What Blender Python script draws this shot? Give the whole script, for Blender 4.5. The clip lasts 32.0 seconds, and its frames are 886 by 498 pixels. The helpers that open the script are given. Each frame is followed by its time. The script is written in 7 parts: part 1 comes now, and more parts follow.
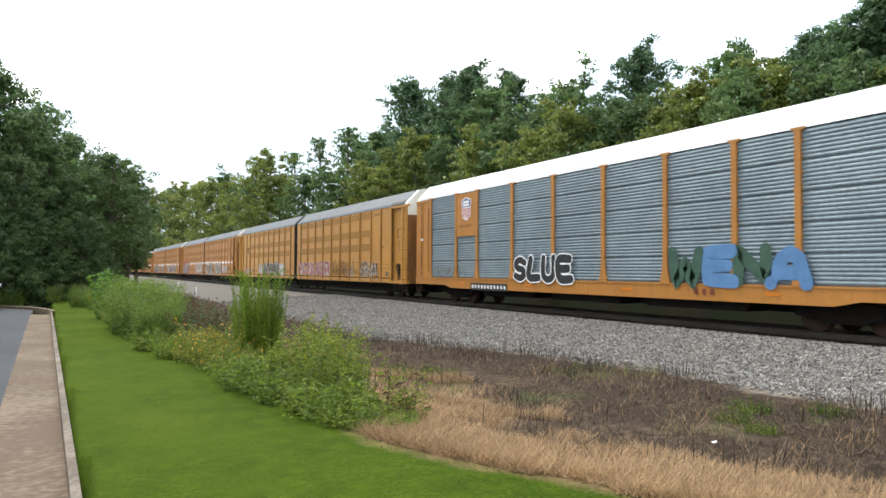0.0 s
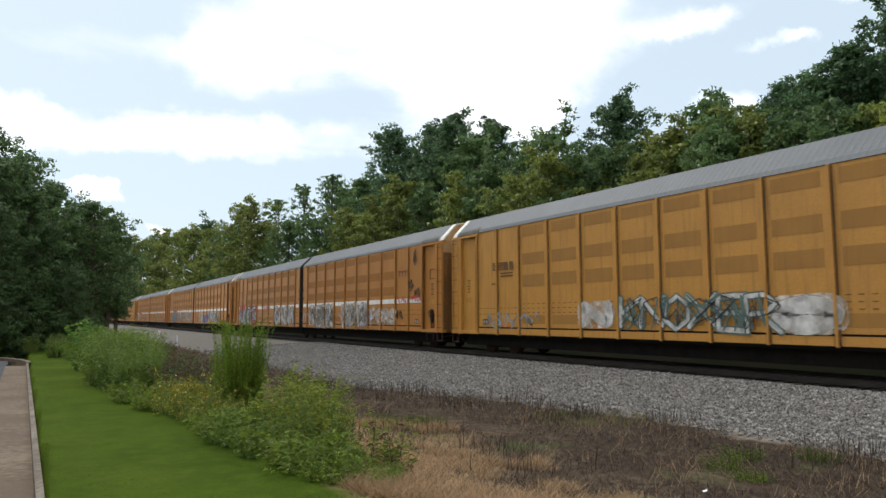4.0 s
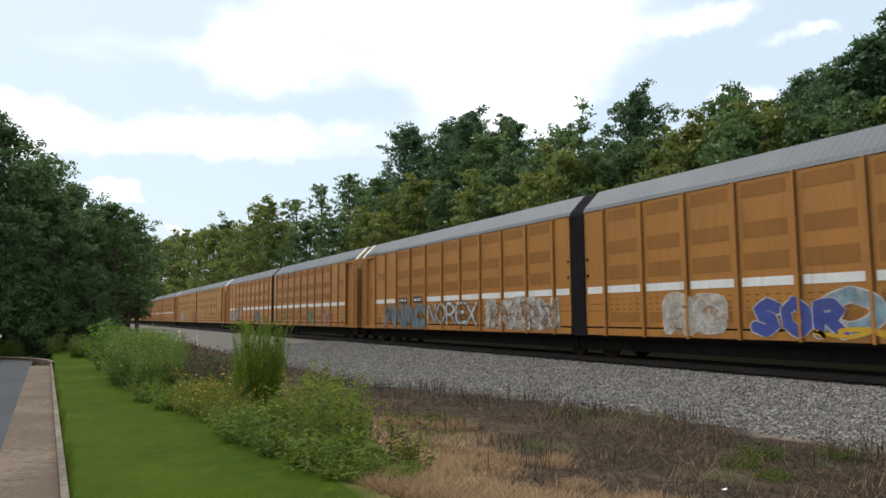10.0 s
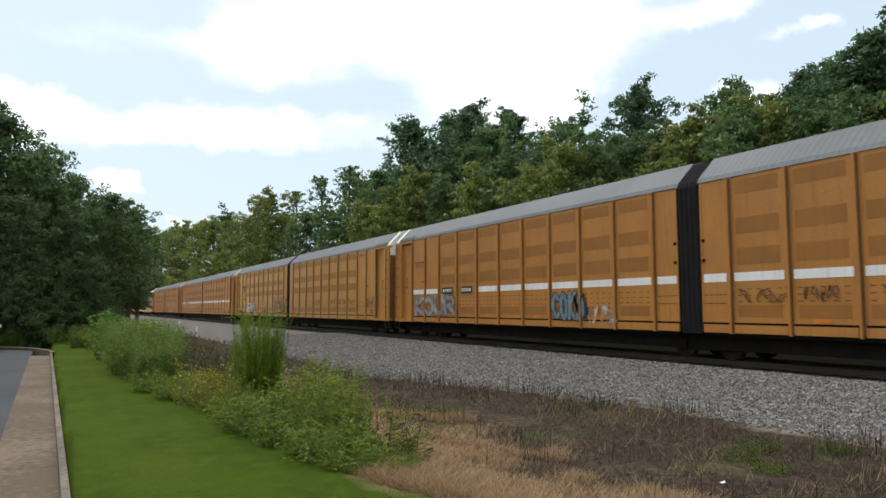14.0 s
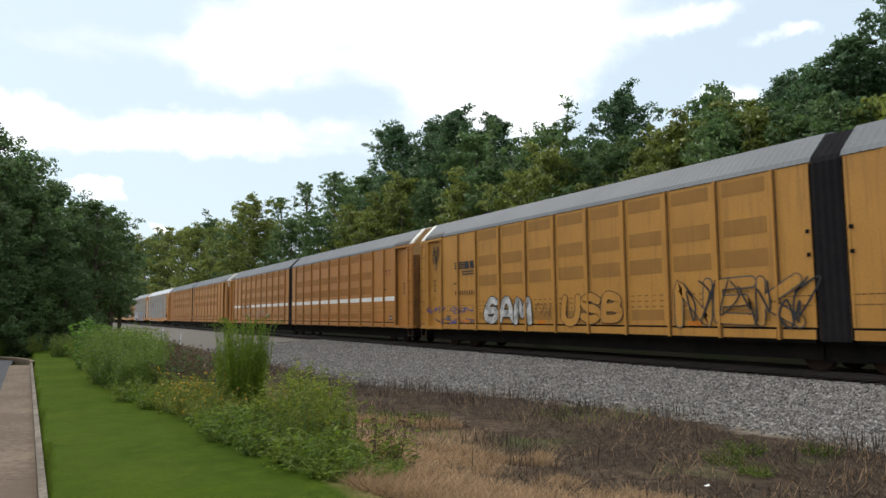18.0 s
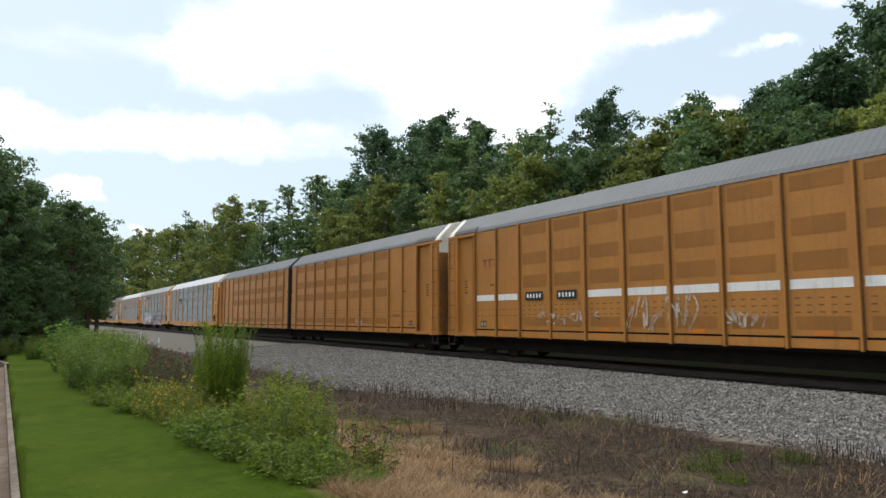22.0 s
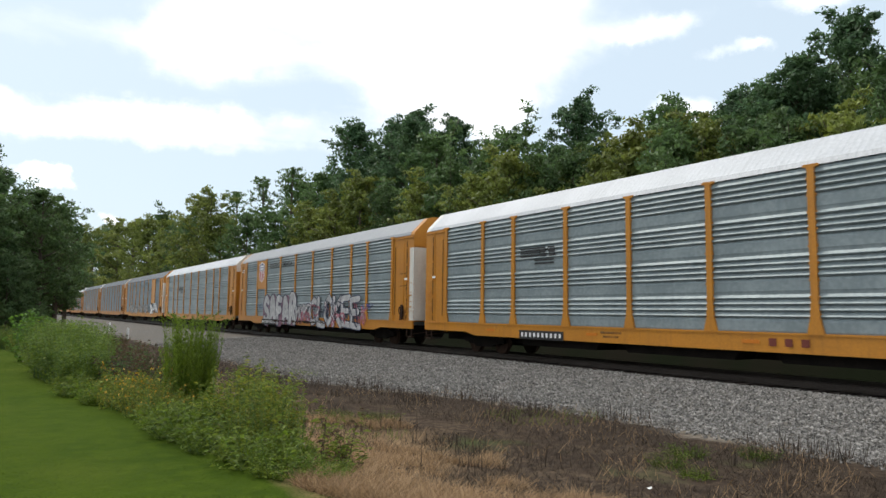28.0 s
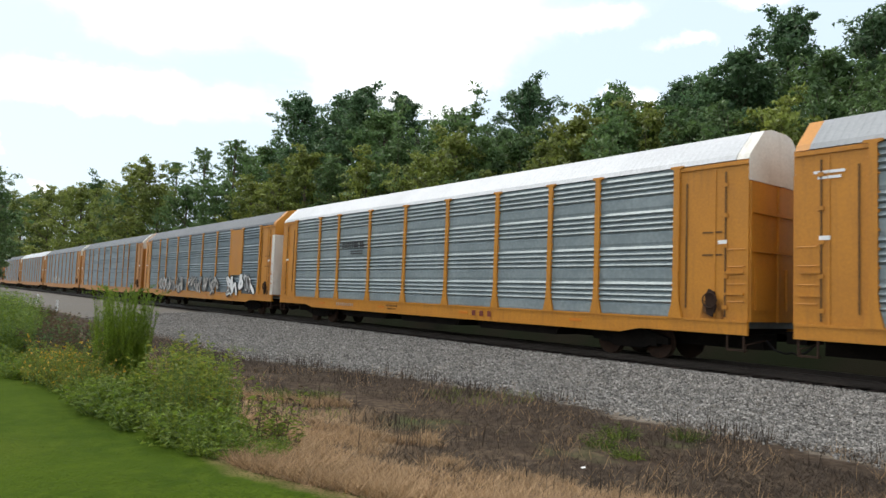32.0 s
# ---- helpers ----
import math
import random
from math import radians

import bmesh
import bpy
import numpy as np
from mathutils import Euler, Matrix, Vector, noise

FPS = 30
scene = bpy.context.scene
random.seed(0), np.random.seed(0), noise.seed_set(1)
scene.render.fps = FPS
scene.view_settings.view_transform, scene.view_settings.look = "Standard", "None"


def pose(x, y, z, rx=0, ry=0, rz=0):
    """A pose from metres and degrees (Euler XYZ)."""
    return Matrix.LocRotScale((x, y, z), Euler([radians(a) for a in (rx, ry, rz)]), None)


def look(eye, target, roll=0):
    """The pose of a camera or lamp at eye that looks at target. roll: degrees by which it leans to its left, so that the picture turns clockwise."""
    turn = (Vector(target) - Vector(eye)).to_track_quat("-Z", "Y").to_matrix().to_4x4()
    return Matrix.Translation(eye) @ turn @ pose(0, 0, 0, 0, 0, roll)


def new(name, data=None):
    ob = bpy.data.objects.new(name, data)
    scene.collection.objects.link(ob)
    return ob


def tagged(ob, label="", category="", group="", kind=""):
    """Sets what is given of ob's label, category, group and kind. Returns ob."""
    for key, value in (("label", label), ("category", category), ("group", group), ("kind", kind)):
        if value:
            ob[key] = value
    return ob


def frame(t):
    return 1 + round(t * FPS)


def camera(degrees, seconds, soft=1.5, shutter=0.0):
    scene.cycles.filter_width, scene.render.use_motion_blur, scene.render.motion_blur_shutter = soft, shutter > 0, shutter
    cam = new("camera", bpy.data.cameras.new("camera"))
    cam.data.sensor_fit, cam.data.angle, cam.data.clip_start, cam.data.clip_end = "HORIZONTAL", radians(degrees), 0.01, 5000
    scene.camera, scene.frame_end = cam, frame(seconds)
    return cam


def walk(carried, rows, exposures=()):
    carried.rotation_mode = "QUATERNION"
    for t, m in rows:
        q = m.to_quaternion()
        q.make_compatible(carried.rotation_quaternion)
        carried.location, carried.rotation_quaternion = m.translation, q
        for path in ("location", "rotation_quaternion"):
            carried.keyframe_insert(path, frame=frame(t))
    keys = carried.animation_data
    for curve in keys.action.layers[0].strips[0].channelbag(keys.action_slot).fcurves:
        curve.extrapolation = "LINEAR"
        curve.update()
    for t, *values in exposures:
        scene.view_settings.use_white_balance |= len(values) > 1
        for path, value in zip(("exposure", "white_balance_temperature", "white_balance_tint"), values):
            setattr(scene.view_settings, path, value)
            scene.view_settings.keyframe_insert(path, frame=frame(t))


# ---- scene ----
# The camera is held by hand beside the kerb; z = 0 is the top of the rails, +y runs along the track.
EYE = 1.58
cam = camera(64.96, 32.0, soft=1.5, shutter=0.12)
# seconds, sway x, y, z (m), yaw, pitch, roll (degrees)
PATH = [
    (0, -0.023, -0.016, -0.026, -28.29, 1.82, 0.36),
    (0.5, 0.012, 0.004, -0.017, -26.19, 3.37, 0.35),
    (1, 0.012, 0.018, -0.005, -27.07, 3.73, 0.34),
    (1.5, 0.010, 0.030, -0.009, -28.63, 4.51, -0.22),
    (2, 0.009, 0.036, 0.001, -30.99, 5.28, 0.34),
    (2.5, -0.009, 0.029, -0.015, -31.06, 5.40, 0.05),
    (3, -0.010, 0.024, -0.012, -30.20, 5.52, -0.17),
    (3.5, -0.014, 0.016, -0.003, -29.74, 5.60, -0.19),
    (5.5, -0.017, 0.015, -0.003, -29.28, 5.43, -0.18),
    (6, -0.022, 0.007, 0.002, -29.18, 5.32, -0.52),
    (6.5, -0.015, 0.010, -0.009, -28.85, 5.36, -0.02),
    (7, -0.014, 0.001, -0.002, -28.02, 5.62, -0.61),
    (7.5, -0.011, -0.006, -0.004, -27.77, 5.50, -0.91),
    (8, -0.017, -0.002, -0.007, -27.81, 5.25, -0.64),
    (8.5, -0.003, -0.002, -0.008, -28.10, 5.21, -0.72),
    (9, -0.012, -0.000, -0.002, -28.17, 5.47, -0.75),
    (9.5, -0.021, 0.002, -0.009, -28.36, 5.31, -0.49),
    (10, -0.016, -0.006, 0.001, -28.17, 5.45, -0.42),
    (10.5, -0.018, 0.005, -0.002, -28.14, 5.41, -0.54),
    (11, -0.018, -0.002, -0.002, -28.27, 5.48, -0.47),
    (11.5, -0.002, -0.002, -0.005, -28.49, 5.44, -0.33),
    (12, -0.018, 0.007, -0.014, -28.50, 4.92, 0.02),
    (12.5, 0.014, 0.005, 0.004, -28.67, 5.01, 0.09),
    (13, -0.001, -0.004, -0.001, -29.24, 4.71, -0.22),
    (13.5, -0.004, 0.003, -0.013, -29.08, 4.61, 0.23),
    (14, -0.013, 0.001, -0.006, -28.16, 4.85, -0.09),
    (14.5, 0.006, -0.004, -0.009, -28.58, 5.00, -0.25),
    (16.5, -0.006, -0.016, 0.000, -29.48, 4.91, -0.44),
    (17, 0.000, 0.004, -0.010, -29.47, 5.21, -0.47),
    (17.5, 0.014, -0.002, -0.005, -29.39, 5.43, -0.73),
    (18, 0.011, 0.005, -0.006, -29.35, 5.31, -0.52),
    (18.5, 0.007, 0.002, -0.005, -29.38, 5.48, -0.55),
    (19, 0.005, -0.003, -0.002, -29.73, 5.45, -0.30),
    (19.5, 0.008, 0.009, 0.008, -29.64, 5.40, -0.51),
    (20, 0.006, 0.003, -0.001, -30.42, 5.54, -0.24),
    (20.5, 0.001, -0.001, 0.005, -31.14, 5.44, -0.33),
    (21, -0.005, -0.005, 0.005, -30.76, 5.67, -0.31),
    (21.5, 0.014, -0.010, 0.004, -30.51, 5.64, -0.11),
    (22, 0.006, 0.004, 0.002, -30.82, 5.71, -0.02),
    (22.5, -0.001, 0.003, 0.001, -30.74, 5.84, 0.17),
    (23, -0.002, 0.005, 0.012, -30.99, 6.32, 0.05),
    (23.5, 0.003, -0.011, -0.003, -31.37, 6.85, -0.64),
    (24, -0.006, 0.002, -0.005, -31.78, 6.24, -0.27),
    (24.5, -0.005, -0.001, 0.008, -31.48, 6.30, -0.73),
    (25, -0.005, 0.003, -0.002, -31.94, 5.02, -0.25),
    (25.5, -0.024, 0.005, 0.001, -31.20, 4.28, -0.32),
    (27.5, 0.051, -0.022, 0.019, -32.52, 3.75, 0.83),
    (28, 0.033, -0.031, 0.008, -32.84, 5.32, 0.79),
    (28.5, 0.040, -0.011, -0.001, -33.13, 4.92, 0.18),
    (29, 0.033, -0.013, -0.006, -33.14, 5.15, 0.85),
    (29.5, 0.017, 0.001, 0.001, -33.32, 5.34, 1.06),
    (30, 0.020, -0.005, 0.002, -33.29, 5.25, 1.42),
    (30.5, 0.022, -0.013, -0.018, -33.22, 5.00, 1.45),
    (31, 0.038, -0.018, -0.008, -33.96, 4.02, 1.77),
    (31.5, 0.044, 0.000, 0.002, -35.38, 4.17, 1.63),
    (32, 0.073, 0.014, -0.001, -37.43, 3.82, 2.17),
]
EXPOSURES = [(0, 0.86), (0.5, 0.80), (1, 0.62), (1.5, 0.42), (2, 0.2), (3, 0.03), (5.5, 0.05), (22.8, 0.07), (24, -0.15), (25, -0.2), (25.5, -0.2), (27.5, 0.0), (28, 0.06), (31, 0.09), (32, 0.27)]
walk(cam, [(t, pose(x, y, EYE + z, 90 + b, 0, a) @ pose(0, 0, 0, 0, 0, c)) for t, x, y, z, a, b, c in PATH], EXPOSURES)

# ---- daylight: bright broken cloud, the sun soft behind it ----
SUN_AZ, SUN_EL = -18.0, 56.0     # degrees from +y towards +x, and above the horizon
world = bpy.data.worlds.new("sky")
scene.world = world
world.use_nodes = True
wn, wl = world.node_tree.nodes, world.node_tree.links
wn.clear()

sky = wn.new("ShaderNodeTexSky")
sky.sky_type, sky.sun_disc = "NISHITA", False
sky.sun_elevation, sky.sun_rotation = radians(SUN_EL), radians(SUN_AZ)
sky.air_density, sky.dust_density = 1.0, 2.0
coord = wn.new("ShaderNodeTexCoord")
split = wn.new("ShaderNodeSeparateXYZ")
wl.new(coord.outputs["Generated"], split.inputs[0])
lift = wn.new("ShaderNodeMath")
lift.operation, lift.inputs[1].default_value = "ADD", 0.16
wl.new(split.outputs["Z"], lift.inputs[0])
flat = wn.new("ShaderNodeVectorMath")
flat.operation = "DIVIDE"
wl.new(coord.outputs["Generated"], flat.inputs[0])
over = wn.new("ShaderNodeCombineXYZ")
for k in range(3):
    wl.new(lift.outputs[0], over.inputs[k])
wl.new(over.outputs[0], flat.inputs[1])
place = wn.new("ShaderNodeMapping")
place.inputs["Location"].default_value = (3.1, 1.7, 0)
place.inputs["Rotation"].default_value = (0, 0, radians(35))
place.inputs["Scale"].default_value = (0.9, 1.5, 0.0)
wl.new(flat.outputs[0], place.inputs[0])
puffs = wn.new("ShaderNodeTexNoise")
puffs.inputs["Scale"].default_value, puffs.inputs["Detail"].default_value = 1.25, 9.0
puffs.inputs["Roughness"].default_value, puffs.inputs["Distortion"].default_value = 0.55, 0.4
wl.new(place.outputs[0], puffs.inputs["Vector"])


def wmath(op, *terms):
    """One arithmetic node of the sky; terms are numbers or sockets."""
    q = wn.new("ShaderNodeMath")
    q.operation = op
    for k, term in enumerate(terms):
        if isinstance(term, (int, float)):
            q.inputs[k].default_value = term
        else:
            wl.new(term, q.inputs[k])
    return q.outputs[0]


def wsoft(value, lo, hi):
    q = wn.new("ShaderNodeMapRange")
    q.interpolation_type = "SMOOTHSTEP"
    q.inputs[1].default_value, q.inputs[2].default_value = lo, hi
    wl.new(value, q.inputs[0])
    return q.outputs[0]


# cloud banks low over the horizon: bearing and height of the middle, half widths (degrees), thickness
BANKS = ((31, 24.5, 15, 5.0, 1.25), (33, 18.0, 7, 2.2, 0.9), (13, 20.5, 4.5, 2.4, 0.8), (9.5, 14.0, 12.5, 1.7, 1.15), (-6, 13.0, 6, 1.6, 0.9), (3.2, 9.0, 2.1, 0.85, 1.6), (4.7, 9.6, 1.1, 0.75, 1.3),
         (7.5, 6.9, 1.0, 0.4, 0.9), (50.5, 21.9, 3.2, 0.9, 0.85), (56, 19.8, 2.2, 0.5, 0.8), (53.2, 16.2, 2.2, 1.5, 0.7), (36.5, 16.2, 2.6, 1.6, 0.9), (0, 19.5, 9, 1.6, 0.42), (62, 23, 5, 1.0, 0.8))
fluff = wn.new("ShaderNodeTexNoise")
fluff.inputs["Scale"].default_value, fluff.inputs["Detail"].default_value, fluff.inputs["Roughness"].default_value = 9.0, 7.0, 0.6
wl.new(coord.outputs["Generated"], fluff.inputs["Vector"])
drift = wn.new("ShaderNodeSeparateColor")
wl.new(fluff.outputs["Color"], drift.inputs[0])
bearing = wmath("ADD", wmath("DEGREES", wmath("ARCTAN2", split.outputs["X"], split.outputs["Y"])), wmath("MULTIPLY", wmath("SUBTRACT", drift.outputs[0], 0.5), 9.0))
upward = wmath("ADD", wmath("DEGREES", wmath("ARCSINE", split.outputs["Z"])), wmath("MULTIPLY", wmath("SUBTRACT", drift.outputs[1], 0.5), 5.0))
bank = 0.0
for b0, e0, bw, ew, much in BANKS:
    q = wmath("ADD", wmath("POWER", wmath("DIVIDE", wmath("SUBTRACT", bearing, b0), bw), 2.0), wmath("POWER", wmath("DIVIDE", wmath("SUBTRACT", upward, e0), ew), 2.0))
    bank = wmath("ADD", bank, wmath("MULTIPLY", wmath("EXPONENT", wmath("MULTIPLY", q, -0.8)), much))
low_sky = wmath("MULTIPLY", wsoft(upward, 36.0, 27.0), wmath("MULTIPLY", wsoft(bearing, -32.0, -16.0), wsoft(bearing, 92.0, 76.0)))
banks = wsoft(wmath("ADD", bank, wmath("MULTIPLY", wmath("SUBTRACT", puffs.outputs["Fac"], 0.5), 1.1)), 0.32, 0.92)
wide_clouds = wsoft(puffs.outputs["Fac"], 0.40, 0.60)
cover = wmath("ADD", wmath("MULTIPLY", banks, low_sky), wmath("MULTIPLY", wide_clouds, wmath("SUBTRACT", 1.0, low_sky)))
shade = wn.new("ShaderNodeTexNoise")
shade.inputs["Scale"].default_value, shade.inputs["Detail"].default_value = 2.3, 6.0
wl.new(place.outputs[0], shade.inputs["Vector"])
tone = wn.new("ShaderNodeValToRGB")
tone.color_ramp.elements[0].position, tone.color_ramp.elements[1].position = 0.33, 0.60
tone.color_ramp.elements[0].color = (0.66, 0.735, 0.80, 1)
tone.color_ramp.elements[1].color = (1.05, 1.05, 1.06, 1)
wl.new(shade.outputs["Fac"], tone.inputs[0])
blue = wn.new("ShaderNodeBackground")
blue.inputs["Strength"].default_value = 0.15
veil = wn.new("ShaderNodeMix")
veil.data_type = "RGBA"
veil.inputs[0].default_value = 0.8
veil.inputs[7].default_value = (5.0, 5.9, 6.6, 1)
wl.new(sky.outputs[0], veil.inputs[6])
wl.new(veil.outputs[2], blue.inputs["Color"])
cloud = wn.new("ShaderNodeBackground")
cloud.inputs["Strength"].default_value = 1.36
wl.new(tone.outputs[0], cloud.inputs["Color"])
both = wn.new("ShaderNodeMixShader")
wl.new(cover, both.inputs[0])
wl.new(blue.outputs[0], both.inputs[1])
wl.new(cloud.outputs[0], both.inputs[2])
world_out = wn.new("ShaderNodeOutputWorld")
wl.new(both.outputs[0], world_out.inputs[0])

sun = new("sun", bpy.data.lights.new("sun", "SUN"))
sun.data.energy, sun.data.angle, sun.data.color = 2.1, radians(14), (1.0, 0.95, 0.87)
az, el = radians(SUN_AZ), radians(SUN_EL)
sun.matrix_world = look((math.sin(az) * math.cos(el) * 90, math.cos(az) * math.cos(el) * 90, math.sin(el) * 90), (0, 0, 0))

# ---- materials ----
def material(name, base, dark=None, rough=0.6, metal=0.0, grain=30.0, blotch=1.5, mix=0.5, bump=0.0, bump_scale=60.0,
             vary=0.0, island=0.0, streak=0.0, streak_color=(0.10, 0.055, 0.03), translucent=0.0, spec=0.4, wear=0.0):
    """A worn surface: base and dark mixed by blotches and by grain, with optional bump, run-down streaks and per-piece tone."""
    m = bpy.data.materials.new(name)
    m.use_nodes = True
    n, l = m.node_tree.nodes, m.node_tree.links
    b = n["Principled BSDF"]
    b.inputs["Roughness"].default_value, b.inputs["Metallic"].default_value = rough, metal
    b.inputs["Specular IOR Level"].default_value = spec
    dark = dark or tuple(c * 0.7 for c in base)
    co = n.new("ShaderNodeTexCoord")
    big, fine = n.new("ShaderNodeTexNoise"), n.new("ShaderNodeTexNoise")
    big.inputs["Scale"].default_value, big.inputs["Detail"].default_value = blotch, 4.0
    fine.inputs["Scale"].default_value, fine.inputs["Detail"].default_value = grain, 3.0
    info = n.new("ShaderNodeObjectInfo")
    shift = n.new("ShaderNodeVectorMath")
    shift.operation = "MULTIPLY_ADD"
    shift.inputs[1].default_value = (1, 1, 1)
    spread = n.new("ShaderNodeVectorMath")
    spread.operation = "SCALE"
    spread.inputs[0].default_value = (37.0, 17.0, 9.0)
    l.new(info.outputs["Random"], spread.inputs["Scale"])
    l.new(co.outputs["Object"], shift.inputs[0])
    l.new(spread.outputs[0], shift.inputs[2])
    for t in (big, fine):
        l.new(shift.outputs[0], t.inputs["Vector"])
    avg = n.new("ShaderNodeMath")
    avg.operation = "ADD"
    l.new(big.outputs["Fac"], avg.inputs[0])
    l.new(fine.outputs["Fac"], avg.inputs[1])
    ramp = n.new("ShaderNodeMapRange")
    ramp.inputs[1].default_value, ramp.inputs[2].default_value = 0.75, 1.25
    ramp.inputs[3].default_value, ramp.inputs[4].default_value = 0.0, mix * 2
    l.new(avg.outputs[0], ramp.inputs[0])
    mixer = n.new("ShaderNodeMix")
    mixer.data_type = "RGBA"
    mixer.inputs[6].default_value, mixer.inputs[7].default_value = (*base, 1), (*dark, 1)
    l.new(ramp.outputs[0], mixer.inputs[0])
    out = mixer.outputs[2]
    if streak:
        runs, stretch = n.new("ShaderNodeTexNoise"), n.new("ShaderNodeMapping")
        stretch.inputs["Scale"].default_value = (1, 5.0, 0.35)
        l.new(shift.outputs[0], stretch.inputs[0])
        l.new(stretch.outputs[0], runs.inputs["Vector"])
        runs.inputs["Scale"].default_value, runs.inputs["Detail"].default_value = 1.6, 5.0
        r2 = n.new("ShaderNodeMapRange")
        r2.inputs[1].default_value, r2.inputs[2].default_value = 0.52, 0.78
        r2.inputs[3].default_value, r2.inputs[4].default_value = 0.0, streak
        l.new(runs.outputs["Fac"], r2.inputs[0])
        m2 = n.new("ShaderNodeMix")
        m2.data_type = "RGBA"
        m2.inputs[7].default_value = (*streak_color, 1)
        l.new(r2.outputs[0], m2.inputs[0])
        l.new(out, m2.inputs[6])
        out = m2.outputs[2]
    for amount, source in ((vary, info.outputs["Random"]), (island, None)):
        if not amount:
            continue
        if source is None:
            geo = n.new("ShaderNodeNewGeometry")
            source = geo.outputs["Random Per Island"]
        r3 = n.new("ShaderNodeMapRange")
        r3.inputs[3].default_value, r3.inputs[4].default_value = 1 - amount, 1 + amount
        l.new(source, r3.inputs[0])
        hsv = n.new("ShaderNodeHueSaturation")
        l.new(r3.outputs[0], hsv.inputs["Value"])
        l.new(out, hsv.inputs["Color"])
        out = hsv.outputs[0]
    l.new(out, b.inputs["Base Color"])
    if bump:
        bn, bt = n.new("ShaderNodeBump"), n.new("ShaderNodeTexNoise")
        bt.inputs["Scale"].default_value, bt.inputs["Detail"].default_value = bump_scale, 4.0
        l.new(shift.outputs[0], bt.inputs["Vector"])
        l.new(bt.outputs["Fac"], bn.inputs["Height"])
        bn.inputs["Strength"].default_value, bn.inputs["Distance"].default_value = bump, 0.02
        l.new(bn.outputs[0], b.inputs["Normal"])
    if wear:
        thin = n.new("ShaderNodeTexNoise")
        thin.inputs["Scale"].default_value, thin.inputs["Detail"].default_value = 2.6, 6.0
        l.new(shift.outputs[0], thin.inputs["Vector"])
        r4 = n.new("ShaderNodeMapRange")
        r4.inputs[1].default_value, r4.inputs[2].default_value = 0.36, 0.62
        r4.inputs[3].default_value, r4.inputs[4].default_value = 1.0, 1 - wear
        l.new(thin.outputs["Fac"], r4.inputs[0])
        l.new(r4.outputs[0], b.inputs["Alpha"])
    if translucent:
        tr, mx = n.new("ShaderNodeBsdfTranslucent"), n.new("ShaderNodeMixShader")
        l.new(out, tr.inputs["Color"])
        mx.inputs[0].default_value = translucent
        l.new(b.outputs[0], mx.inputs[1])
        l.new(tr.outputs[0], mx.inputs[2])
        l.new(mx.outputs[0], n["Material Output"].inputs["Surface"])
    return m


ORANGE = material("orange_paint", (0.43, 0.180, 0.032), (0.34, 0.142, 0.028), 0.55, grain=18, blotch=0.7, mix=0.5, streak=0.35)
ORANGE_PERF = material("orange_perforated", (0.31, 0.122, 0.018), (0.245, 0.10, 0.016), 0.7, grain=55, blotch=0.9, mix=0.6, streak=0.3)
YELLOW = material("yellow_orange_paint", (0.47, 0.225, 0.040), (0.385, 0.180, 0.034), 0.55, grain=18, blotch=0.7, mix=0.5, streak=0.4)
YELLOW_PERF = material("yellow_orange_perforated", (0.32, 0.152, 0.026), (0.265, 0.125, 0.024), 0.7, grain=55, blotch=0.9, mix=0.6, streak=0.3)
BRIGHT = material("deep_orange_paint", (0.52, 0.215, 0.022), (0.42, 0.172, 0.020), 0.5, grain=15, blotch=0.8, mix=0.5, streak=0.25)
STRIPE = material("white_reflective_stripe", (0.78, 0.77, 0.74), (0.62, 0.60, 0.56), 0.5, grain=25, mix=0.4, streak=0.3)
ROOF_GREY = material("galvanised_roof", (0.125, 0.134, 0.142), (0.100, 0.107, 0.114), 0.6, 0.25, grain=12, blotch=0.5, mix=0.5, streak=0.2, streak_color=(0.13, 0.13, 0.13), spec=0.25)
ROOF_MID = material("light_grey_roof", (0.30, 0.31, 0.32), (0.25, 0.26, 0.27), 0.6, 0.1, grain=12, blotch=0.5, mix=0.5, streak=0.2, streak_color=(0.2, 0.2, 0.2), spec=0.25)
ROOF_PALE = material("white_painted_roof", (0.54, 0.55, 0.565), (0.43, 0.44, 0.455), 0.5, 0.0, grain=12, blotch=0.5, mix=0.5, streak=0.25, streak_color=(0.3, 0.3, 0.29))
CREAM = material("cream_white_paint", (0.70, 0.68, 0.62), (0.55, 0.52, 0.46), 0.5, grain=14, blotch=1.0, mix=0.4, streak=0.3)
GALV = material("galvanised_steel", (0.27, 0.315, 0.325), (0.20, 0.24, 0.25), 0.5, 0.12, grain=9, blotch=0.9, mix=0.6, streak=0.25, streak_color=(0.16, 0.18, 0.18), spec=0.35)
GALV_DULL = material("weathered_galvanised_steel", (0.20, 0.25, 0.275), (0.145, 0.185, 0.21), 0.55, 0.35, grain=9, blotch=0.9, mix=0.6, streak=0.25, streak_color=(0.14, 0.15, 0.16))
BLACK = material("black_steel", (0.007, 0.0065, 0.006), (0.015, 0.012, 0.010), 0.85, grain=20, blotch=2.0, mix=0.5, spec=0.06)
RUBBER = material("black_rubber", (0.012, 0.011, 0.013), (0.02, 0.018, 0.018), 0.95, grain=20, blotch=2.0, mix=0.5, spec=0.05)
RUST = material("rusty_steel", (0.050, 0.028, 0.019), (0.030, 0.019, 0.014), 0.9, grain=30, blotch=3.0, mix=0.6, spec=0.15)
RAIL = material("rail_steel", (0.034, 0.026, 0.021), (0.060, 0.048, 0.040), 0.65, 0.3, grain=20, blotch=1.0, mix=0.5)
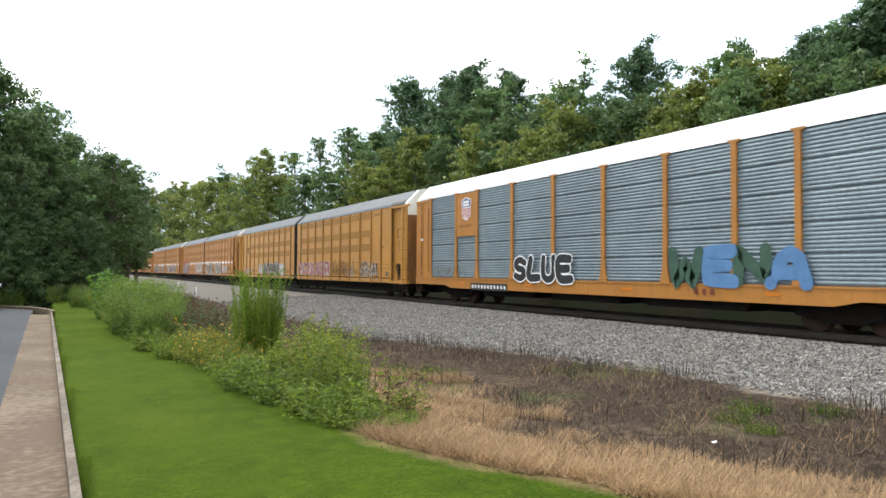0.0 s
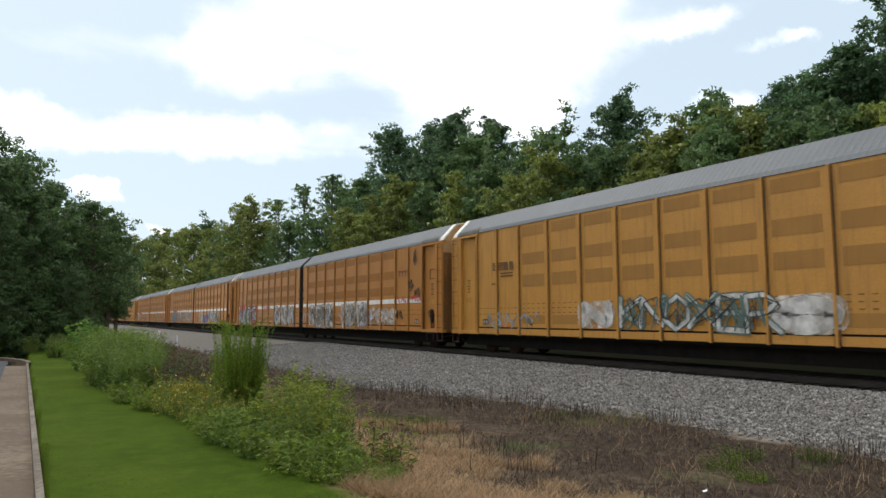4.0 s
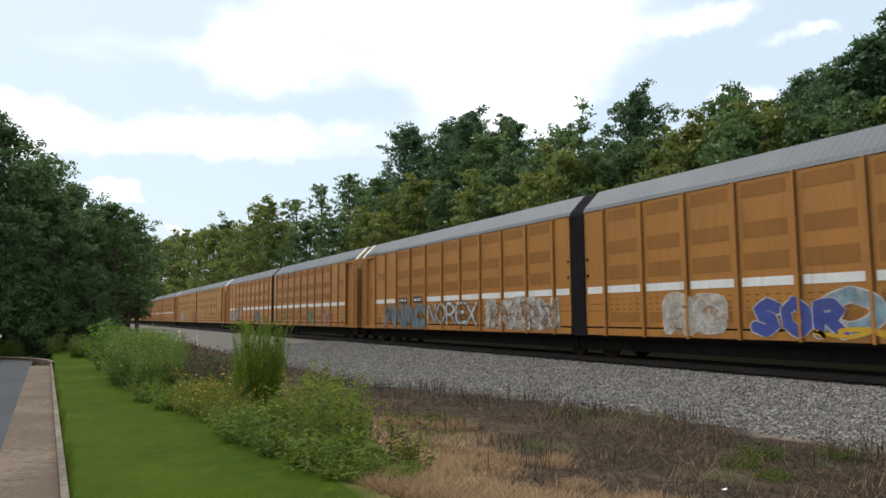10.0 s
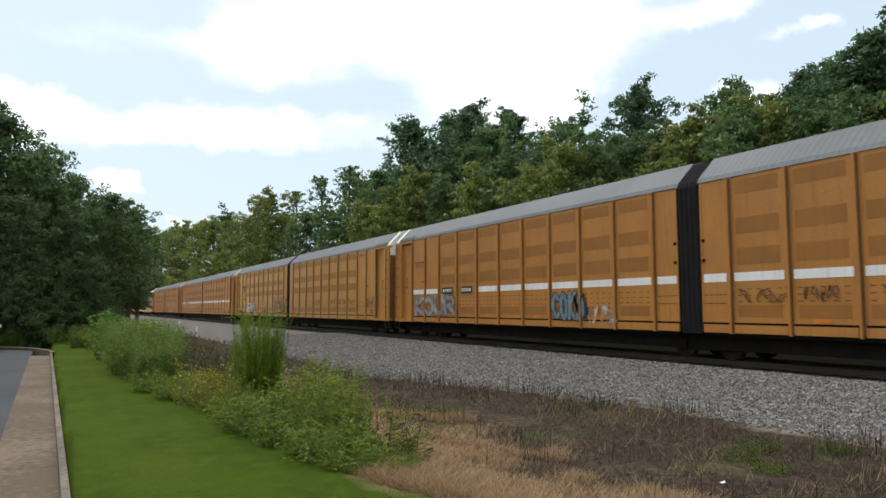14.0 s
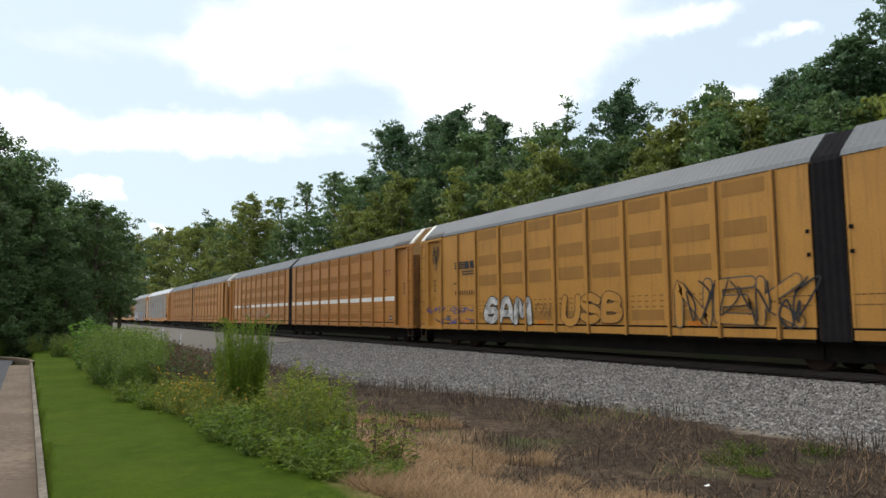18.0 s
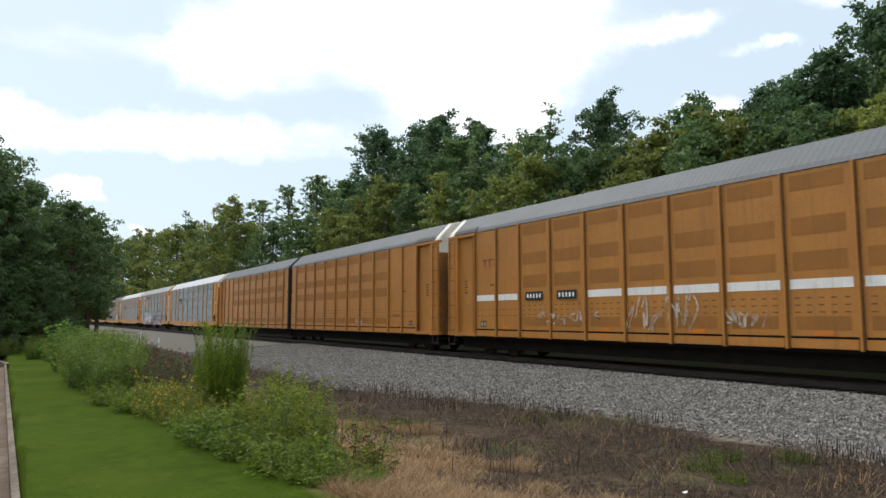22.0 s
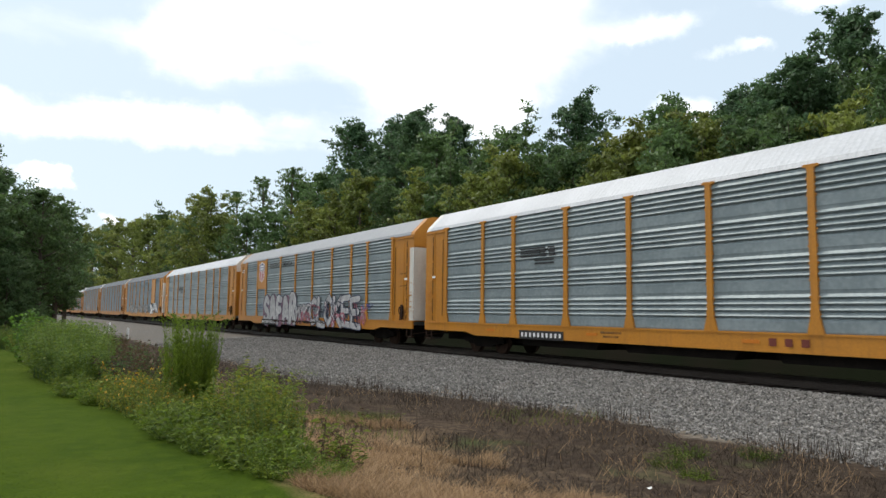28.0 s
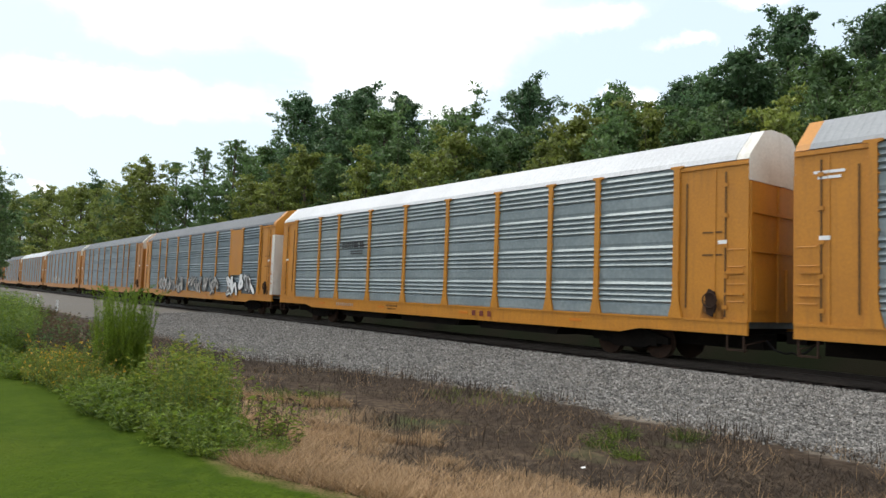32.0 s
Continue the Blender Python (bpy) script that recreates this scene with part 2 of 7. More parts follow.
TIE = material("weathered_timber_tie", (0.045, 0.034, 0.029), (0.022, 0.018, 0.016), 0.95, grain=40, blotch=5, mix=0.6, vary=0.3, spec=0.1)
WHITE = material("white_paint", (0.80, 0.80, 0.80), (0.70, 0.70, 0.69), 0.5, grain=20, mix=0.3)
SILVER = material("silver_spray_paint", (0.42, 0.43, 0.45), (0.32, 0.33, 0.35), 0.45, 0.3, grain=20, blotch=2, mix=0.5, wear=0.5)
CHALK = material("worn_white_spray_paint", (0.62, 0.60, 0.58), (0.48, 0.46, 0.43), 0.7, grain=6, blotch=1.5, mix=0.7, wear=0.55)
INK = material("black_spray_paint", (0.012, 0.012, 0.014), (0.03, 0.03, 0.03), 0.6, grain=10, mix=0.4)
BROWNINK = material("brown_spray_paint", (0.12, 0.06, 0.02), (0.2, 0.1, 0.03), 0.7, grain=10, mix=0.5, wear=0.6)
# dark brown for grime, and for shade painted beside posts and on rungs
DARK_BROWN = material("dark_brown_grime", (0.075, 0.038, 0.014), (0.14, 0.068, 0.02), 0.8, grain=12, blotch=1.0, mix=0.6)
REDINK = material("red_spray_paint", (0.42, 0.03, 0.03), (0.3, 0.03, 0.03), 0.6, grain=10, mix=0.4)
PINK = material("pink_spray_paint", (0.45, 0.14, 0.18), (0.38, 0.14, 0.18), 0.6, grain=10, mix=0.4, wear=0.7)
BLUE = material("blue_spray_paint", (0.08, 0.17, 0.34), (0.06, 0.12, 0.26), 0.6, grain=10, mix=0.4, wear=0.4)
CYAN = material("pale_blue_spray_paint", (0.24, 0.35, 0.40), (0.19, 0.27, 0.31), 0.6, grain=10, mix=0.4, wear=0.6)
VIOLET = material("violet_spray_paint", (0.09, 0.09, 0.25), (0.07, 0.07, 0.2), 0.6, grain=10, mix=0.4, wear=0.55)
MAROON = material("maroon_paint", (0.17, 0.035, 0.02), (0.12, 0.03, 0.02), 0.6, grain=10, mix=0.4)
AMBER = material("amber_reflector", (0.55, 0.17, 0.012), (0.48, 0.15, 0.012), 0.45, grain=10, mix=0.3)
LABEL = material("faded_yellow_label", (0.44, 0.225, 0.03), (0.34, 0.15, 0.025), 0.6, grain=22, blotch=5, mix=0.6)
ASPHALT = material("asphalt", (0.050, 0.053, 0.060), (0.036, 0.038, 0.043), 0.9, grain=120, blotch=0.4, mix=0.7, bump=0.4, bump_scale=180)
KERBSTONE = material("worn_kerb_concrete", (0.21, 0.175, 0.135), (0.10, 0.078, 0.058), 0.9, grain=20, blotch=1.6, mix=0.7, bump=0.4, bump_scale=60)
CONCRETE = material("stained_concrete", (0.165, 0.122, 0.083), (0.095, 0.063, 0.039), 0.9, grain=11, blotch=0.7, mix=0.8, bump=0.3, bump_scale=90)
STONE = material("crushed_stone", (0.275, 0.258, 0.236), (0.135, 0.127, 0.118), 0.9, grain=14, blotch=4, mix=0.6, island=0.55, spec=0.2)
GRASS = material("mown_grass", (0.048, 0.077, 0.004), (0.037, 0.063, 0.0035), 0.8, grain=3, blotch=0.45, mix=0.8, translucent=0.3, spec=0.1)
STRAW = material("dry_straw", (0.43, 0.285, 0.155), (0.31, 0.20, 0.105), 0.8, grain=5, blotch=0.6, mix=0.6, island=0.35, translucent=0.25)
DEAD = material("dead_brown_weed", (0.074, 0.053, 0.037), (0.042, 0.030, 0.021), 0.85, grain=5, blotch=0.8, mix=0.6, island=0.45, translucent=0.15)
BARK = material("bark", (0.14, 0.105, 0.08), (0.07, 0.055, 0.045), 0.95, grain=25, blotch=2, mix=0.6, bump=0.8, bump_scale=25)


def leaf(name, base, dark, trans=0.42):
    return material(name, base, dark, 0.55, grain=1.2, blotch=0.35, mix=0.6, vary=0.18, island=0.4, translucent=trans)


LEAF_DARK = leaf("dark_green_leaves", (0.104, 0.176, 0.072), (0.068, 0.130, 0.058))
LEAF_MID = leaf("green_leaves", (0.118, 0.184, 0.058), (0.078, 0.138, 0.046))
LEAF_LIGHT = leaf("yellow_green_leaves", (0.225, 0.255, 0.050), (0.150, 0.190, 0.040))
LEAF_BUSH = leaf("bush_leaves", (0.195, 0.245, 0.032), (0.122, 0.170, 0.025))
LEAF_YELLOW = leaf("yellowish_leaves", (0.235, 0.235, 0.030), (0.150, 0.165, 0.024))
LEAF_FRESH = leaf("fresh_green_leaves", (0.19, 0.34, 0.045), (0.13, 0.26, 0.04))
LEAF_FEATHER = leaf("feathery_grass_leaves", (0.150, 0.215, 0.018), (0.090, 0.148, 0.014))
LEAF_LEFT = leaf("road_end_leaves", (0.125, 0.190, 0.068), (0.080, 0.138, 0.054), 0.5)
LEAF_RUST = leaf("reddish_brown_leaves", (0.13, 0.085, 0.04), (0.08, 0.055, 0.035))
PETAL = material("yellow_petals", (0.55, 0.33, 0.02), (0.45, 0.25, 0.02), 0.6, grain=10, mix=0.4, island=0.2)

CHALKSOLID = material("white_graffiti_paint", (0.58, 0.57, 0.565), (0.42, 0.415, 0.42), 0.7, grain=6, blotch=1.5, mix=0.7, wear=0.25)
PINKSOLID = material("rose_graffiti_paint", (0.30, 0.14, 0.18), (0.22, 0.12, 0.17), 0.7, grain=6, blotch=1.5, mix=0.7, wear=0.35)
ROSE = material("faded_rose_paint", (0.33, 0.13, 0.10), (0.28, 0.11, 0.08), 0.7, grain=8, mix=0.5, wear=0.75)
PALEPINK = material("pale_rose_paint", (0.50, 0.27, 0.19), (0.42, 0.22, 0.14), 0.7, grain=6, blotch=1.5, mix=0.7, wear=0.6)
BLUEINK = material("navy_outline_paint", (0.018, 0.03, 0.075), (0.03, 0.03, 0.05), 0.6, grain=10, mix=0.4)
GREYINK = material("faded_black_paint", (0.06, 0.055, 0.05), (0.10, 0.085, 0.07), 0.7, grain=10, mix=0.5, wear=0.35)
SMOKE = material("smoky_grey_paint", (0.22, 0.21, 0.20), (0.15, 0.14, 0.13), 0.7, grain=8, mix=0.5, wear=0.55)
SOOT = material("black_smear", (0.05, 0.035, 0.02), (0.09, 0.05, 0.025), 0.8, grain=10, mix=0.5, wear=0.7)
BLUEPAINT = material("strong_blue_paint", (0.05, 0.075, 0.30), (0.045, 0.06, 0.22), 0.6, grain=10, mix=0.4, wear=0.2)
SKYPAINT = material("sky_blue_paint", (0.10, 0.22, 0.42), (0.08, 0.18, 0.34), 0.6, grain=8, mix=0.4, wear=0.15)
LEAFPAINT = material("dark_green_paint", (0.035, 0.085, 0.06), (0.05, 0.10, 0.07), 0.6, grain=8, mix=0.4, wear=0.2)
TEALDARK = material("dark_teal_paint", (0.06, 0.12, 0.105), (0.09, 0.13, 0.11), 0.65, grain=8, mix=0.5, wear=0.35)
PALEGREEN = material("pale_green_paint", (0.30, 0.36, 0.20), (0.22, 0.30, 0.17), 0.65, grain=8, mix=0.5, wear=0.25)
STEELPAINT = material("steel_blue_paint", (0.17, 0.24, 0.27), (0.13, 0.19, 0.22), 0.65, grain=8, mix=0.5, wear=0.25)
STEELDARK = material("dark_steel_blue_paint", (0.06, 0.11, 0.15), (0.05, 0.09, 0.12), 0.65, grain=8, mix=0.5, wear=0.3)
WASH = material("faded_white_wash", (0.58, 0.54, 0.48), (0.42, 0.36, 0.28), 0.7, grain=5, blotch=1.5, mix=0.7, wear=0.9)
# weathered paint of the end doors, darkened for the shade between cars
END_PAINT_SHADED = material("weathered_end_paint", (0.25, 0.108, 0.026), (0.16, 0.072, 0.022), 0.7, grain=14, blotch=0.9, mix=0.7, streak=0.75, streak_color=(0.06, 0.035, 0.02))
TAN_CAP = material("faded_tan_paint", (0.42, 0.255, 0.115), (0.34, 0.19, 0.07), 0.6, grain=12, blotch=1.2, mix=0.7, streak=0.4)
RUN_STAIN = material("rust_run", (0.17, 0.075, 0.025), (0.11, 0.05, 0.02), 0.85, grain=20, blotch=3, mix=0.6, wear=0.8)
FLAP = material("dark_worn_sheet", (0.085, 0.08, 0.078), (0.06, 0.055, 0.052), 0.7, grain=15, blotch=2, mix=0.5, streak=0.4)

# ---- mesh building ----
class Build:
    """Collects boxes, strips and cylinders of one mesh."""

    def __init__(self):
        self.v, self.f, self.m = [], [], []

    def face(self, pts, mat=0):
        k = len(self.v)
        self.v += [tuple(p) for p in pts]
        self.f.append(tuple(range(k, k + len(pts))))
        self.m.append(mat)

    def box(self, x0, x1, y0, y1, z0, z1, mat=0):
        self.prism([(x0, z0), (x1, z0), (x1, z1), (x0, z1)], y0, y1, mat)

    def prism(self, profile, y0, y1, mat=0, caps=True, closed=True):
        """A profile in x and z, swept along y."""
        k, n = len(self.v), len(profile)
        self.v += [(x, y0, z) for x, z in profile] + [(x, y1, z) for x, z in profile]
        for i in range(n if closed else n - 1):
            j = (i + 1) % n
            self.f.append((k + i, k + j, k + n + j, k + n + i))
            self.m.append(mat)
        if caps and closed:
            self.f += [tuple(range(k + n - 1, k - 1, -1)), tuple(range(k + n, k + 2 * n))]
            self.m += [mat, mat]

    def slab(self, outline, x0, x1, mat=0):
        """An outline in y and z, given thickness along x."""
        k, n = len(self.v), len(outline)
        self.v += [(x0, y, z) for y, z in outline] + [(x1, y, z) for y, z in outline]
        for i in range(n):
            j = (i + 1) % n
            self.f.append((k + i, k + n + i, k + n + j, k + j))
            self.m.append(mat)
        self.f += [tuple(range(k, k + n)), tuple(range(k + 2 * n - 1, k + n - 1, -1))]
        self.m += [mat, mat]

    def rod(self, a, b, r, n=6, r2=None, mat=0):
        a, b = Vector(a), Vector(b)
        d = (b - a).normalized()
        u = d.orthogonal().normalized()
        w = d.cross(u)
        k = len(self.v)
        for p, rr in ((a, r), (b, r if r2 is None else r2)):
            for i in range(n):
                t = 2 * math.pi * i / n
                self.v.append(tuple(p + u * (rr * math.cos(t)) + w * (rr * math.sin(t))))
        for i in range(n):
            j = (i + 1) % n
            self.f.append((k + i, k + j, k + n + j, k + n + i))
            self.m.append(mat)
        self.f += [tuple(range(k + n - 1, k - 1, -1)), tuple(range(k + n, k + 2 * n))]
        self.m += [mat, mat]

    def mesh(self, name, mats, smooth=False):
        me = bpy.data.meshes.new(name)
        me.from_pydata(self.v, [], self.f)
        for m in mats:
            me.materials.append(m)
        if len(mats) > 1:
            me.polygons.foreach_set("material_index", self.m)
        if smooth:
            me.polygons.foreach_set("use_smooth", [True] * len(self.f))
        me.validate()
        me.update()
        return me


def part(name, shape, mats, parent=None, label="", at=None, smooth=False):
    """Links a Build or a mesh as one object under a thing or a part."""
    me = shape if isinstance(shape, bpy.types.Mesh) else shape.mesh(name, mats if isinstance(mats, (list, tuple)) else [mats], smooth)
    ob = new(name, me)
    if parent is not None:
        ob.parent = parent
    if at is not None:
        ob.matrix_basis = at
    if label:
        tagged(ob, label)
    return ob


def quick(name, verts, faces, mats):
    me = bpy.data.meshes.new(name)
    me.from_pydata(verts.tolist() if hasattr(verts, "tolist") else verts, [], faces.tolist() if hasattr(faces, "tolist") else faces)
    for m in mats:
        me.materials.append(m)
    me.update()
    return me


# ---- lie of the land ----
def step(a, b, x):
    t = min(1.0, max(0.0, (x - a) / (b - a)))
    return t * t * (3 - 2 * t)


def lawn_edge(y):
    return 0.7 + 12.3 / (max(y, 0.5) + 0.5) if y > 1.5 else 6.45


def stone_edge(y):
    return 11.6 - 2.7 * step(11, 22, y)


KERB_X = (0.17, -0.025)     # the kerb's face: x = a + b * y


def kerb_x(y):
    return KERB_X[0] + KERB_X[1] * y


def height(x, y):
    """Ground height; the rails' top is 0."""
    z = -0.07
    if x < kerb_x(y) + 0.10:
        z = -0.42
    e = lawn_edge(y)
    z -= 0.55 * step(e - 0.3, e + 4.5, x)
    b = stone_edge(y)
    z += 0.40 * step(b, 16.6, x)
    z -= 0.55 * step(20.2, 22.5, x)
    # bank added to close off the bright view below the cars
    z += 1.35 * step(22.4, 24.2, x)
    z += 4.0 * step(24, 70, x) + 6 * step(70, 200, x)
    if 0.8 < x < 16:
        z += 0.05 * noise.noise((x * 0.45, y * 0.45, 0)) * step(0.8, 2.5, x) * (1 - step(15, 16, x))
    z += 1.5 * step(45, 90, y) * (1 - step(-4, 6, x))
    return z


xs = sorted({round(v, 3) for v in [*np.arange(-12, -2, 1.0), *np.arange(-1.5, 0.7, 0.1), *np.arange(0.75, 24, 0.25), *np.arange(24, 60, 3), *np.linspace(-1500, -12, 14), *np.linspace(60, 1800, 14)]})
ys = sorted({round(v, 3) for v in [*np.arange(-20, 0, 2.0), *np.arange(0, 45, 0.4), *np.arange(45, 200, 5), *np.linspace(-1500, -20, 12), *np.linspace(200, 2500, 14)]})
gv = [(x, y, height(x, y)) for y in ys for x in xs]
nx = len(xs)
gf = [(j * nx + i, j * nx + i + 1, (j + 1) * nx + i + 1, (j + 1) * nx + i) for j in range(len(ys) - 1) for i in range(nx - 1)]


def ground_material():
    """Mown lawn, dry meadow and crushed stone, parted along wavering lines."""
    m = bpy.data.materials.new("ground_cover")
    m.use_nodes = True
    n, l = m.node_tree.nodes, m.node_tree.links
    b = n["Principled BSDF"]
    b.inputs["Roughness"].default_value = 0.95
    b.inputs["Specular IOR Level"].default_value = 0.05
    geo, sp = n.new("ShaderNodeNewGeometry"), n.new("ShaderNodeSeparateXYZ")
    l.new(geo.outputs["Position"], sp.inputs[0])

    def math_(op, a, c):
        q = n.new("ShaderNodeMath")
        q.operation = op
        for k, s in enumerate((a, c)):
            if isinstance(s, (int, float)):
                q.inputs[k].default_value = s
            else:
                l.new(s, q.inputs[k])
        return q.outputs[0]

    def noise_(scale, detail=4.0):
        q = n.new("ShaderNodeTexNoise")
        q.inputs["Scale"].default_value, q.inputs["Detail"].default_value = scale, detail
        l.new(geo.outputs["Position"], q.inputs["Vector"])
        return q.outputs["Fac"]

    def ramp_(value, lo, hi, a, c):
        q = n.new("ShaderNodeMapRange")
        q.inputs[1].default_value, q.inputs[2].default_value = lo, hi
        l.new(value, q.inputs[0])
        mx = n.new("ShaderNodeMix")
        mx.data_type = "RGBA"
        l.new(q.outputs[0], mx.inputs[0])
        for k, s in ((6, a), (7, c)):
            if isinstance(s, tuple):
                mx.inputs[k].default_value = (*s, 1)
            else:
                l.new(s, mx.inputs[k])
        return mx.outputs[2]

    x, y = sp.outputs["X"], sp.outputs["Y"]
    edge = math_("ADD", math_("DIVIDE", 12.3, math_("ADD", math_("MAXIMUM", y, 1.5), 0.5)), 0.7)
    green = n.new("ShaderNodeMapRange")
    green.interpolation_type = "SMOOTHSTEP"
    for k, v in enumerate((6.0, 10.5, 0.0, 1.9)):
        green.inputs[k + 1].default_value = v
    l.new(y, green.inputs[0])
    edge = math_("ADD", edge, green.outputs[0])
    past_lawn = math_("ADD", math_("SUBTRACT", x, edge), math_("MULTIPLY", math_("SUBTRACT", noise_(0.9), 0.5), 1.0))
    bend = n.new("ShaderNodeMapRange")
    bend.interpolation_type = "SMOOTHSTEP"
    for k, v in enumerate((11.0, 22.0, 11.6, 8.9)):
        bend.inputs[k + 1].default_value = v
    l.new(y, bend.inputs[0])
    past_stone = math_("ADD", math_("SUBTRACT", x, bend.outputs[0]), math_("MULTIPLY", math_("SUBTRACT", noise_(0.7, 6.0), 0.5), 1.8))
    lawn = ramp_(noise_(0.8), 0.35, 0.65, (0.034, 0.062, 0.004), (0.050, 0.081, 0.005))
    lawn = ramp_(noise_(4.5, 6.0), 0.42, 0.68, lawn, (0.056, 0.087, 0.006))
    lawn = ramp_(noise_(0.35, 5.0), 0.5, 0.7, lawn, (0.070, 0.098, 0.009))
    straw = ramp_(noise_(3.0), 0.35, 0.65, (0.19, 0.125, 0.070), (0.30, 0.20, 0.110))
    weed = ramp_(noise_(7.0, 8.0), 0.35, 0.65, (0.030, 0.021, 0.015), (0.076, 0.055, 0.039))
    weed = ramp_(noise_(1.1, 5.0), 0.42, 0.62, weed, ramp_(noise_(9.0, 8.0), 0.35, 0.65, (0.034, 0.024, 0.017), (0.116, 0.084, 0.057)))
    dry = ramp_(math_("ADD", past_lawn, math_("MULTIPLY", noise_(0.6), 2.6)), 3.0, 4.8, straw, weed)
    dry = ramp_(noise_(0.45, 6.0), 0.64, 0.76, dry, (0.065, 0.080, 0.028))
    stone = ramp_(noise_(22.0, 6.0), 0.3, 0.7, (0.092, 0.086, 0.078), (0.20, 0.187, 0.17))
    stone = ramp_(noise_(0.35, 4.0), 0.4, 0.75, stone, (0.15, 0.132, 0.112))
    # stones fade to near black: the train's shade is put into the colour
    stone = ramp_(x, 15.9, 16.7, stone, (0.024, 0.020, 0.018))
    color = ramp_(past_lawn, -0.1, 0.25, lawn, dry)
    rank = ramp_(noise_(8.0, 8.0), 0.35, 0.65, (0.028, 0.020, 0.014), (0.075, 0.055, 0.040))
    color = ramp_(math_("ADD", past_stone, math_("MULTIPLY", noise_(1.3, 5.0), 1.6)), -1.2, -0.5, color, rank)
    soil = ramp_(noise_(9.0), 0.35, 0.65, (0.12, 0.098, 0.076), (0.22, 0.19, 0.155))
    color = ramp_(past_stone, -0.45, -0.15, color, soil)
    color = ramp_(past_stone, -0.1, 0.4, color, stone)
    # ground below the wood, with the shade there put into its near-black colour
    shaded_floor = ramp_(noise_(0.3), 0.4, 0.7, (0.010, 0.013, 0.006), (0.016, 0.013, 0.009))
    color = ramp_(x, 20.8, 22.0, color, shaded_floor)
    l.new(color, b.inputs["Base Color"])
    bn = n.new("ShaderNodeBump")
    bn.inputs["Strength"].default_value, bn.inputs["Distance"].default_value = 0.6, 0.05
    l.new(noise_(24.0, 4.0), bn.inputs["Height"])
    l.new(bn.outputs[0], b.inputs["Normal"])
    return m


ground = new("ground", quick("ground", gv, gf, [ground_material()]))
ground.data.polygons.foreach_set("use_smooth", [True] * len(gf))
tagged(ground, "lawn, dry meadow and grey crushed stone beside the track", "ground", kind="structure")

# road with its concrete gutter and kerb, which turns off to the left at the end of the lawn
ROAD_END = 36.5
road = Build()
for y0, y1 in zip(range(-40, 37, 2), range(-38, 39, 2)):
    y1 = min(y1, ROAD_END)
    road.prism([(-30, -0.45), (kerb_x(y0) - 0.62, -0.45), (kerb_x(y0) - 0.62, -0.155), (-30, -0.10)], y0, y1)
tagged(part("road", road, ASPHALT), "dark grey worn asphalt road beside the lawn", "road", kind="structure")


def strip(name, a, b, za, zb, y0, y1, mat, depth=0.3, seam=0.005):
    """A length of gutter or kerb between two offsets from the kerb's face."""
    s = Build()
    p = [(kerb_x(y0) + a, kerb_x(y0) + b), (kerb_x(y1) + a, kerb_x(y1) + b)]
    y0, y1 = y0 + seam, y1 - seam
    top = [(p[0][0], y0, za), (p[0][1], y0, zb), (p[1][1], y1, zb), (p[1][0], y1, za)]
    low = [(x, y, z - depth) for x, y, z in top]
    s.face(top)
    s.face(low[::-1])
    for i in range(4):
        j = (i + 1) % 4
        s.face([top[i], low[i], low[j], top[j]])
    return s


kerb = tagged(new("kerb"), "stained concrete kerb and gutter along the lawn", "kerb", kind="structure")
for y in np.arange(-12.0, 30.0, 3.0):
    part("gutter_slab", strip("gutter_slab", -0.64, -0.004, -0.150, -0.170, y, y + 3, CONCRETE), CONCRETE, kerb)
    part("kerb_stone", strip("kerb_stone", 0.0, 0.07, -0.085, -0.075, y, y + 3, KERBSTONE), KERBSTONE, kerb)

# the kerb bends off to the left round the end of the road, with rough grass behind it
bend = Build()
for i in range(12):
    a0, a1 = radians(i * 7.5), radians((i + 1) * 7.5)
    cx, cy, r = kerb_x(30) - 5.0, 30.0, 5.0
    ring = [(cx + rr * math.cos(a), cy + rr * 1.3 * math.sin(a)) for a in (a0, a1) for rr in (r, r + 0.15)]
    (x0, y0), (x1, y1), (x2, y2), (x3, y3) = ring
    bend.face([(x0, y0, -0.05), (x1, y1, -0.04), (x3, y3, -0.04), (x2, y2, -0.05)])
    bend.face([(x0, y0, -0.3), (x0, y0, -0.05), (x2, y2, -0.05), (x2, y2, -0.3)])
tagged(part("kerb_bend", bend, CONCRETE), "curved concrete kerb at the end of the road", "kerb", kind="structure")

# ---- track ----
TRACK_X = 18.42
track = tagged(new("track", None), "railway track of steel rails on dark timber ties", "track", kind="structure")
rail_profile = [(-0.07, -0.17), (0.07, -0.17), (0.07, -0.155), (0.012, -0.13), (0.012, -0.04), (0.036, -0.03), (0.036, 0), (-0.036, 0), (-0.036, -0.03), (-0.012, -0.04), (-0.012, -0.13), (-0.07, -0.155)]
for side in (-0.7525, 0.7525):
    r = Build()
    r.prism([(TRACK_X + side + x, z) for x, z in rail_profile], -120, 420)
    part("rail", r, RAIL, track)
tie_shape = Build()
tie_shape.prism([(-1.32, -0.36), (1.32, -0.36), (1.32, -0.185), (1.30, -0.172), (-1.30, -0.172), (-1.32, -0.185)], -0.11, 0.11)
tie_mesh = tie_shape.mesh("tie", [TIE])
for i in range(200):
    part("tie", tie_mesh, None, track, at=pose(TRACK_X + random.uniform(-0.05, 0.05), -8 + i * 0.5, random.uniform(-0.01, 0.012), 0, 0, random.uniform(-1.2, 1.2)))
rest = Build()
for i in range(600):
    y = 92 + i * 0.5
    rest.box(TRACK_X - 1.32, TRACK_X + 1.32, y - 0.11, y + 0.11, -0.36, -0.175)
tagged(part("far_ties", rest, TIE, track), kind="stuff")

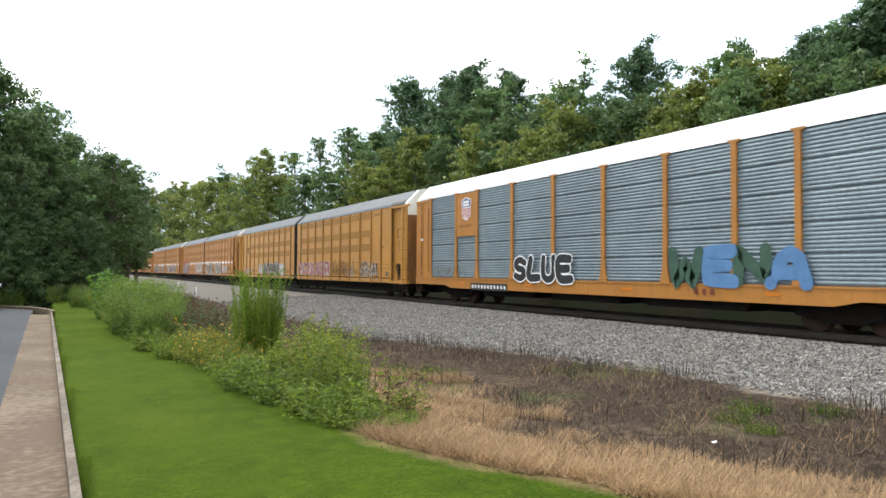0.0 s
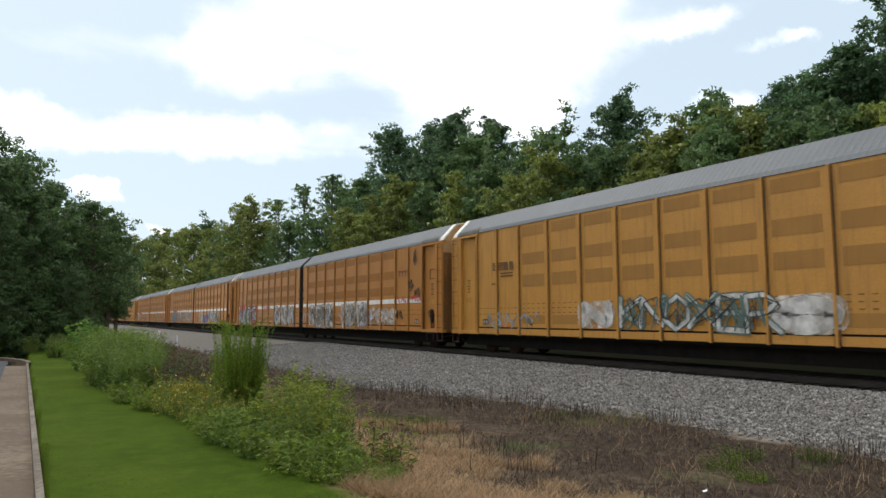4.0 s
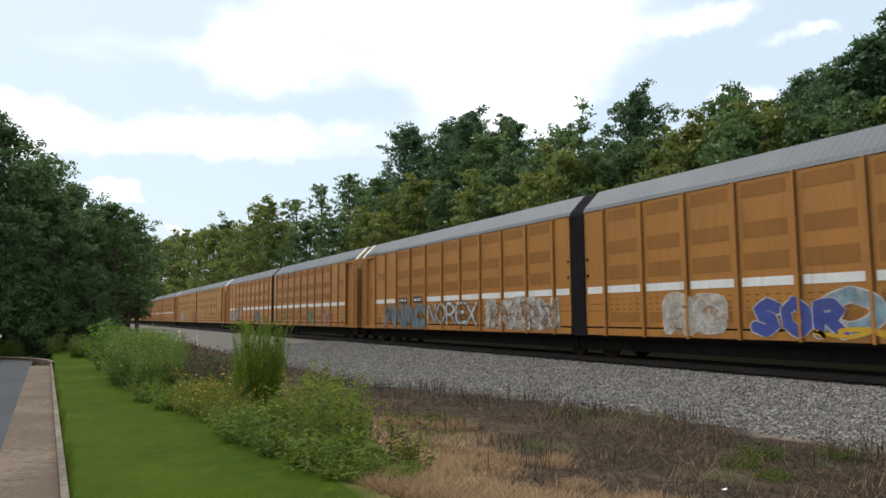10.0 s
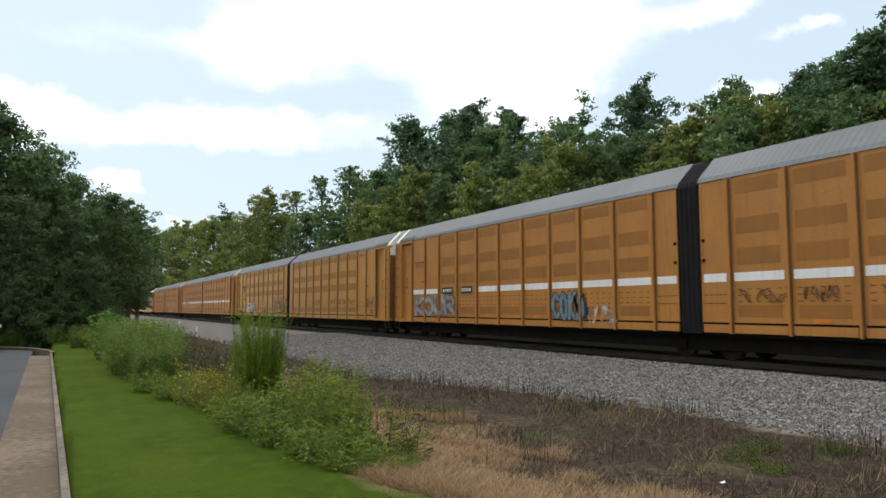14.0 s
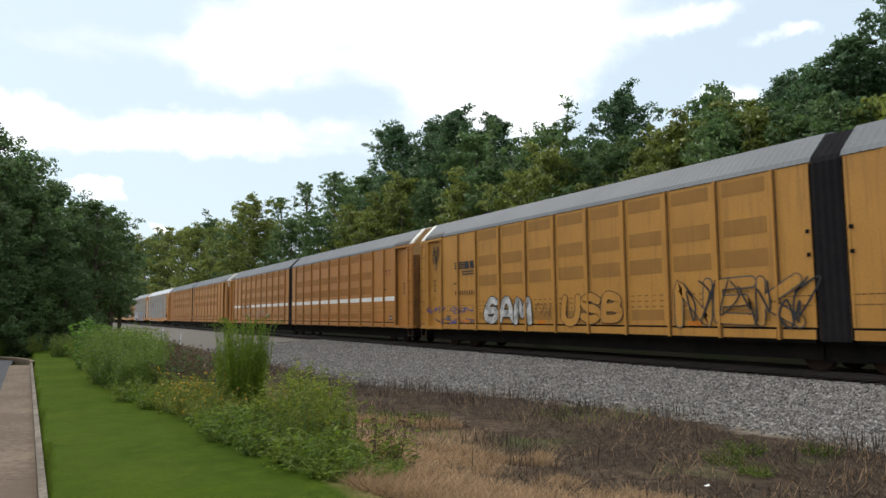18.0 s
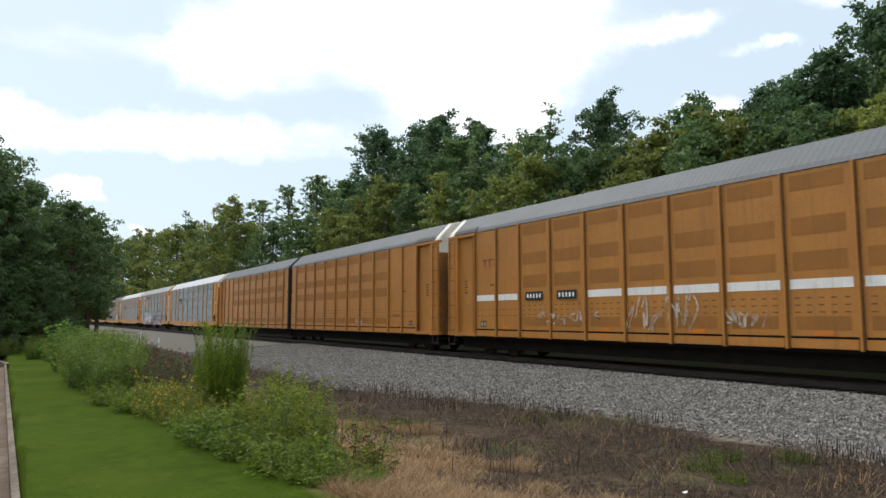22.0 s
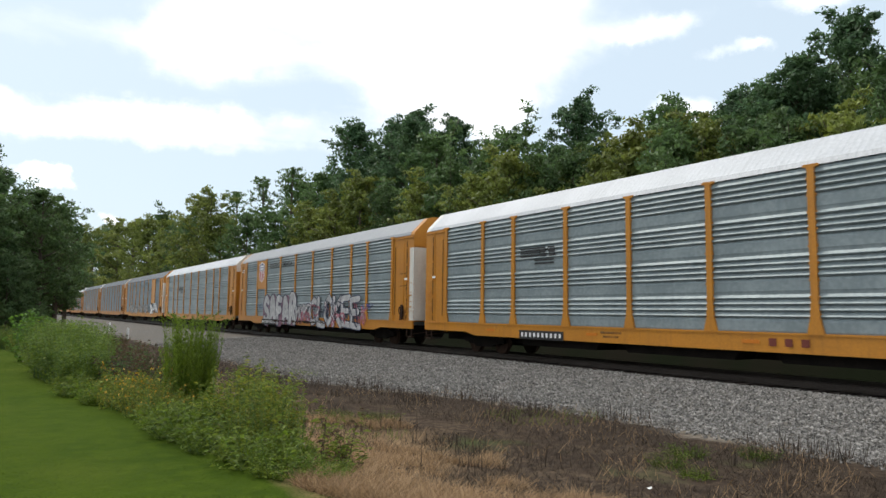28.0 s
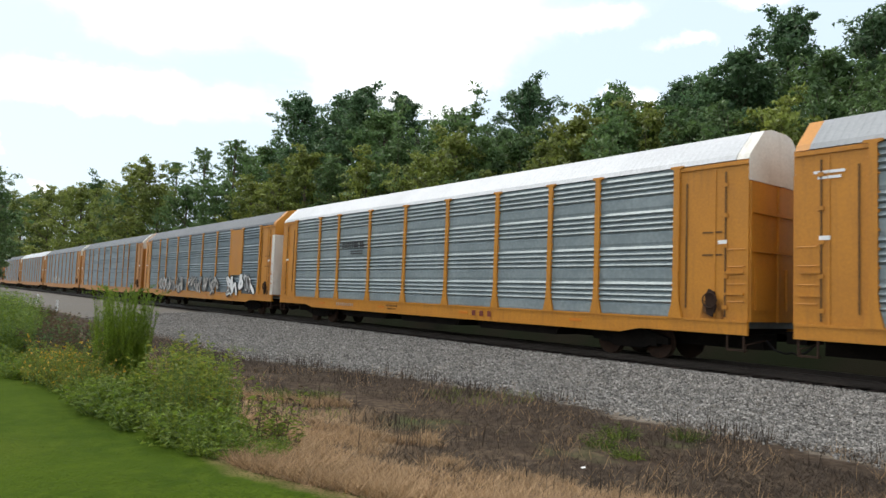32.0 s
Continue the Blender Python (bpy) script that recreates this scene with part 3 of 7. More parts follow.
# ---- train ----
SIDE = 1.50            # half the width of a car body
SILL, EAVE, PEAK = 0.84, 5.38, 6.33
ROOF = [(-SIDE - 0.02, EAVE), (-SIDE + 0.05, EAVE + 0.15), (-0.74, PEAK - 0.10), (-0.40, PEAK - 0.02), (0.40, PEAK - 0.02), (0.74, PEAK - 0.10), (SIDE - 0.05, EAVE + 0.15), (SIDE + 0.02, EAVE)]
wheels = []            # every wheelset, all turning alike
cars = []              # (car, its middle's distance behind the first coupling)


def ribbed_roof(y0, y1, pitch=0.21, depth=0.004):
    """A roof of pressed sheet with a rib every few inches across the car."""
    b = Build()
    n = max(2, int((y1 - y0) / pitch))
    rows = []
    for i in range(n):
        a = y0 + (y1 - y0) * i / n
        w = (y1 - y0) / n
        rows += [(a, 0), (a + 0.55 * w, 0), (a + 0.62 * w, depth), (a + 0.93 * w, depth)]
    rows.append((y1, 0))
    k = len(ROOF)
    for y, d in rows:
        for x, z in ROOF:
            s = 1 + d / 1.5
            b.v.append((x * s, y, z + d))
    for r in range(len(rows) - 1):
        for i in range(k - 1):
            b.f.append((r * k + i, r * k + i + 1, (r + 1) * k + i + 1, (r + 1) * k + i))
            b.m.append(0)
    for r in (0, len(rows) - 1):
        b.f.append(tuple(r * k + i for i in range(k)))
        b.m.append(0)
    return b


def truck_mesh():
    b = Build()
    for s in (-1, 1):
        x = s * 1.0
        b.slab([(-1.35, 0.42), (-1.35, 0.62), (-0.6, 0.80), (0.6, 0.80), (1.35, 0.62), (1.35, 0.42), (0.85, 0.42), (0.5, 0.26), (-0.5, 0.26), (-0.85, 0.42)], x - 0.07, x + 0.07)
        for y in (-0.12, 0, 0.12):
            b.rod((x, y, 0.30), (x, y, 0.56), 0.055, 8)
        for y in (-0.89, 0.89):
            b.box(x - 0.10, x + 0.10, y - 0.12, y + 0.12, 0.36, 0.56)
    b.box(-1.0, 1.0, -0.18, 0.18, 0.45, 0.68)
    return b.mesh("truck_frame", [BLACK])


def wheel_mesh():
    b = Build()
    for s in (-1, 1):
        b.rod((s * 0.69, 0, 0), (s * 0.725, 0, 0), 0.49, 20)
        b.rod((s * 0.725, 0, 0), (s * 0.83, 0, 0), 0.457, 20)
        b.rod((s * 0.83, 0, 0), (s * 0.86, 0, 0), 0.15, 10)
        for i in range(4):
            a = i * math.pi / 2
            b.rod((s * 0.832, 0.3 * math.cos(a), 0.3 * math.sin(a)), (s * 0.842, 0.3 * math.cos(a), 0.3 * math.sin(a)), 0.05, 6)
    b.rod((-1.05, 0, 0), (1.05, 0, 0), 0.08, 10)
    return b.mesh("wheelset", [RUST])


TRUCK, WHEEL = truck_mesh(), wheel_mesh()


def add_truck(car, y):
    t = part("truck", TRUCK, None, car, "black cast-steel bogie frame", at=pose(0, y, 0))
    for dy in (-0.89, 0.89):
        w = part("wheelset", WHEEL, None, t, "rust-brown steel wheels on an axle")
        w.matrix_parent_inverse = pose(0, dy, 0.457)
        wheels.append(w)


def coupler(car, y, s):
    b = Build()
    b.box(-0.10, 0.10, y - 0.55, y + 0.55, 0.70, 0.92)
    b.box(-0.16, 0.16, y + s * 0.02, y + s * 0.26, 0.66, 0.98)
    part("coupler", b, BLACK, car)
    hose = Build()
    pts = [(-0.5, y - s * 0.62, 0.72), (-0.5, y - s * 0.4, 0.5), (-0.45, y - s * 0.15, 0.42), (-0.4, y, 0.46)]
    for p, q in zip(pts, pts[1:]):
        hose.rod(p, q, 0.028, 6)
    part("brake_hose", hose, RUBBER, car)
    bar = Build()
    bar.rod((-1.42, y - s * 0.66, 0.62), (-0.2, y - s * 0.66, 0.74), 0.018, 6)
    bar.rod((-1.42, y - s * 0.66, 0.62), (-1.42, y - s * 0.72, 0.42), 0.018, 6)
    part("uncoupling_lever", bar, RUST, car)


def ladder(car, y0, y1, z0, z1, mat, x=-SIDE - 0.06, rungs=8):
    b = Build()
    for y in (y0, y1):
        b.box(x - 0.015, x + 0.03, y - 0.025, y + 0.025, z0, z1)
    for i in range(rungs):
        z = z0 + 0.2 + (z1 - z0 - 0.35) * i / (rungs - 1)
        # rungs are coloured dark brown to paint in their shadows
        b.rod((x - 0.03, y0, z), (x - 0.03, y1, z), 0.013, 5, mat=1)
    part("ladder", b, [mat, DARK_BROWN], car)
    st = Build()
    for y in (y0, y1):
        st.box(x, x + 0.04, y - 0.02, y + 0.02, SILL - 0.42, SILL + 0.02)
    st.box(x, x + 0.20, y0, y1, SILL - 0.44, SILL - 0.40)
    part("stirrup_step", st, RUST, car)


# -- lettering and spray paint on the sides --
def lettering(text, width, tall, grow=0.0, lean=0.0, warp=0.0):
    """Flat letters as a mesh in y and z, centred, for the side that faces -x."""
    cu = bpy.data.curves.new("letters", "FONT")
    cu.body, cu.align_x, cu.align_y, cu.resolution_u = text, "CENTER", "CENTER", 3
    cu.offset, cu.shear, cu.extrude = grow, lean, 0.0
    ob = bpy.data.objects.new("letters", cu)
    scene.collection.objects.link(ob)
    dg = bpy.context.evaluated_depsgraph_get()
    me = bpy.data.meshes.new_from_object(ob.evaluated_get(dg))
    bpy.data.objects.remove(ob)
    if warp:
        bm = bmesh.new()
        bm.from_mesh(me)
        bmesh.ops.subdivide_edges(bm, edges=[e for e in bm.edges if e.calc_length() > 0.15], cuts=3, use_grid_fill=False)
        bm.to_mesh(me)
        bm.free()
    co = np.array([v.co[:] for v in me.vertices])
    lo, hi = co.min(0), co.max(0)
    sx, sy = width / (hi[0] - lo[0]), tall / (hi[1] - lo[1])
    for v, c in zip(me.vertices, co):
        y, z = (c[0] - (lo[0] + hi[0]) / 2) * sx, (c[1] - (lo[1] + hi[1]) / 2) * sy
        k = 1 + warp * 0.9 * math.sin(y * 2.6 + len(text))
        y, z = y + warp * tall * (noise.noise((y * 0.9, z * 1.6, 2.0)) + 0.35 * math.sin(z * 4.0 + y)), z * k + warp * tall * noise.noise((y * 1.3, z, 5.0))
        v.co = (0, -y, z)
    return me


def paint(car, name, me, mat, y, z, off=0.012, label="", x=-SIDE):
    me.materials.clear()
    me.materials.append(mat)
    return part(name, me, None, car, label, at=pose(x - off, y, z))


def smooth_line(pts, n=6):
    """A soft curve through the points."""
    p = [Vector(q) for q in (pts[0], *pts, pts[-1])]
    out = []
    for a, b, c, d in zip(p, p[1:], p[2:], p[3:]):
        for k in range(n):
            t = k / n
            out.append(0.5 * (2 * b + (c - a) * t + (2 * a - 5 * b + 4 * c - d) * t * t + (3 * b - a - 3 * c + d) * t ** 3))
    out.append(p[-1])
    return out


def ribbon(build, line, width, dx=0.0):
    """A flat sprayed stroke along a line in y and z."""
    k = len(build.v)
    for i, p in enumerate(line):
        d = (line[min(i + 1, len(line) - 1)] - line[max(i - 1, 0)])
        d = d.normalized() if d.length > 1e-6 else Vector((1, 0))
        end = 0.75 if i in (0, len(line) - 1) else 1.0
        nn = Vector((-d.y, d.x)) * width * end
        build.v += [(dx, -(p.x + nn.x), p.y + nn.y), (dx, -(p.x - nn.x), p.y - nn.y)]
    for i in range(len(line) - 1):
        build.f.append((k + 2 * i, k + 2 * i + 1, k + 2 * i + 3, k + 2 * i + 2))
        build.m.append(0)


GLYPHS = {
    "A": (((0.02, 0), (0.28, 0.8), (0.5, 1), (0.72, 0.8), (0.98, 0)), ((0.2, 0.32), (0.8, 0.32))),
    "B": (((0.1, 0), (0.1, 1), (0.62, 0.98), (0.8, 0.76), (0.55, 0.54), (0.12, 0.52)), ((0.5, 0.54), (0.92, 0.36), (0.78, 0.04), (0.1, 0))),
    "C": (((0.95, 0.82), (0.55, 1), (0.12, 0.75), (0.08, 0.3), (0.45, 0), (0.95, 0.12)),),
    "D": (((0.1, 0), (0.1, 1), (0.6, 0.97), (0.92, 0.62), (0.85, 0.2), (0.5, 0), (0.1, 0)),),
    "E": (((0.95, 1), (0.12, 0.96), (0.14, 0.04), (0.98, 0)), ((0.14, 0.5), (0.8, 0.52))),
    "F": (((0.14, 0), (0.16, 0.97), (0.95, 1)), ((0.16, 0.52), (0.75, 0.55))),
    "G": (((0.92, 0.84), (0.5, 1), (0.1, 0.7), (0.1, 0.28), (0.5, 0), (0.92, 0.14), (0.9, 0.45), (0.58, 0.45)),),
    "H": (((0.1, 0), (0.12, 1)), ((0.9, 0), (0.88, 1)), ((0.1, 0.48), (0.9, 0.52))),
    "K": (((0.12, 0), (0.12, 1)), ((0.92, 1), (0.2, 0.48), (0.98, 0))),
    "L": (((0.18, 1), (0.12, 0.05), (0.95, 0)),),
    "M": (((0.02, 0), (0.16, 1), (0.5, 0.3), (0.84, 1), (0.98, 0)),),
    "N": (((0.06, 0), (0.1, 1), (0.88, 0.02), (0.94, 1)),),
    "O": (((0.5, 1), (0.1, 0.72), (0.1, 0.28), (0.5, 0), (0.9, 0.28), (0.9, 0.72), (0.5, 1)),),
    "P": (((0.12, 0), (0.12, 1), (0.65, 0.98), (0.9, 0.75), (0.65, 0.48), (0.14, 0.45)),),
    "R": (((0.1, 0), (0.1, 0.96), (0.62, 1), (0.9, 0.76), (0.6, 0.5), (0.14, 0.47)), ((0.45, 0.48), (0.98, 0))),
    "S": (((0.92, 0.84), (0.5, 1), (0.1, 0.8), (0.3, 0.55), (0.75, 0.45), (0.9, 0.2), (0.5, 0), (0.06, 0.14)),),
    "T": (((0.02, 0.95), (0.98, 1)), ((0.5, 0.97), (0.48, 0))),
    "U": (((0.1, 1), (0.08, 0.25), (0.5, 0), (0.9, 0.25), (0.9, 1)),),
    "W": (((0.02, 1), (0.2, 0), (0.5, 0.7), (0.8, 0), (0.98, 1)),),
    "X": (((0.05, 1), (0.95, 0)), ((0.95, 1), (0.05, 0))),
    "Z": (((0.05, 0.95), (0.92, 1), (0.08, 0.04), (0.98, 0)),),
    "6": (((0.85, 0.9), (0.45, 1), (0.1, 0.5), (0.15, 0.1), (0.6, 0), (0.92, 0.22), (0.75, 0.5), (0.15, 0.42)),),
}


def dense(line, gap=0.12):
    """More points along a broken line."""
    out = []
    for a, b in zip(line, line[1:]):
        a, b = Vector(a), Vector(b)
        n = max(1, int((b - a).length / gap))
        out += [a + (b - a) * (k / n) for k in range(n)]
    return out + [Vector(line[-1])]


def fat(build, line, width, dx):
    """A broad stroke with round ends and joints."""
    ribbon(build, line, width, dx)
    for q, p in enumerate((line[0], line[-1])):
        build.face([(dx - 0.0001 * (q + 1), -(p.x + width * math.cos(a)), p.y + width * math.sin(a)) for a in np.linspace(0, 2 * math.pi, 13)[:-1]])


def piece(car, word, y, z, w, h, fill, edge, thick=0.13, rim=0.045, soft=True, x=-SIDE - 0.04, seed=1, back=None, lap=1.12, wide=()):
    """A sprayed word of fat letters: an outline behind and a fill on top; back: a coloured cloud showing through the gaps."""
    rng = random.Random(seed)
    shares = [wide[i] if i < len(wide) else 1.0 for i in range(len(word))]
    at = -w / 2
    for i, ch in enumerate(word):
        cell = w * shares[i] / sum(shares)
        c = at + cell / 2
        at += cell
        tall, low = h * rng.uniform(0.9, 1.04), h * rng.uniform(-0.04, 0.04)
        lean = rng.uniform(-0.10, 0.10) * h
        inner = cell * lap - 2 * thick
        e, f = Build(), Build()
        for k, line in enumerate(GLYPHS[ch]):
            pts = [(c + (px - 0.5) * inner + (pz - 0.5) * lean, low + (pz - 0.5) * (tall - 2 * thick)) for px, pz in line]
            pts = smooth_line(pts, 5) if soft else dense(pts)
            swell = thick * rng.uniform(0.9, 1.12)
            fat(e, pts, swell + rim, -0.0003 * k)
            fat(f, pts, swell, -0.0003 * k)
        level = 0.0016 * i
        if back:
            b = Build()
            b.face([(0, -(c + cell * 0.58 * math.copysign(abs(math.cos(a)) ** 0.6, math.cos(a))), low + tall * 0.52 * math.copysign(abs(math.sin(a)) ** 0.6, math.sin(a)) * rng.uniform(0.93, 1.05)) for a in np.linspace(0, 2 * math.pi, 25)[:-1]])
            part("paint_cloud", b, back, car, at=pose(x - 0.0004 * i, y, z))
        part("letter_outline", e, edge, car, at=pose(x - 0.004 - level, y, z))
        part("sprayed_letter", f, fill, car, "sprayed graffiti letter", at=pose(x - 0.005 - level, y, z))


def scrawl(car, y, z, w, h, mat, seed, x=-SIDE - 0.035, strokes=9, thick=0.035, edge=None):
    """Sprayed loops, hooks and zigzags that form no readable word."""
    rng = random.Random(seed)
    c = w / strokes
    for i in range(strokes):
        m = -w / 2 + c * (i + 0.5)
        j = lambda q: rng.uniform(-q, q)
        pts = [(m + c * rng.uniform(-0.75, 0.75), h * (0.5 - ((k * 0.37 + j(0.16)) % 1.0))) for k in range(rng.randrange(4, 7))]
        line = smooth_line(pts)
        b, e = Build(), Build()
        ribbon(b, line, thick * rng.uniform(0.8, 1.15), -0.004 - 0.0004 * i)
        ribbon(e, line, thick * 1.3 + 0.035, -0.0003 * i)
        if edge:
            part("stroke_outline", e, edge, car, at=pose(x - 0.006, y, z))
        part("sprayed_stroke", b, mat, car, at=pose(x - 0.012, y, z))


def bars(car, y, z, w, h, mat, count=6, plate=None, x=-SIDE - 0.03):
    """Writing that stands as plain bars, on a plate where it has one."""
    if plate:
        p = Build()
        p.box(-0.004, 0.004, -w / 2 - 0.06, w / 2 + 0.06, -h * 0.95, h * 0.95)
        part("number_plate", p, plate, car, "black plate", at=pose(x - 0.006, y, z))
    b = Build()
    step_y = w / count
    for i in range(count):
        a = -w / 2 + step_y * i
        b.face([(0, a + step_y * 0.24, -h * 0.45), (0, a + step_y * 0.24, h * 0.45), (0, a + step_y * 0.72, h * 0.45), (0, a + step_y * 0.72, -h * 0.45)])
    part("marking", b, mat, car, at=pose(x - 0.014, y, z))


def shield(car, y, z, s, x):
    """A striped shield emblem, blue above."""
    out = [(-0.5, 0.52), (-0.28, 0.56), (0, 0.68), (0.28, 0.56), (0.5, 0.52), (0.56, 0.30), (0.48, 0.08), (0.52, -0.25), (0.40, -0.50), (0.15, -0.62), (0, -0.68), (-0.15, -0.62), (-0.40, -0.50), (-0.52, -0.25), (-0.48, 0.08), (-0.56, 0.30)]
    b = Build()
    b.face([(0.0, -p * s * 1.06, q * s * 1.06) for p, q in out], 0)
    b.face([(-0.004, -p * s * 0.96, q * s * 0.96) for p, q in ((-0.5, 0.52), (-0.28, 0.56), (0, 0.68), (0.28, 0.56), (0.5, 0.52), (0.56, 0.30), (0.49, 0.1), (-0.49, 0.1), (-0.56, 0.30))], 1)
    for i in range(7):
        c = -0.42 + 0.14 * i
        low = -0.62 + 0.9 * c * c
        b.face([(-0.004, -(c - 0.04) * s, 0.05 * s), (-0.004, -(c + 0.04) * s, 0.05 * s), (-0.004, -(c + 0.04) * s, low * s), (-0.004, -(c - 0.04) * s, low * s)], 2)
    for q in (0.40, 0.22):
        b.face([(-0.008, 0.36 * s, (q - 0.06) * s), (-0.008, 0.36 * s, (q + 0.06) * s), (-0.008, -0.36 * s, (q + 0.06) * s), (-0.008, -0.36 * s, (q - 0.06) * s)], 0)
    part("emblem", b, [WHITE, VIOLET, REDINK], car, "red, white and blue shield emblem", at=pose(x, y, z))


# -- the two-unit orange cars --
POSTS = [1.50, 3.38, 5.27, 7.15, 9.04, 10.94, 12.83, 14.74, 16.66, 18.26, 19.86]     # from the bellows outwards
CORNER = 22.06
PITCH = 45.05           # from coupling to coupling
JOINT = 0.40            # half the gap that the bellows close
ROWS = [(4.86, 5.26), (3.70, 4.16), (2.80, 3.28), (1.30, 1.64)]
panel_kept = {}


def panel_mesh(w, perforated, stripe, tone):
    key = (round(w, 2), perforated, stripe, tone)
    if key in panel_kept:
        return panel_kept[key]
    paintwork, perf = (YELLOW, YELLOW_PERF) if tone == "yellow" else (ORANGE, ORANGE_PERF)
    b = Build()
    w -= 0.125
    b.box(0, 0.03, -w / 2, w / 2, SILL + 0.30, EAVE - 0.02, 0)
    # shallow pressed frame round the sheet
    b.box(-0.014, 0, -w / 2, -w / 2 + 0.07, SILL + 0.30, EAVE - 0.02, 0)
    b.box(-0.014, 0, w / 2 - 0.07, w / 2, SILL + 0.30, EAVE - 0.02, 0)
    if perforated:
        for lo, hi in ROWS:
            b.box(-0.005, 0, -w * 0.40, w * 0.40, lo, hi, 1)
    for z in (2.10, 1.92, 1.74) if perforated else (1.95, 1.7):
        for i in range(5):
            c = -w * 0.36 + w * 0.72 * i / 4
            b.face([(-0.004, c - 0.075, z - 0.016), (-0.004, c - 0.075, z + 0.016), (-0.004, c + 0.075, z + 0.016), (-0.004, c + 0.075, z - 0.016)], 4)
    if stripe:
        b.box(-0.008, 0, -w / 2 + 0.075, w / 2 - 0.075, 2.33, 2.58, 2)
    # bottom kick plate under a dark slot
    b.box(-0.02, 0.03, -w / 2 + 0.03, w / 2 - 0.03, SILL, SILL + 0.24, 0)
    b.box(0.015, 0.03, -w / 2, w / 2, SILL + 0.24, SILL + 0.30, 3)
    panel_kept[key] = b.mesh("side_panel", [paintwork, perf, STRIPE, BLACK, BROWNINK])
    return panel_kept[key]


post_shape = Build()
post_shape.box(-0.075, 0.02, -0.035, 0.035, SILL - 0.03, EAVE - 0.01)
# strip on one side paints in the post's shade, together with grime
post_shape.box(-0.022, 0.02, -0.100, -0.036, SILL + 0.02, EAVE - 0.03, 1)
POST = {"orange": post_shape.mesh("post", [ORANGE, DARK_BROWN]), "yellow": post_shape.mesh("post", [YELLOW, DARK_BROWN])}
UNIT_ROOF = ribbed_roof(-(CORNER - 0.42 - JOINT) / 2, (CORNER - 0.42 - JOINT) / 2).mesh("roof", [ROOF_GREY])


def core_mesh(y0, y1, mats):
    """The closed body behind the panels."""
    b = Build()
    b.box(-SIDE + 0.03, SIDE, y0, y1, SILL, EAVE)
    return b.mesh("body", mats)


def frame_mesh(y0, y1):
    b = Build()
    b.prism([(-1.15, 0.30), (1.15, 0.30), (1.15, SILL - 0.10), (1.44, SILL - 0.10), (1.44, SILL - 0.002), (-1.44, SILL - 0.002), (-1.44, SILL - 0.10), (-1.15, SILL - 0.10)], y0 + 0.15, y1 - 0.15)
    return b.mesh("underframe", [BLACK])


CORES = {}


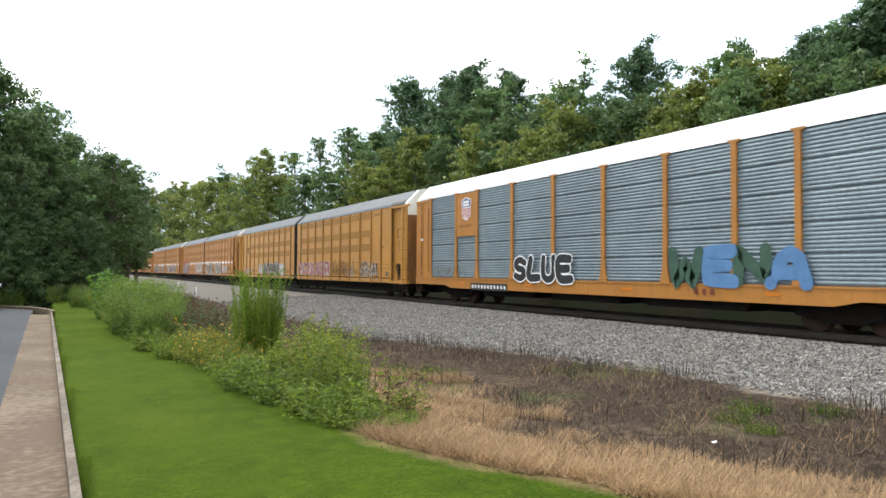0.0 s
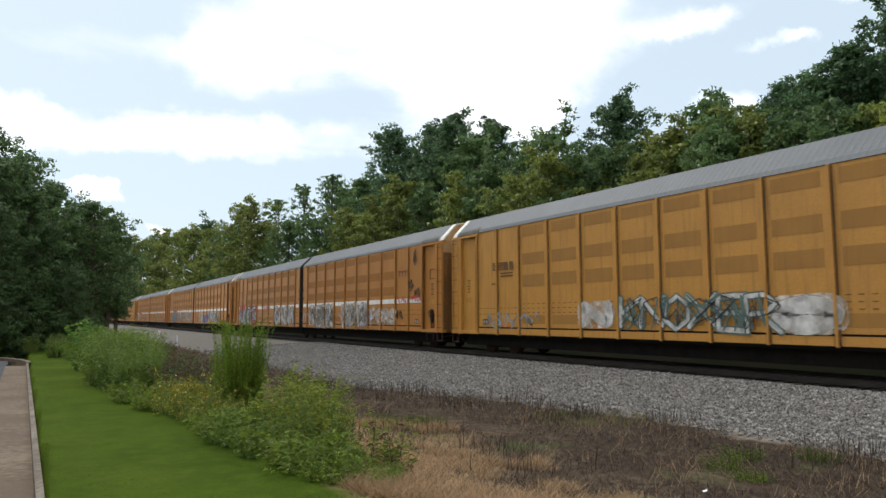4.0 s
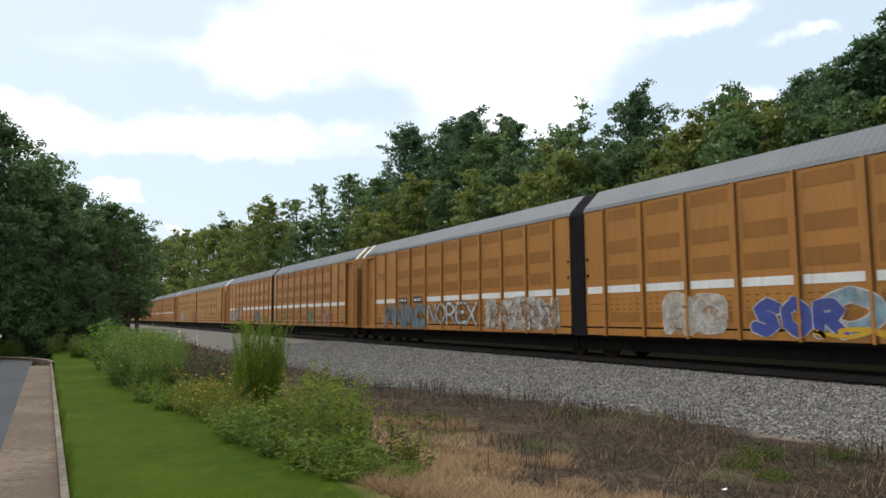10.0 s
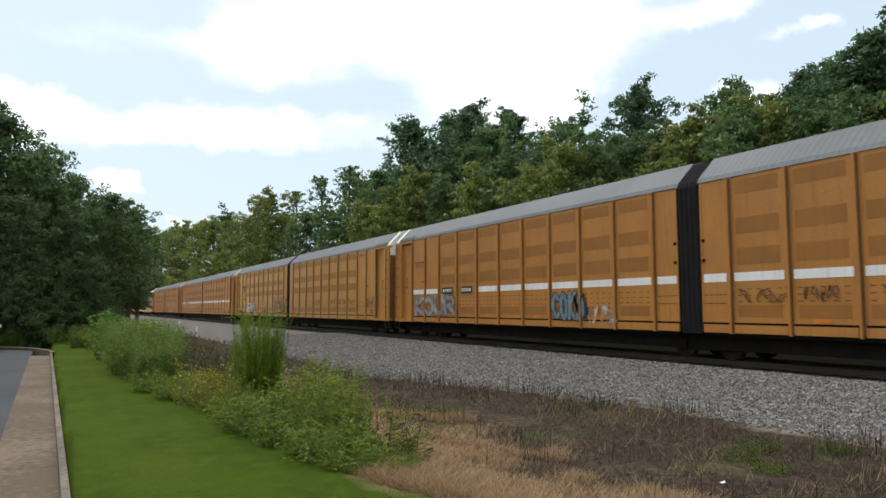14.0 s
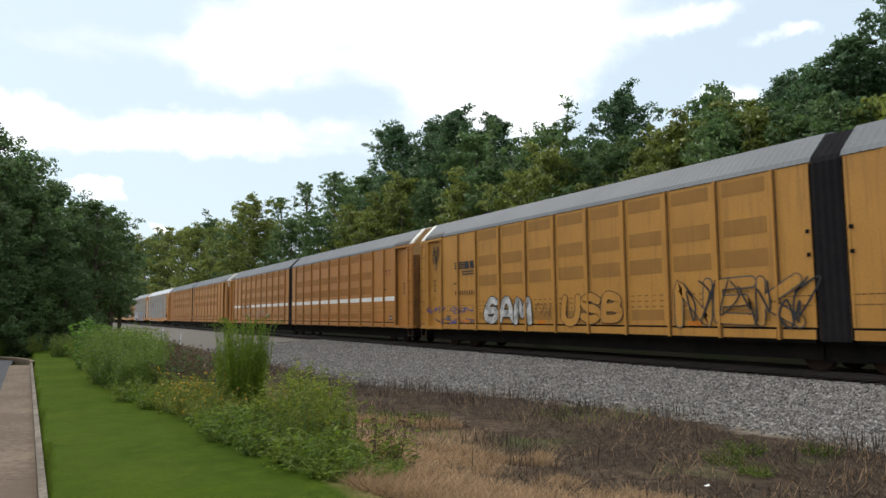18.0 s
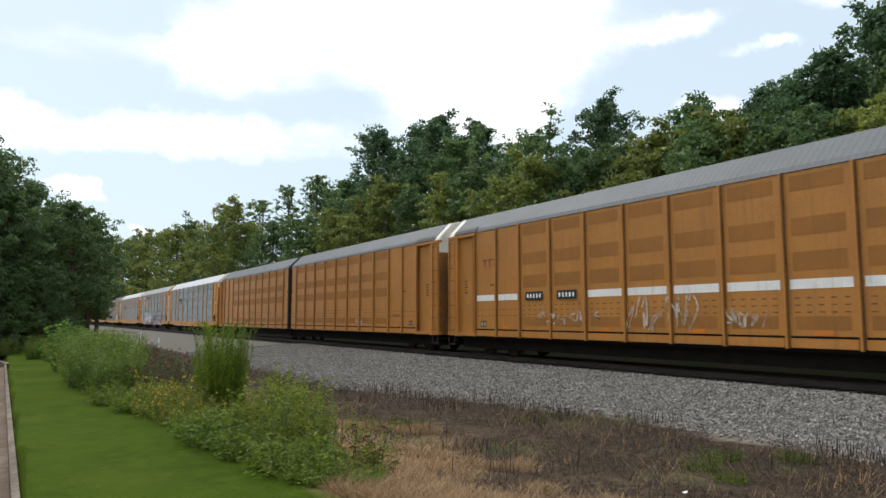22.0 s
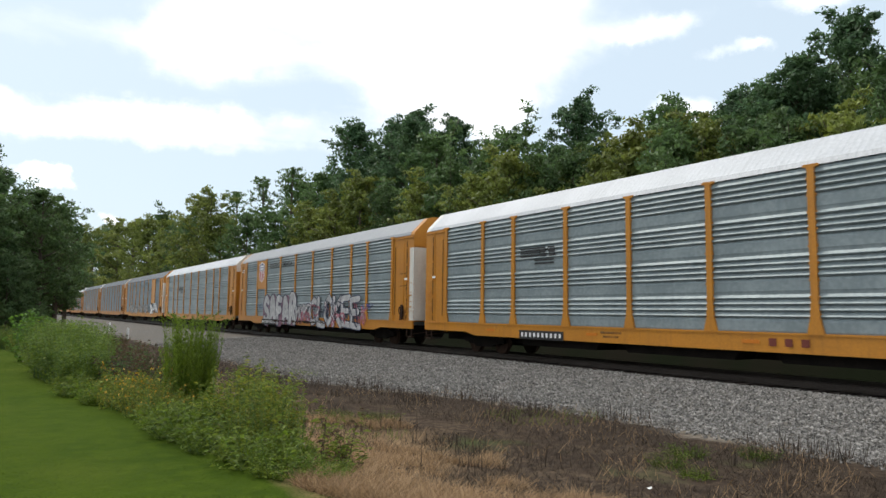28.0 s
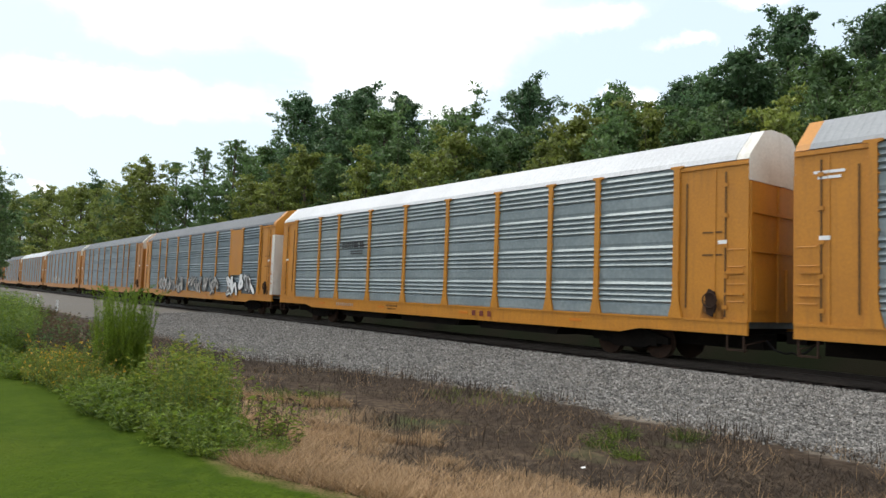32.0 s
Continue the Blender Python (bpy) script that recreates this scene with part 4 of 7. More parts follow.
def auto_unit(car, s, tone, stripe, skip=(), cap=CREAM, brake_wheel=False):
    """One half of a car; s = -1 is its front half, +1 its rear half."""
    paintwork = YELLOW if tone == "yellow" else ORANGE
    posts = POSTS
    key = (tone, s)
    if key not in CORES:
        a, c = sorted((s * JOINT, s * posts[-1]))
        CORES[key] = (core_mesh(a, c, [paintwork]), frame_mesh(*sorted((s * JOINT, s * (CORNER - 0.55)))))
    part("body", CORES[key][0], None, car, "orange steel body shell")
    part("underframe", CORES[key][1], None, car, "black underframe")
    # black sheet added to stand in for shade in the gaps between panels
    back = Build()
    a, c = sorted((s * (JOINT + 0.01), s * posts[-1]))
    back.box(-SIDE + 0.022, -SIDE + 0.030, a, c, SILL, EAVE - 0.03)
    part("backing_sheet", back, BLACK, car, "dark sheet added behind the side panels as shade in the gaps")
    edges = [JOINT] + posts
    for i, (a, c) in enumerate(zip(edges, edges[1:])):
        w = c - a
        perforated = 0 < i < 9
        part("side_panel", panel_mesh(w, perforated, stripe and i not in skip, tone), None, car, at=pose(-SIDE, s * (a + c) / 2, 0))
    for p in posts:
        part("post", POST[tone], None, car, at=pose(-SIDE, s * p, 0))
        part("post", POST[tone], None, car, at=pose(SIDE, s * p, 0, 0, 0, 180))
    # end bay: a plain recessed sheet, the corner post, the ladder and the end wall with its door
    a, c = sorted((s * posts[-1], s * (CORNER - 0.62)))
    bay = Build()
    bay.box(-SIDE + 0.10, SIDE, a, c, SILL + 0.1, EAVE - 0.03)
    bay.box(-SIDE + 0.06, -SIDE + 0.10, a + 0.3, a + 0.34, SILL + 0.1, EAVE - 0.12)
    part("end_bay", bay, paintwork, car)
    h0, h1 = sorted((s * (posts[-1] - 0.1), s * (CORNER + 0.03)))
    for z0, z1 in ((EAVE - 0.14, EAVE - 0.02), (SILL - 0.02, SILL + 0.12)):
        head = Build()
        head.box(-SIDE - 0.06, -SIDE + 0.14, h0, h1, z0, z1)
        part("bay_rail", head, paintwork, car)
    plate = Build()
    p0, p1 = sorted((s * (CORNER - 0.80), s * (CORNER - 0.54)))
    plate.box(-SIDE - 0.05, -SIDE + 0.14, p0, p1, SILL - 0.05, EAVE - 0.1)
    l0, l1 = sorted((s * (CORNER - 0.62), s * CORNER))
    plate.box(-SIDE - 0.02, -SIDE, l0, l1, SILL + 0.02, EAVE - 0.14)
    part("corner_post", plate, paintwork, car)
    ladder(car, s * (CORNER - 0.56), s * (CORNER - 0.06), SILL + 0.02, EAVE - 0.2, paintwork)
    e = Build()
    e0, e1 = sorted((s * (CORNER - 0.55), s * CORNER))
    e.box(-SIDE, SIDE, e0, e1, SILL - 0.02, EAVE - 0.62)
    part("end_door", e, END_PAINT_SHADED, car, "weathered brown-orange end door, darkened for the shade between cars")
    e = Build()
    c0, c1 = sorted((s * (CORNER - 0.40), s * (CORNER - 0.02)))
    e.prism([(x * 0.985, z) for x, z in ROOF], c0, c1)
    part("roof_rim", e, CREAM, car, "white painted end of the roof")
    e = Build()
    c0, c1 = sorted((s * (CORNER - 0.50), s * (CORNER + 0.004)))
    e.box(-SIDE, SIDE, c0, c1, EAVE - 0.62, EAVE)
    e.prism([(x * 0.95, z - 0.05) for x, z in ROOF], s * CORNER - 0.02, s * CORNER + 0.02)
    part("end_cap", e, cap, car, "weathered top of the end wall")
    for x in (-0.75, 0.0, 0.75):
        e = Build()
        c0, c1 = sorted((s * (CORNER + 0.004), s * (CORNER + 0.03)))
        e.box(x - 0.03, x + 0.03, c0, c1, EAVE - 0.60, EAVE + 0.55)
        part("cap_rib", e, cap, car)
    gate = Build()
    g0, g1 = sorted((s * CORNER, s * (CORNER + 0.03)))
    for x0, x1, z0, z1 in ((-1.15, -0.35, 1.0, 2.2), (0.35, 1.15, 1.0, 2.2), (-1.4, 1.4, 3.2, 3.27), (-1.4, 1.4, 2.35, 2.4), (-0.05, 0.05, 0.9, 5.9), (-1.3, -1.22, 3.4, 4.6)):
        gate = Build()
        gate.box(x0, x1, g0, g1, z0, z1)
        part("door_rib", gate, END_PAINT_SHADED, car)
    patch = Build()
    q0, q1 = sorted((s * (CORNER - 2.3), s * (CORNER - 0.62)))
    patch.prism([(-SIDE - 0.035, EAVE + 0.02), (-SIDE - 0.01, EAVE + 0.02), (-SIDE + 0.06, EAVE + 0.15), (-SIDE + 0.24, EAVE + 0.29), (-SIDE + 0.20, EAVE + 0.30), (-SIDE + 0.03, EAVE + 0.17)], q0, q1)
    part("roof_flap", patch, FLAP, car, "dark worn flap at the eave")
    part("roof", UNIT_ROOF, None, car, "grey ribbed sheet roof", at=pose(0, s * (JOINT + CORNER - 0.42) / 2, 0))
    brake = Build()
    w = s * (CORNER - 1.25)
    if brake_wheel:
        for i in range(12):
            a0, a1 = i * math.pi / 6, (i + 1) * math.pi / 6
            brake.rod((-SIDE - 0.05, w + 0.19 * math.cos(a0), 1.75 + 0.19 * math.sin(a0)), (-SIDE - 0.05, w + 0.19 * math.cos(a1), 1.75 + 0.19 * math.sin(a1)), 0.02, 5)
        for a in (0.3, 2.4, 4.5):
            brake.rod((-SIDE - 0.05, w, 1.75), (-SIDE - 0.05, w + 0.19 * math.cos(a), 1.75 + 0.19 * math.sin(a)), 0.018, 5)
        brake.slab([(w - 0.13, 1.62), (w - 0.09, 1.92), (w + 0.05, 1.98), (w + 0.13, 1.80), (w + 0.09, 1.36), (w - 0.05, 1.30)], -SIDE - 0.02, -SIDE + 0.1)
        brake.rod((-SIDE - 0.02, w, 1.0), (-SIDE - 0.02, w, 1.4), 0.025, 6)
        part("hand_brake", brake, RUST, car, "rusty hand-brake wheel and gearbox")
        stain = Build()
        stain.face([(-SIDE + 0.096, w - 0.22, 1.72), (-SIDE + 0.096, w - 0.30, 1.02), (-SIDE + 0.096, w + 0.26, 1.00), (-SIDE + 0.096, w + 0.20, 1.70)])
        part("rust_stain", stain, RUN_STAIN, car, "rust run down from the hand brake")
        for y0, y1, z0, z1 in ((-0.30, 0.30, 3.98, 4.02), (-0.30, 0.30, 3.50, 3.54), (-0.30, -0.26, 3.54, 3.98), (0.26, 0.30, 3.54, 3.98)):
            hatch = Build()
            hatch.box(-SIDE + 0.075, -SIDE + 0.10, w + y0, w + y1, z0, z1)
            part("hatch_edge", hatch, DARK_BROWN, car)
        foot = Build()
        foot.box(-SIDE - 0.10, -SIDE + 0.10, w - 0.45, w + 0.42, SILL - 0.08, SILL - 0.03)
        foot.rod((-SIDE - 0.08, w - 0.42, SILL - 0.05), (-SIDE - 0.08, w - 0.30, SILL - 0.40), 0.02, 5)
        foot.rod((-SIDE - 0.08, w + 0.40, SILL - 0.05), (-SIDE - 0.08, w + 0.28, SILL - 0.40), 0.02, 5)
        part("brake_step", foot, RUST, car, "rusty step below the hand brake")
    lab = Build()
    w = s * (posts[-1] - 0.65)
    lab.box(-0.004, 0, -0.20, 0.20, -0.12, 0.12, 1)
    for k in (-1, 1):
        lab.box(-0.008, -0.004, k * 0.10 - 0.06, k * 0.10 + 0.06, -0.08, 0.06, 0)
    part("data_plate", lab, [SILVER, DARK_BROWN], car, "small worn data plate", at=pose(-SIDE - 0.012, w, 1.36))
    for k, i in ((1, 1), (3, 3), (4, 5), (5, 8)):
        b = Build()
        yy = s * (posts[i] + 0.9)
        b.box(-SIDE - 0.028, -SIDE - 0.02, yy - 0.24, yy + 0.24, SILL + 0.31, SILL + 0.44)
        part("reflector", b, AMBER, car, "amber reflective strip")
    add_truck(car, s * 18.9)


def bellows(car):
    b = Build()
    for i in range(9):
        y = -JOINT + 2 * JOINT * i / 8
        k = 1.0 if i % 2 else 0.985
        prof = [(-SIDE * k, SILL - 0.05), (SIDE * k, SILL - 0.05)] + [(x * k, z - 0.05) for x, z in ROOF[::-1]]
        n = len(prof)
        b.v += [(x, y, z) for x, z in prof]
        if i:
            o = (i - 1) * n
            for j in range(n):
                m = (j + 1) % n
                b.f.append((o + j, o + m, o + n + m, o + n + j))
                b.m.append(0)
    part("bellows", b, RUBBER, car, "dark pleated rubber bellows between the two halves")
    for s in (-1, 1):
        for z in (3.6, 3.0):
            hook = Build()
            hook.box(-SIDE - 0.03, -SIDE + 0.03, s * 0.56 - 0.05, s * 0.56 + 0.05, z - 0.05, z + 0.05)
            part("hook", hook, BLACK, car)
    frame_ = Build()
    frame_.box(-1.0, 1.0, -0.7, 0.7, 0.45, SILL)
    part("articulation_joint", frame_, BLACK, car)
    add_truck(car, 0)


def auto_car(index, tone, stripe, label, skip_front=(), skip_rear=(), cap_front=CREAM, cap_rear=CREAM, brake_wheel=False):
    car = tagged(new("autorack_car"), label, "rail car", "cars of the train")
    auto_unit(car, -1, tone, stripe, skip_front, cap_front, brake_wheel)
    auto_unit(car, 1, tone, stripe, skip_rear, cap_rear)
    bellows(car)
    for s in (-1, 1):
        coupler(car, s * PITCH / 2, s)
    cars.append((car, PITCH * (index - 1) + 22.15))
    return car


# -- the single corrugated cars --
HALF = 13.87
B_PITCH = 28.9
B_REAR = 13.85          # the marks are set out from here forwards
BPOSTS = [-12.13, -9.38, -7.38, -4.45, -1.55, 1.40, 4.35, 7.00, 9.00, 11.80]   # from the rear forwards
B_SILL, B_LOW = 1.22, 0.72
corr_kept = {}


def corrugated(w, style, mat):
    """A pressed steel side sheet: horizontal ribs swept along the car."""
    key = (round(w, 2), style, mat.name)
    if key in corr_kept:
        return corr_kept[key]
    prof = []
    z0, z1 = B_SILL, EAVE - 0.04
    if style == "grouped":
        # four bands of three bold ribs with flat sheet between
        bands = 4
        for i in range(bands):
            a = z0 + (z1 - z0) * i / bands
            h = (z1 - z0) / bands
            prof += [(0.0, a), (-0.012, a + 0.05 * h), (-0.012, a + 0.28 * h), (0.0, a + 0.33 * h)]
            for k in range(4):
                b0 = a + h * (0.36 + 0.155 * k)
                prof += [(0.025, b0), (-0.050, b0 + 0.040 * h), (-0.052, b0 + 0.052 * h), (0.005, b0 + 0.125 * h)]
        prof.append((0.0, z1))
    else:
        tiers = 5
        for i in range(tiers):
            a = z0 + (z1 - z0) * i / tiers
            h = (z1 - z0) / tiers
            prof += [(0.03, a), (0.03, a + 0.035)]
            for k in range(7):
                b0 = a + 0.04 + (h - 0.05) * k / 7
                d = (h - 0.05) / 7
                prof += [(0.0, b0), (-0.018, b0 + 0.3 * d), (-0.018, b0 + 0.6 * d), (0.0, b0 + 0.95 * d)]
        prof.append((0.0, z1))
    b = Build()
    b.prism(prof + [(0.06, z1), (0.06, z0)], -w / 2, w / 2)
    corr_kept[key] = b.mesh("corrugated_panel", [mat])
    return corr_kept[key]


def flared_post(mat):
    b = Build()
    b.slab([(-0.09, EAVE - 0.06), (-0.20, EAVE - 0.03), (-0.20, EAVE + 0.03), (0.20, EAVE + 0.03), (0.20, EAVE - 0.03), (0.09, EAVE - 0.06), (0.09, 2.0), (0.12, 1.6), (0.22, B_SILL - 0.02), (-0.22, B_SILL - 0.02), (-0.12, 1.6), (-0.09, 2.0)], -0.075, 0.0)
    for z in np.arange(1.7, 5.2, 0.42):
        for y in (-0.11, 0.11):
            b.box(-0.05, -0.03, y - 0.02, y + 0.02, z - 0.03, z + 0.03)
    return b.mesh("post", [mat])


BPOST = {m.name: flared_post(m) for m in (BRIGHT, ORANGE)}
BROOFS = {m.name: ribbed_roof(-HALF + 0.35, HALF - 0.35, 0.19, 0.004).mesh("roof", [m]) for m in (ROOF_PALE, ROOF_MID, ROOF_GREY)}
END_SHAPES = {}


def bilevel_car(order, style, sheet, roof, label, paintwork=BRIGHT, cap=CREAM, board=None):
    car = tagged(new("autorack_car"), label, "rail car", "cars of the train")
    core = Build()
    core.box(-SIDE + 0.06, SIDE, -HALF + 0.25, HALF - 0.25, B_SILL - 0.2, EAVE)
    if "core" not in END_SHAPES:
        END_SHAPES["core"] = core.mesh("body", [GALV_DULL])
    part("body", END_SHAPES["core"], None, car, "grey steel body shell")
    # local y runs to the rear
    edges = [-p for p in BPOSTS]
    for i, (a, c) in enumerate(zip(edges, edges[1:])):
        part("corrugated_panel", corrugated(a - c, style, sheet), None, car, at=pose(-SIDE + 0.005, (a + c) / 2, 0))
    for p in edges:
        part("post", BPOST[paintwork.name], None, car, at=pose(-SIDE, p, 0))
        part("post", BPOST[paintwork.name], None, car, at=pose(SIDE, p, 0, 0, 0, 180))
    sill = Build()
    sill.slab([(-HALF, B_SILL), (HALF, B_SILL), (HALF, 0.86), (10.6, 0.86), (9.9, B_LOW), (-9.9, B_LOW), (-10.6, 0.86), (-HALF, 0.86)], -SIDE - 0.04, -SIDE + 0.05)
    sill.slab([(-HALF, B_SILL), (HALF, B_SILL), (HALF, 0.86), (10.6, 0.86), (9.9, B_LOW), (-9.9, B_LOW), (-10.6, 0.86), (-HALF, 0.86)], SIDE - 0.05, SIDE + 0.04)
    sill.box(-SIDE - 0.06, -SIDE - 0.03, -HALF, HALF, B_SILL - 0.05, B_SILL + 0.01)
    part("side_sill", sill, paintwork, car, "orange side sill")
    under = Build()
    under.box(-1.3, 1.3, -HALF + 0.4, HALF - 0.4, 0.86, B_SILL - 0.2)
    part("underframe", under, BLACK, car)
    under = Build()
    under.box(-0.35, 0.35, -HALF + 0.2, HALF - 0.2, 0.45, 0.855)
    part("centre_sill", under, BLACK, car)
    for y in (-5.2, 0.0, 5.2):
        under = Build()
        under.slab([(y - 2.2, 0.86), (y + 2.2, 0.86), (y + 1.9, 0.44), (y - 1.9, 0.44)], -1.25, 1.25)
        part("equipment_box", under, BLACK, car)
    for s, inner in ((1, edges[0]), (-1, edges[-1])):
        e = Build()
        a, c = sorted((inner, s * HALF))
        e.box(-SIDE - 0.01, SIDE, a, c, B_SILL - 0.02, EAVE - 0.6, 0)
        e.box(-SIDE - 0.01, SIDE, a, c, EAVE - 0.6, EAVE - 0.02, 0)
        part("end_section", e, paintwork, car, "orange end section")
        t = Build()
        a, c = sorted((s * (HALF - 0.34), s * HALF))
        t.prism([(x * 0.99, z) for x, z in ROOF], a, c)
        g0, g1 = sorted((s * HALF, s * (HALF + 0.02)))
        t.box(-SIDE, SIDE, g0, g1, EAVE - 0.55, EAVE)
        part("end_cap", t, cap, car, "pale end cap of the roof")
        d = Build()
        g0, g1 = sorted((s * HALF, s * (HALF + 0.05)))
        for x0, x1, z0, z1 in ((-0.06, 0.06, 1.2, 4.8), (-1.2, -0.4, 1.5, 2.6), (0.4, 1.2, 1.5, 2.6), (-1.45, 1.45, 3.0, 3.08), (-1.45, 1.45, 4.0, 4.08), (-1.46, -1.38, 1.2, 4.8)):
            d = Build()
            d.box(x0, x1, g0, g1, z0, z1)
            part("door_rib", d, paintwork, car)
        seam = Build()
        y = inner + s * 0.55 * (abs(s * HALF - inner))
        seam.box(-SIDE - 0.03, -SIDE - 0.01, y - 0.03, y + 0.03, B_SILL, EAVE - 0.1)
        seam.box(-SIDE - 0.05, -SIDE - 0.01, min(inner, s * HALF), max(inner, s * HALF), EAVE - 0.14, EAVE - 0.06)
        part("door_edge", seam, paintwork, car)
        if board is not None and s < 0:
            g0, g1 = sorted((s * (HALF + 0.051), s * (HALF + 0.075)))
            for x0, x1 in ((-SIDE, -0.78), (-0.74, -0.02), (0.02, 0.74), (0.78, SIDE)):
                w = Build()
                w.box(x0, x1, g0, g1, 1.25, 4.75)
                part("door_leaf", w, board, car, "pale weathered leaf of the end door")
            w = Build()
            g0, g1 = sorted((s * (HALF - 0.34), s * (HALF + 0.04)))
            w.box(-SIDE - 0.022, -SIDE - 0.012, g0, g1, 1.25, 4.75)
            part("door_guard", w, board, car, "pale guard strip on the door edge")
        if s < 0:
            w = s * (HALF - 1.0)
            g = Build()
            g.slab([(w - 0.15, 1.55), (w - 0.10, 1.95), (w + 0.06, 2.02), (w + 0.15, 1.82), (w + 0.10, 1.36), (w - 0.06, 1.28)], -SIDE - 0.09, -SIDE - 0.01)
            for i in range(10):
                a0, a1 = i * math.pi / 5, (i + 1) * math.pi / 5
                g.rod((-SIDE - 0.12, w + 0.2 * math.cos(a0), 1.72 + 0.2 * math.sin(a0)), (-SIDE - 0.12, w + 0.2 * math.cos(a1), 1.72 + 0.2 * math.sin(a1)), 0.022, 5)
            part("hand_brake", g, RUST, car, "rusty hand-brake wheel and gearbox")
            g = Build()
            g.face([(-SIDE - 0.014, w - 0.30, 1.75), (-SIDE - 0.014, w - 0.36, 1.24), (-SIDE - 0.014, w + 0.34, 1.24), (-SIDE - 0.014, w + 0.22, 1.72)])
            part("rust_stain", g, RUN_STAIN, car, "rust run down from the hand brake")
            for z0, z1 in ((2.9, 2.94), (3.5, 3.54)):
                g = Build()
                g.box(-SIDE - 0.025, -SIDE - 0.01, w - 0.28, w + 0.28, z0, z1)
                part("hatch_edge", g, DARK_BROWN, car)
        for z in (1.7, 2.15, 2.6, 3.05):
            g = Build()
            y0, y1 = sorted((s * (HALF - 0.52), s * (HALF - 0.10)))
            g.rod((-SIDE - 0.08, y0, z), (-SIDE - 0.08, y1, z), 0.014, 5)
            for y in (y0, y1):
                g.rod((-SIDE - 0.08, y, z), (-SIDE + 0.01, y, z), 0.012, 5)
            part("grab_iron", g, paintwork, car)
        g = Build()
        for y in (s * (HALF - 0.55), s * (HALF - 0.10)):
            g.box(-SIDE - 0.03, -SIDE + 0.01, y - 0.02, y + 0.02, B_SILL - 0.75, B_SILL - 0.3)
        y0, y1 = sorted((s * (HALF - 0.55), s * (HALF - 0.10)))
        g.box(-SIDE - 0.03, -SIDE + 0.16, y0, y1, B_SILL - 0.77, B_SILL - 0.73)
        part("stirrup_step", g, RUST, car)
        # the door's raised edges, hinges and latch plates
        far = s * (HALF - 0.62)
        for y, z0, z1 in ((inner + s * 0.30, 1.5, 4.9), (far, 1.3, 5.1)):
            g = Build()
            g.box(-SIDE - 0.032, -SIDE - 0.012, y - 0.02, y + 0.02, z0, z1)
            part("door_edge", g, DARK_BROWN, car)
        for z in (1.55, 2.35, 3.15, 3.95, 4.75):
            g = Build()
            g.box(-SIDE - 0.05, -SIDE - 0.012, far - 0.07, far + 0.07, z - 0.05, z + 0.05)
            part("hinge", g, paintwork, car)
        for z in (2.45, 1.9):
            g = Build()
            y0, y1 = sorted((far, s * (HALF - 0.12)))
            g.box(-SIDE - 0.06, -SIDE - 0.012, y0, y1, z - 0.03, z + 0.03)
            part("latch_bar", g, paintwork, car)
        hb = Build()
        y = s * (HALF - 0.7)
        hb.box(-SIDE - 0.04, -SIDE - 0.01, y - 0.12, y + 0.12, 3.2, 3.3)
        part("marker", hb, WHITE, car)
    part("roof", BROOFS[roof.name], None, car, "pale ribbed sheet roof" if roof is ROOF_PALE else "grey ribbed sheet roof")
    for y in (-8.2, -2.6, 3.2, 8.8):
        b = Build()
        b.box(-SIDE - 0.055, -SIDE - 0.04, y - 0.25, y + 0.25, 0.93, 1.02)
        part("reflector", b, AMBER, car, "amber reflective strip")
    for y in (-9.9, 9.9):
        add_truck(car, y)
    for s in (-1, 1):
        coupler(car, s * B_PITCH / 2, s)
    cars.append((car, -14.97 if order == 0 else 7 * PITCH + 13.97 + B_PITCH * (order - 1)))
    return car


a0 = bilevel_car(0, "tiers", GALV_DULL, ROOF_PALE, "rail car with dull grey corrugated sides, orange posts and black graffiti", ORANGE)
a1 = auto_car(1, "yellow", False, "yellow-orange two-unit rail car with faded brown graffiti", brake_wheel=True)
a2 = auto_car(2, "orange", True, "orange two-unit rail car with a white stripe and silver graffiti", (), (7, 8), cap_front=TAN_CAP, brake_wheel=True)
a3 = auto_car(3, "orange", True, "orange two-unit rail car with a white stripe and blue graffiti", (), (7, 8), cap_front=TAN_CAP, brake_wheel=True)
a4 = auto_car(4, "orange", True, "orange two-unit rail car with a white stripe and small tags", (), (7, 8), cap_front=TAN_CAP)
a5 = auto_car(5, "yellow", False, "yellow-orange two-unit rail car with large silver graffiti")
a6 = auto_car(6, "orange", True, "orange two-unit rail car with a clean white stripe", (), (7, 8), cap_front=TAN_CAP)
a7 = auto_car(7, "orange", False, "plain orange two-unit rail car without a stripe")
b1 = bilevel_car(1, "grouped", GALV, ROOF_PALE, "rail car with bright galvanised corrugated sides and orange posts")
b2 = bilevel_car(2, "grouped", GALV, ROOF_MID, "rail car with corrugated sides, a shield emblem and large white graffiti", cap=BRIGHT, board=CREAM)
b3 = bilevel_car(3, "grouped", GALV, ROOF_PALE, "rail car with bright galvanised corrugated sides and a white roof")
b4 = bilevel_car(4, "grouped", GALV_DULL, ROOF_GREY, "rail car with grey corrugated sides and white graffiti", cap=BRIGHT, board=CREAM)
bilevel_car(5, "grouped", GALV_DULL, ROOF_GREY, "rail car with dull grey corrugated sides", ORANGE)
b6 = bilevel_car(6, "tiers", GALV_DULL, ROOF_GREY, "rail car with dull grey corrugated sides", ORANGE)
bilevel_car(7, "tiers", GALV_DULL, ROOF_PALE, "rail car with dull grey corrugated sides and a pale roof", ORANGE)
bilevel_car(8, "tiers", GALV_DULL, ROOF_GREY, "rail car with dull grey corrugated sides", ORANGE)
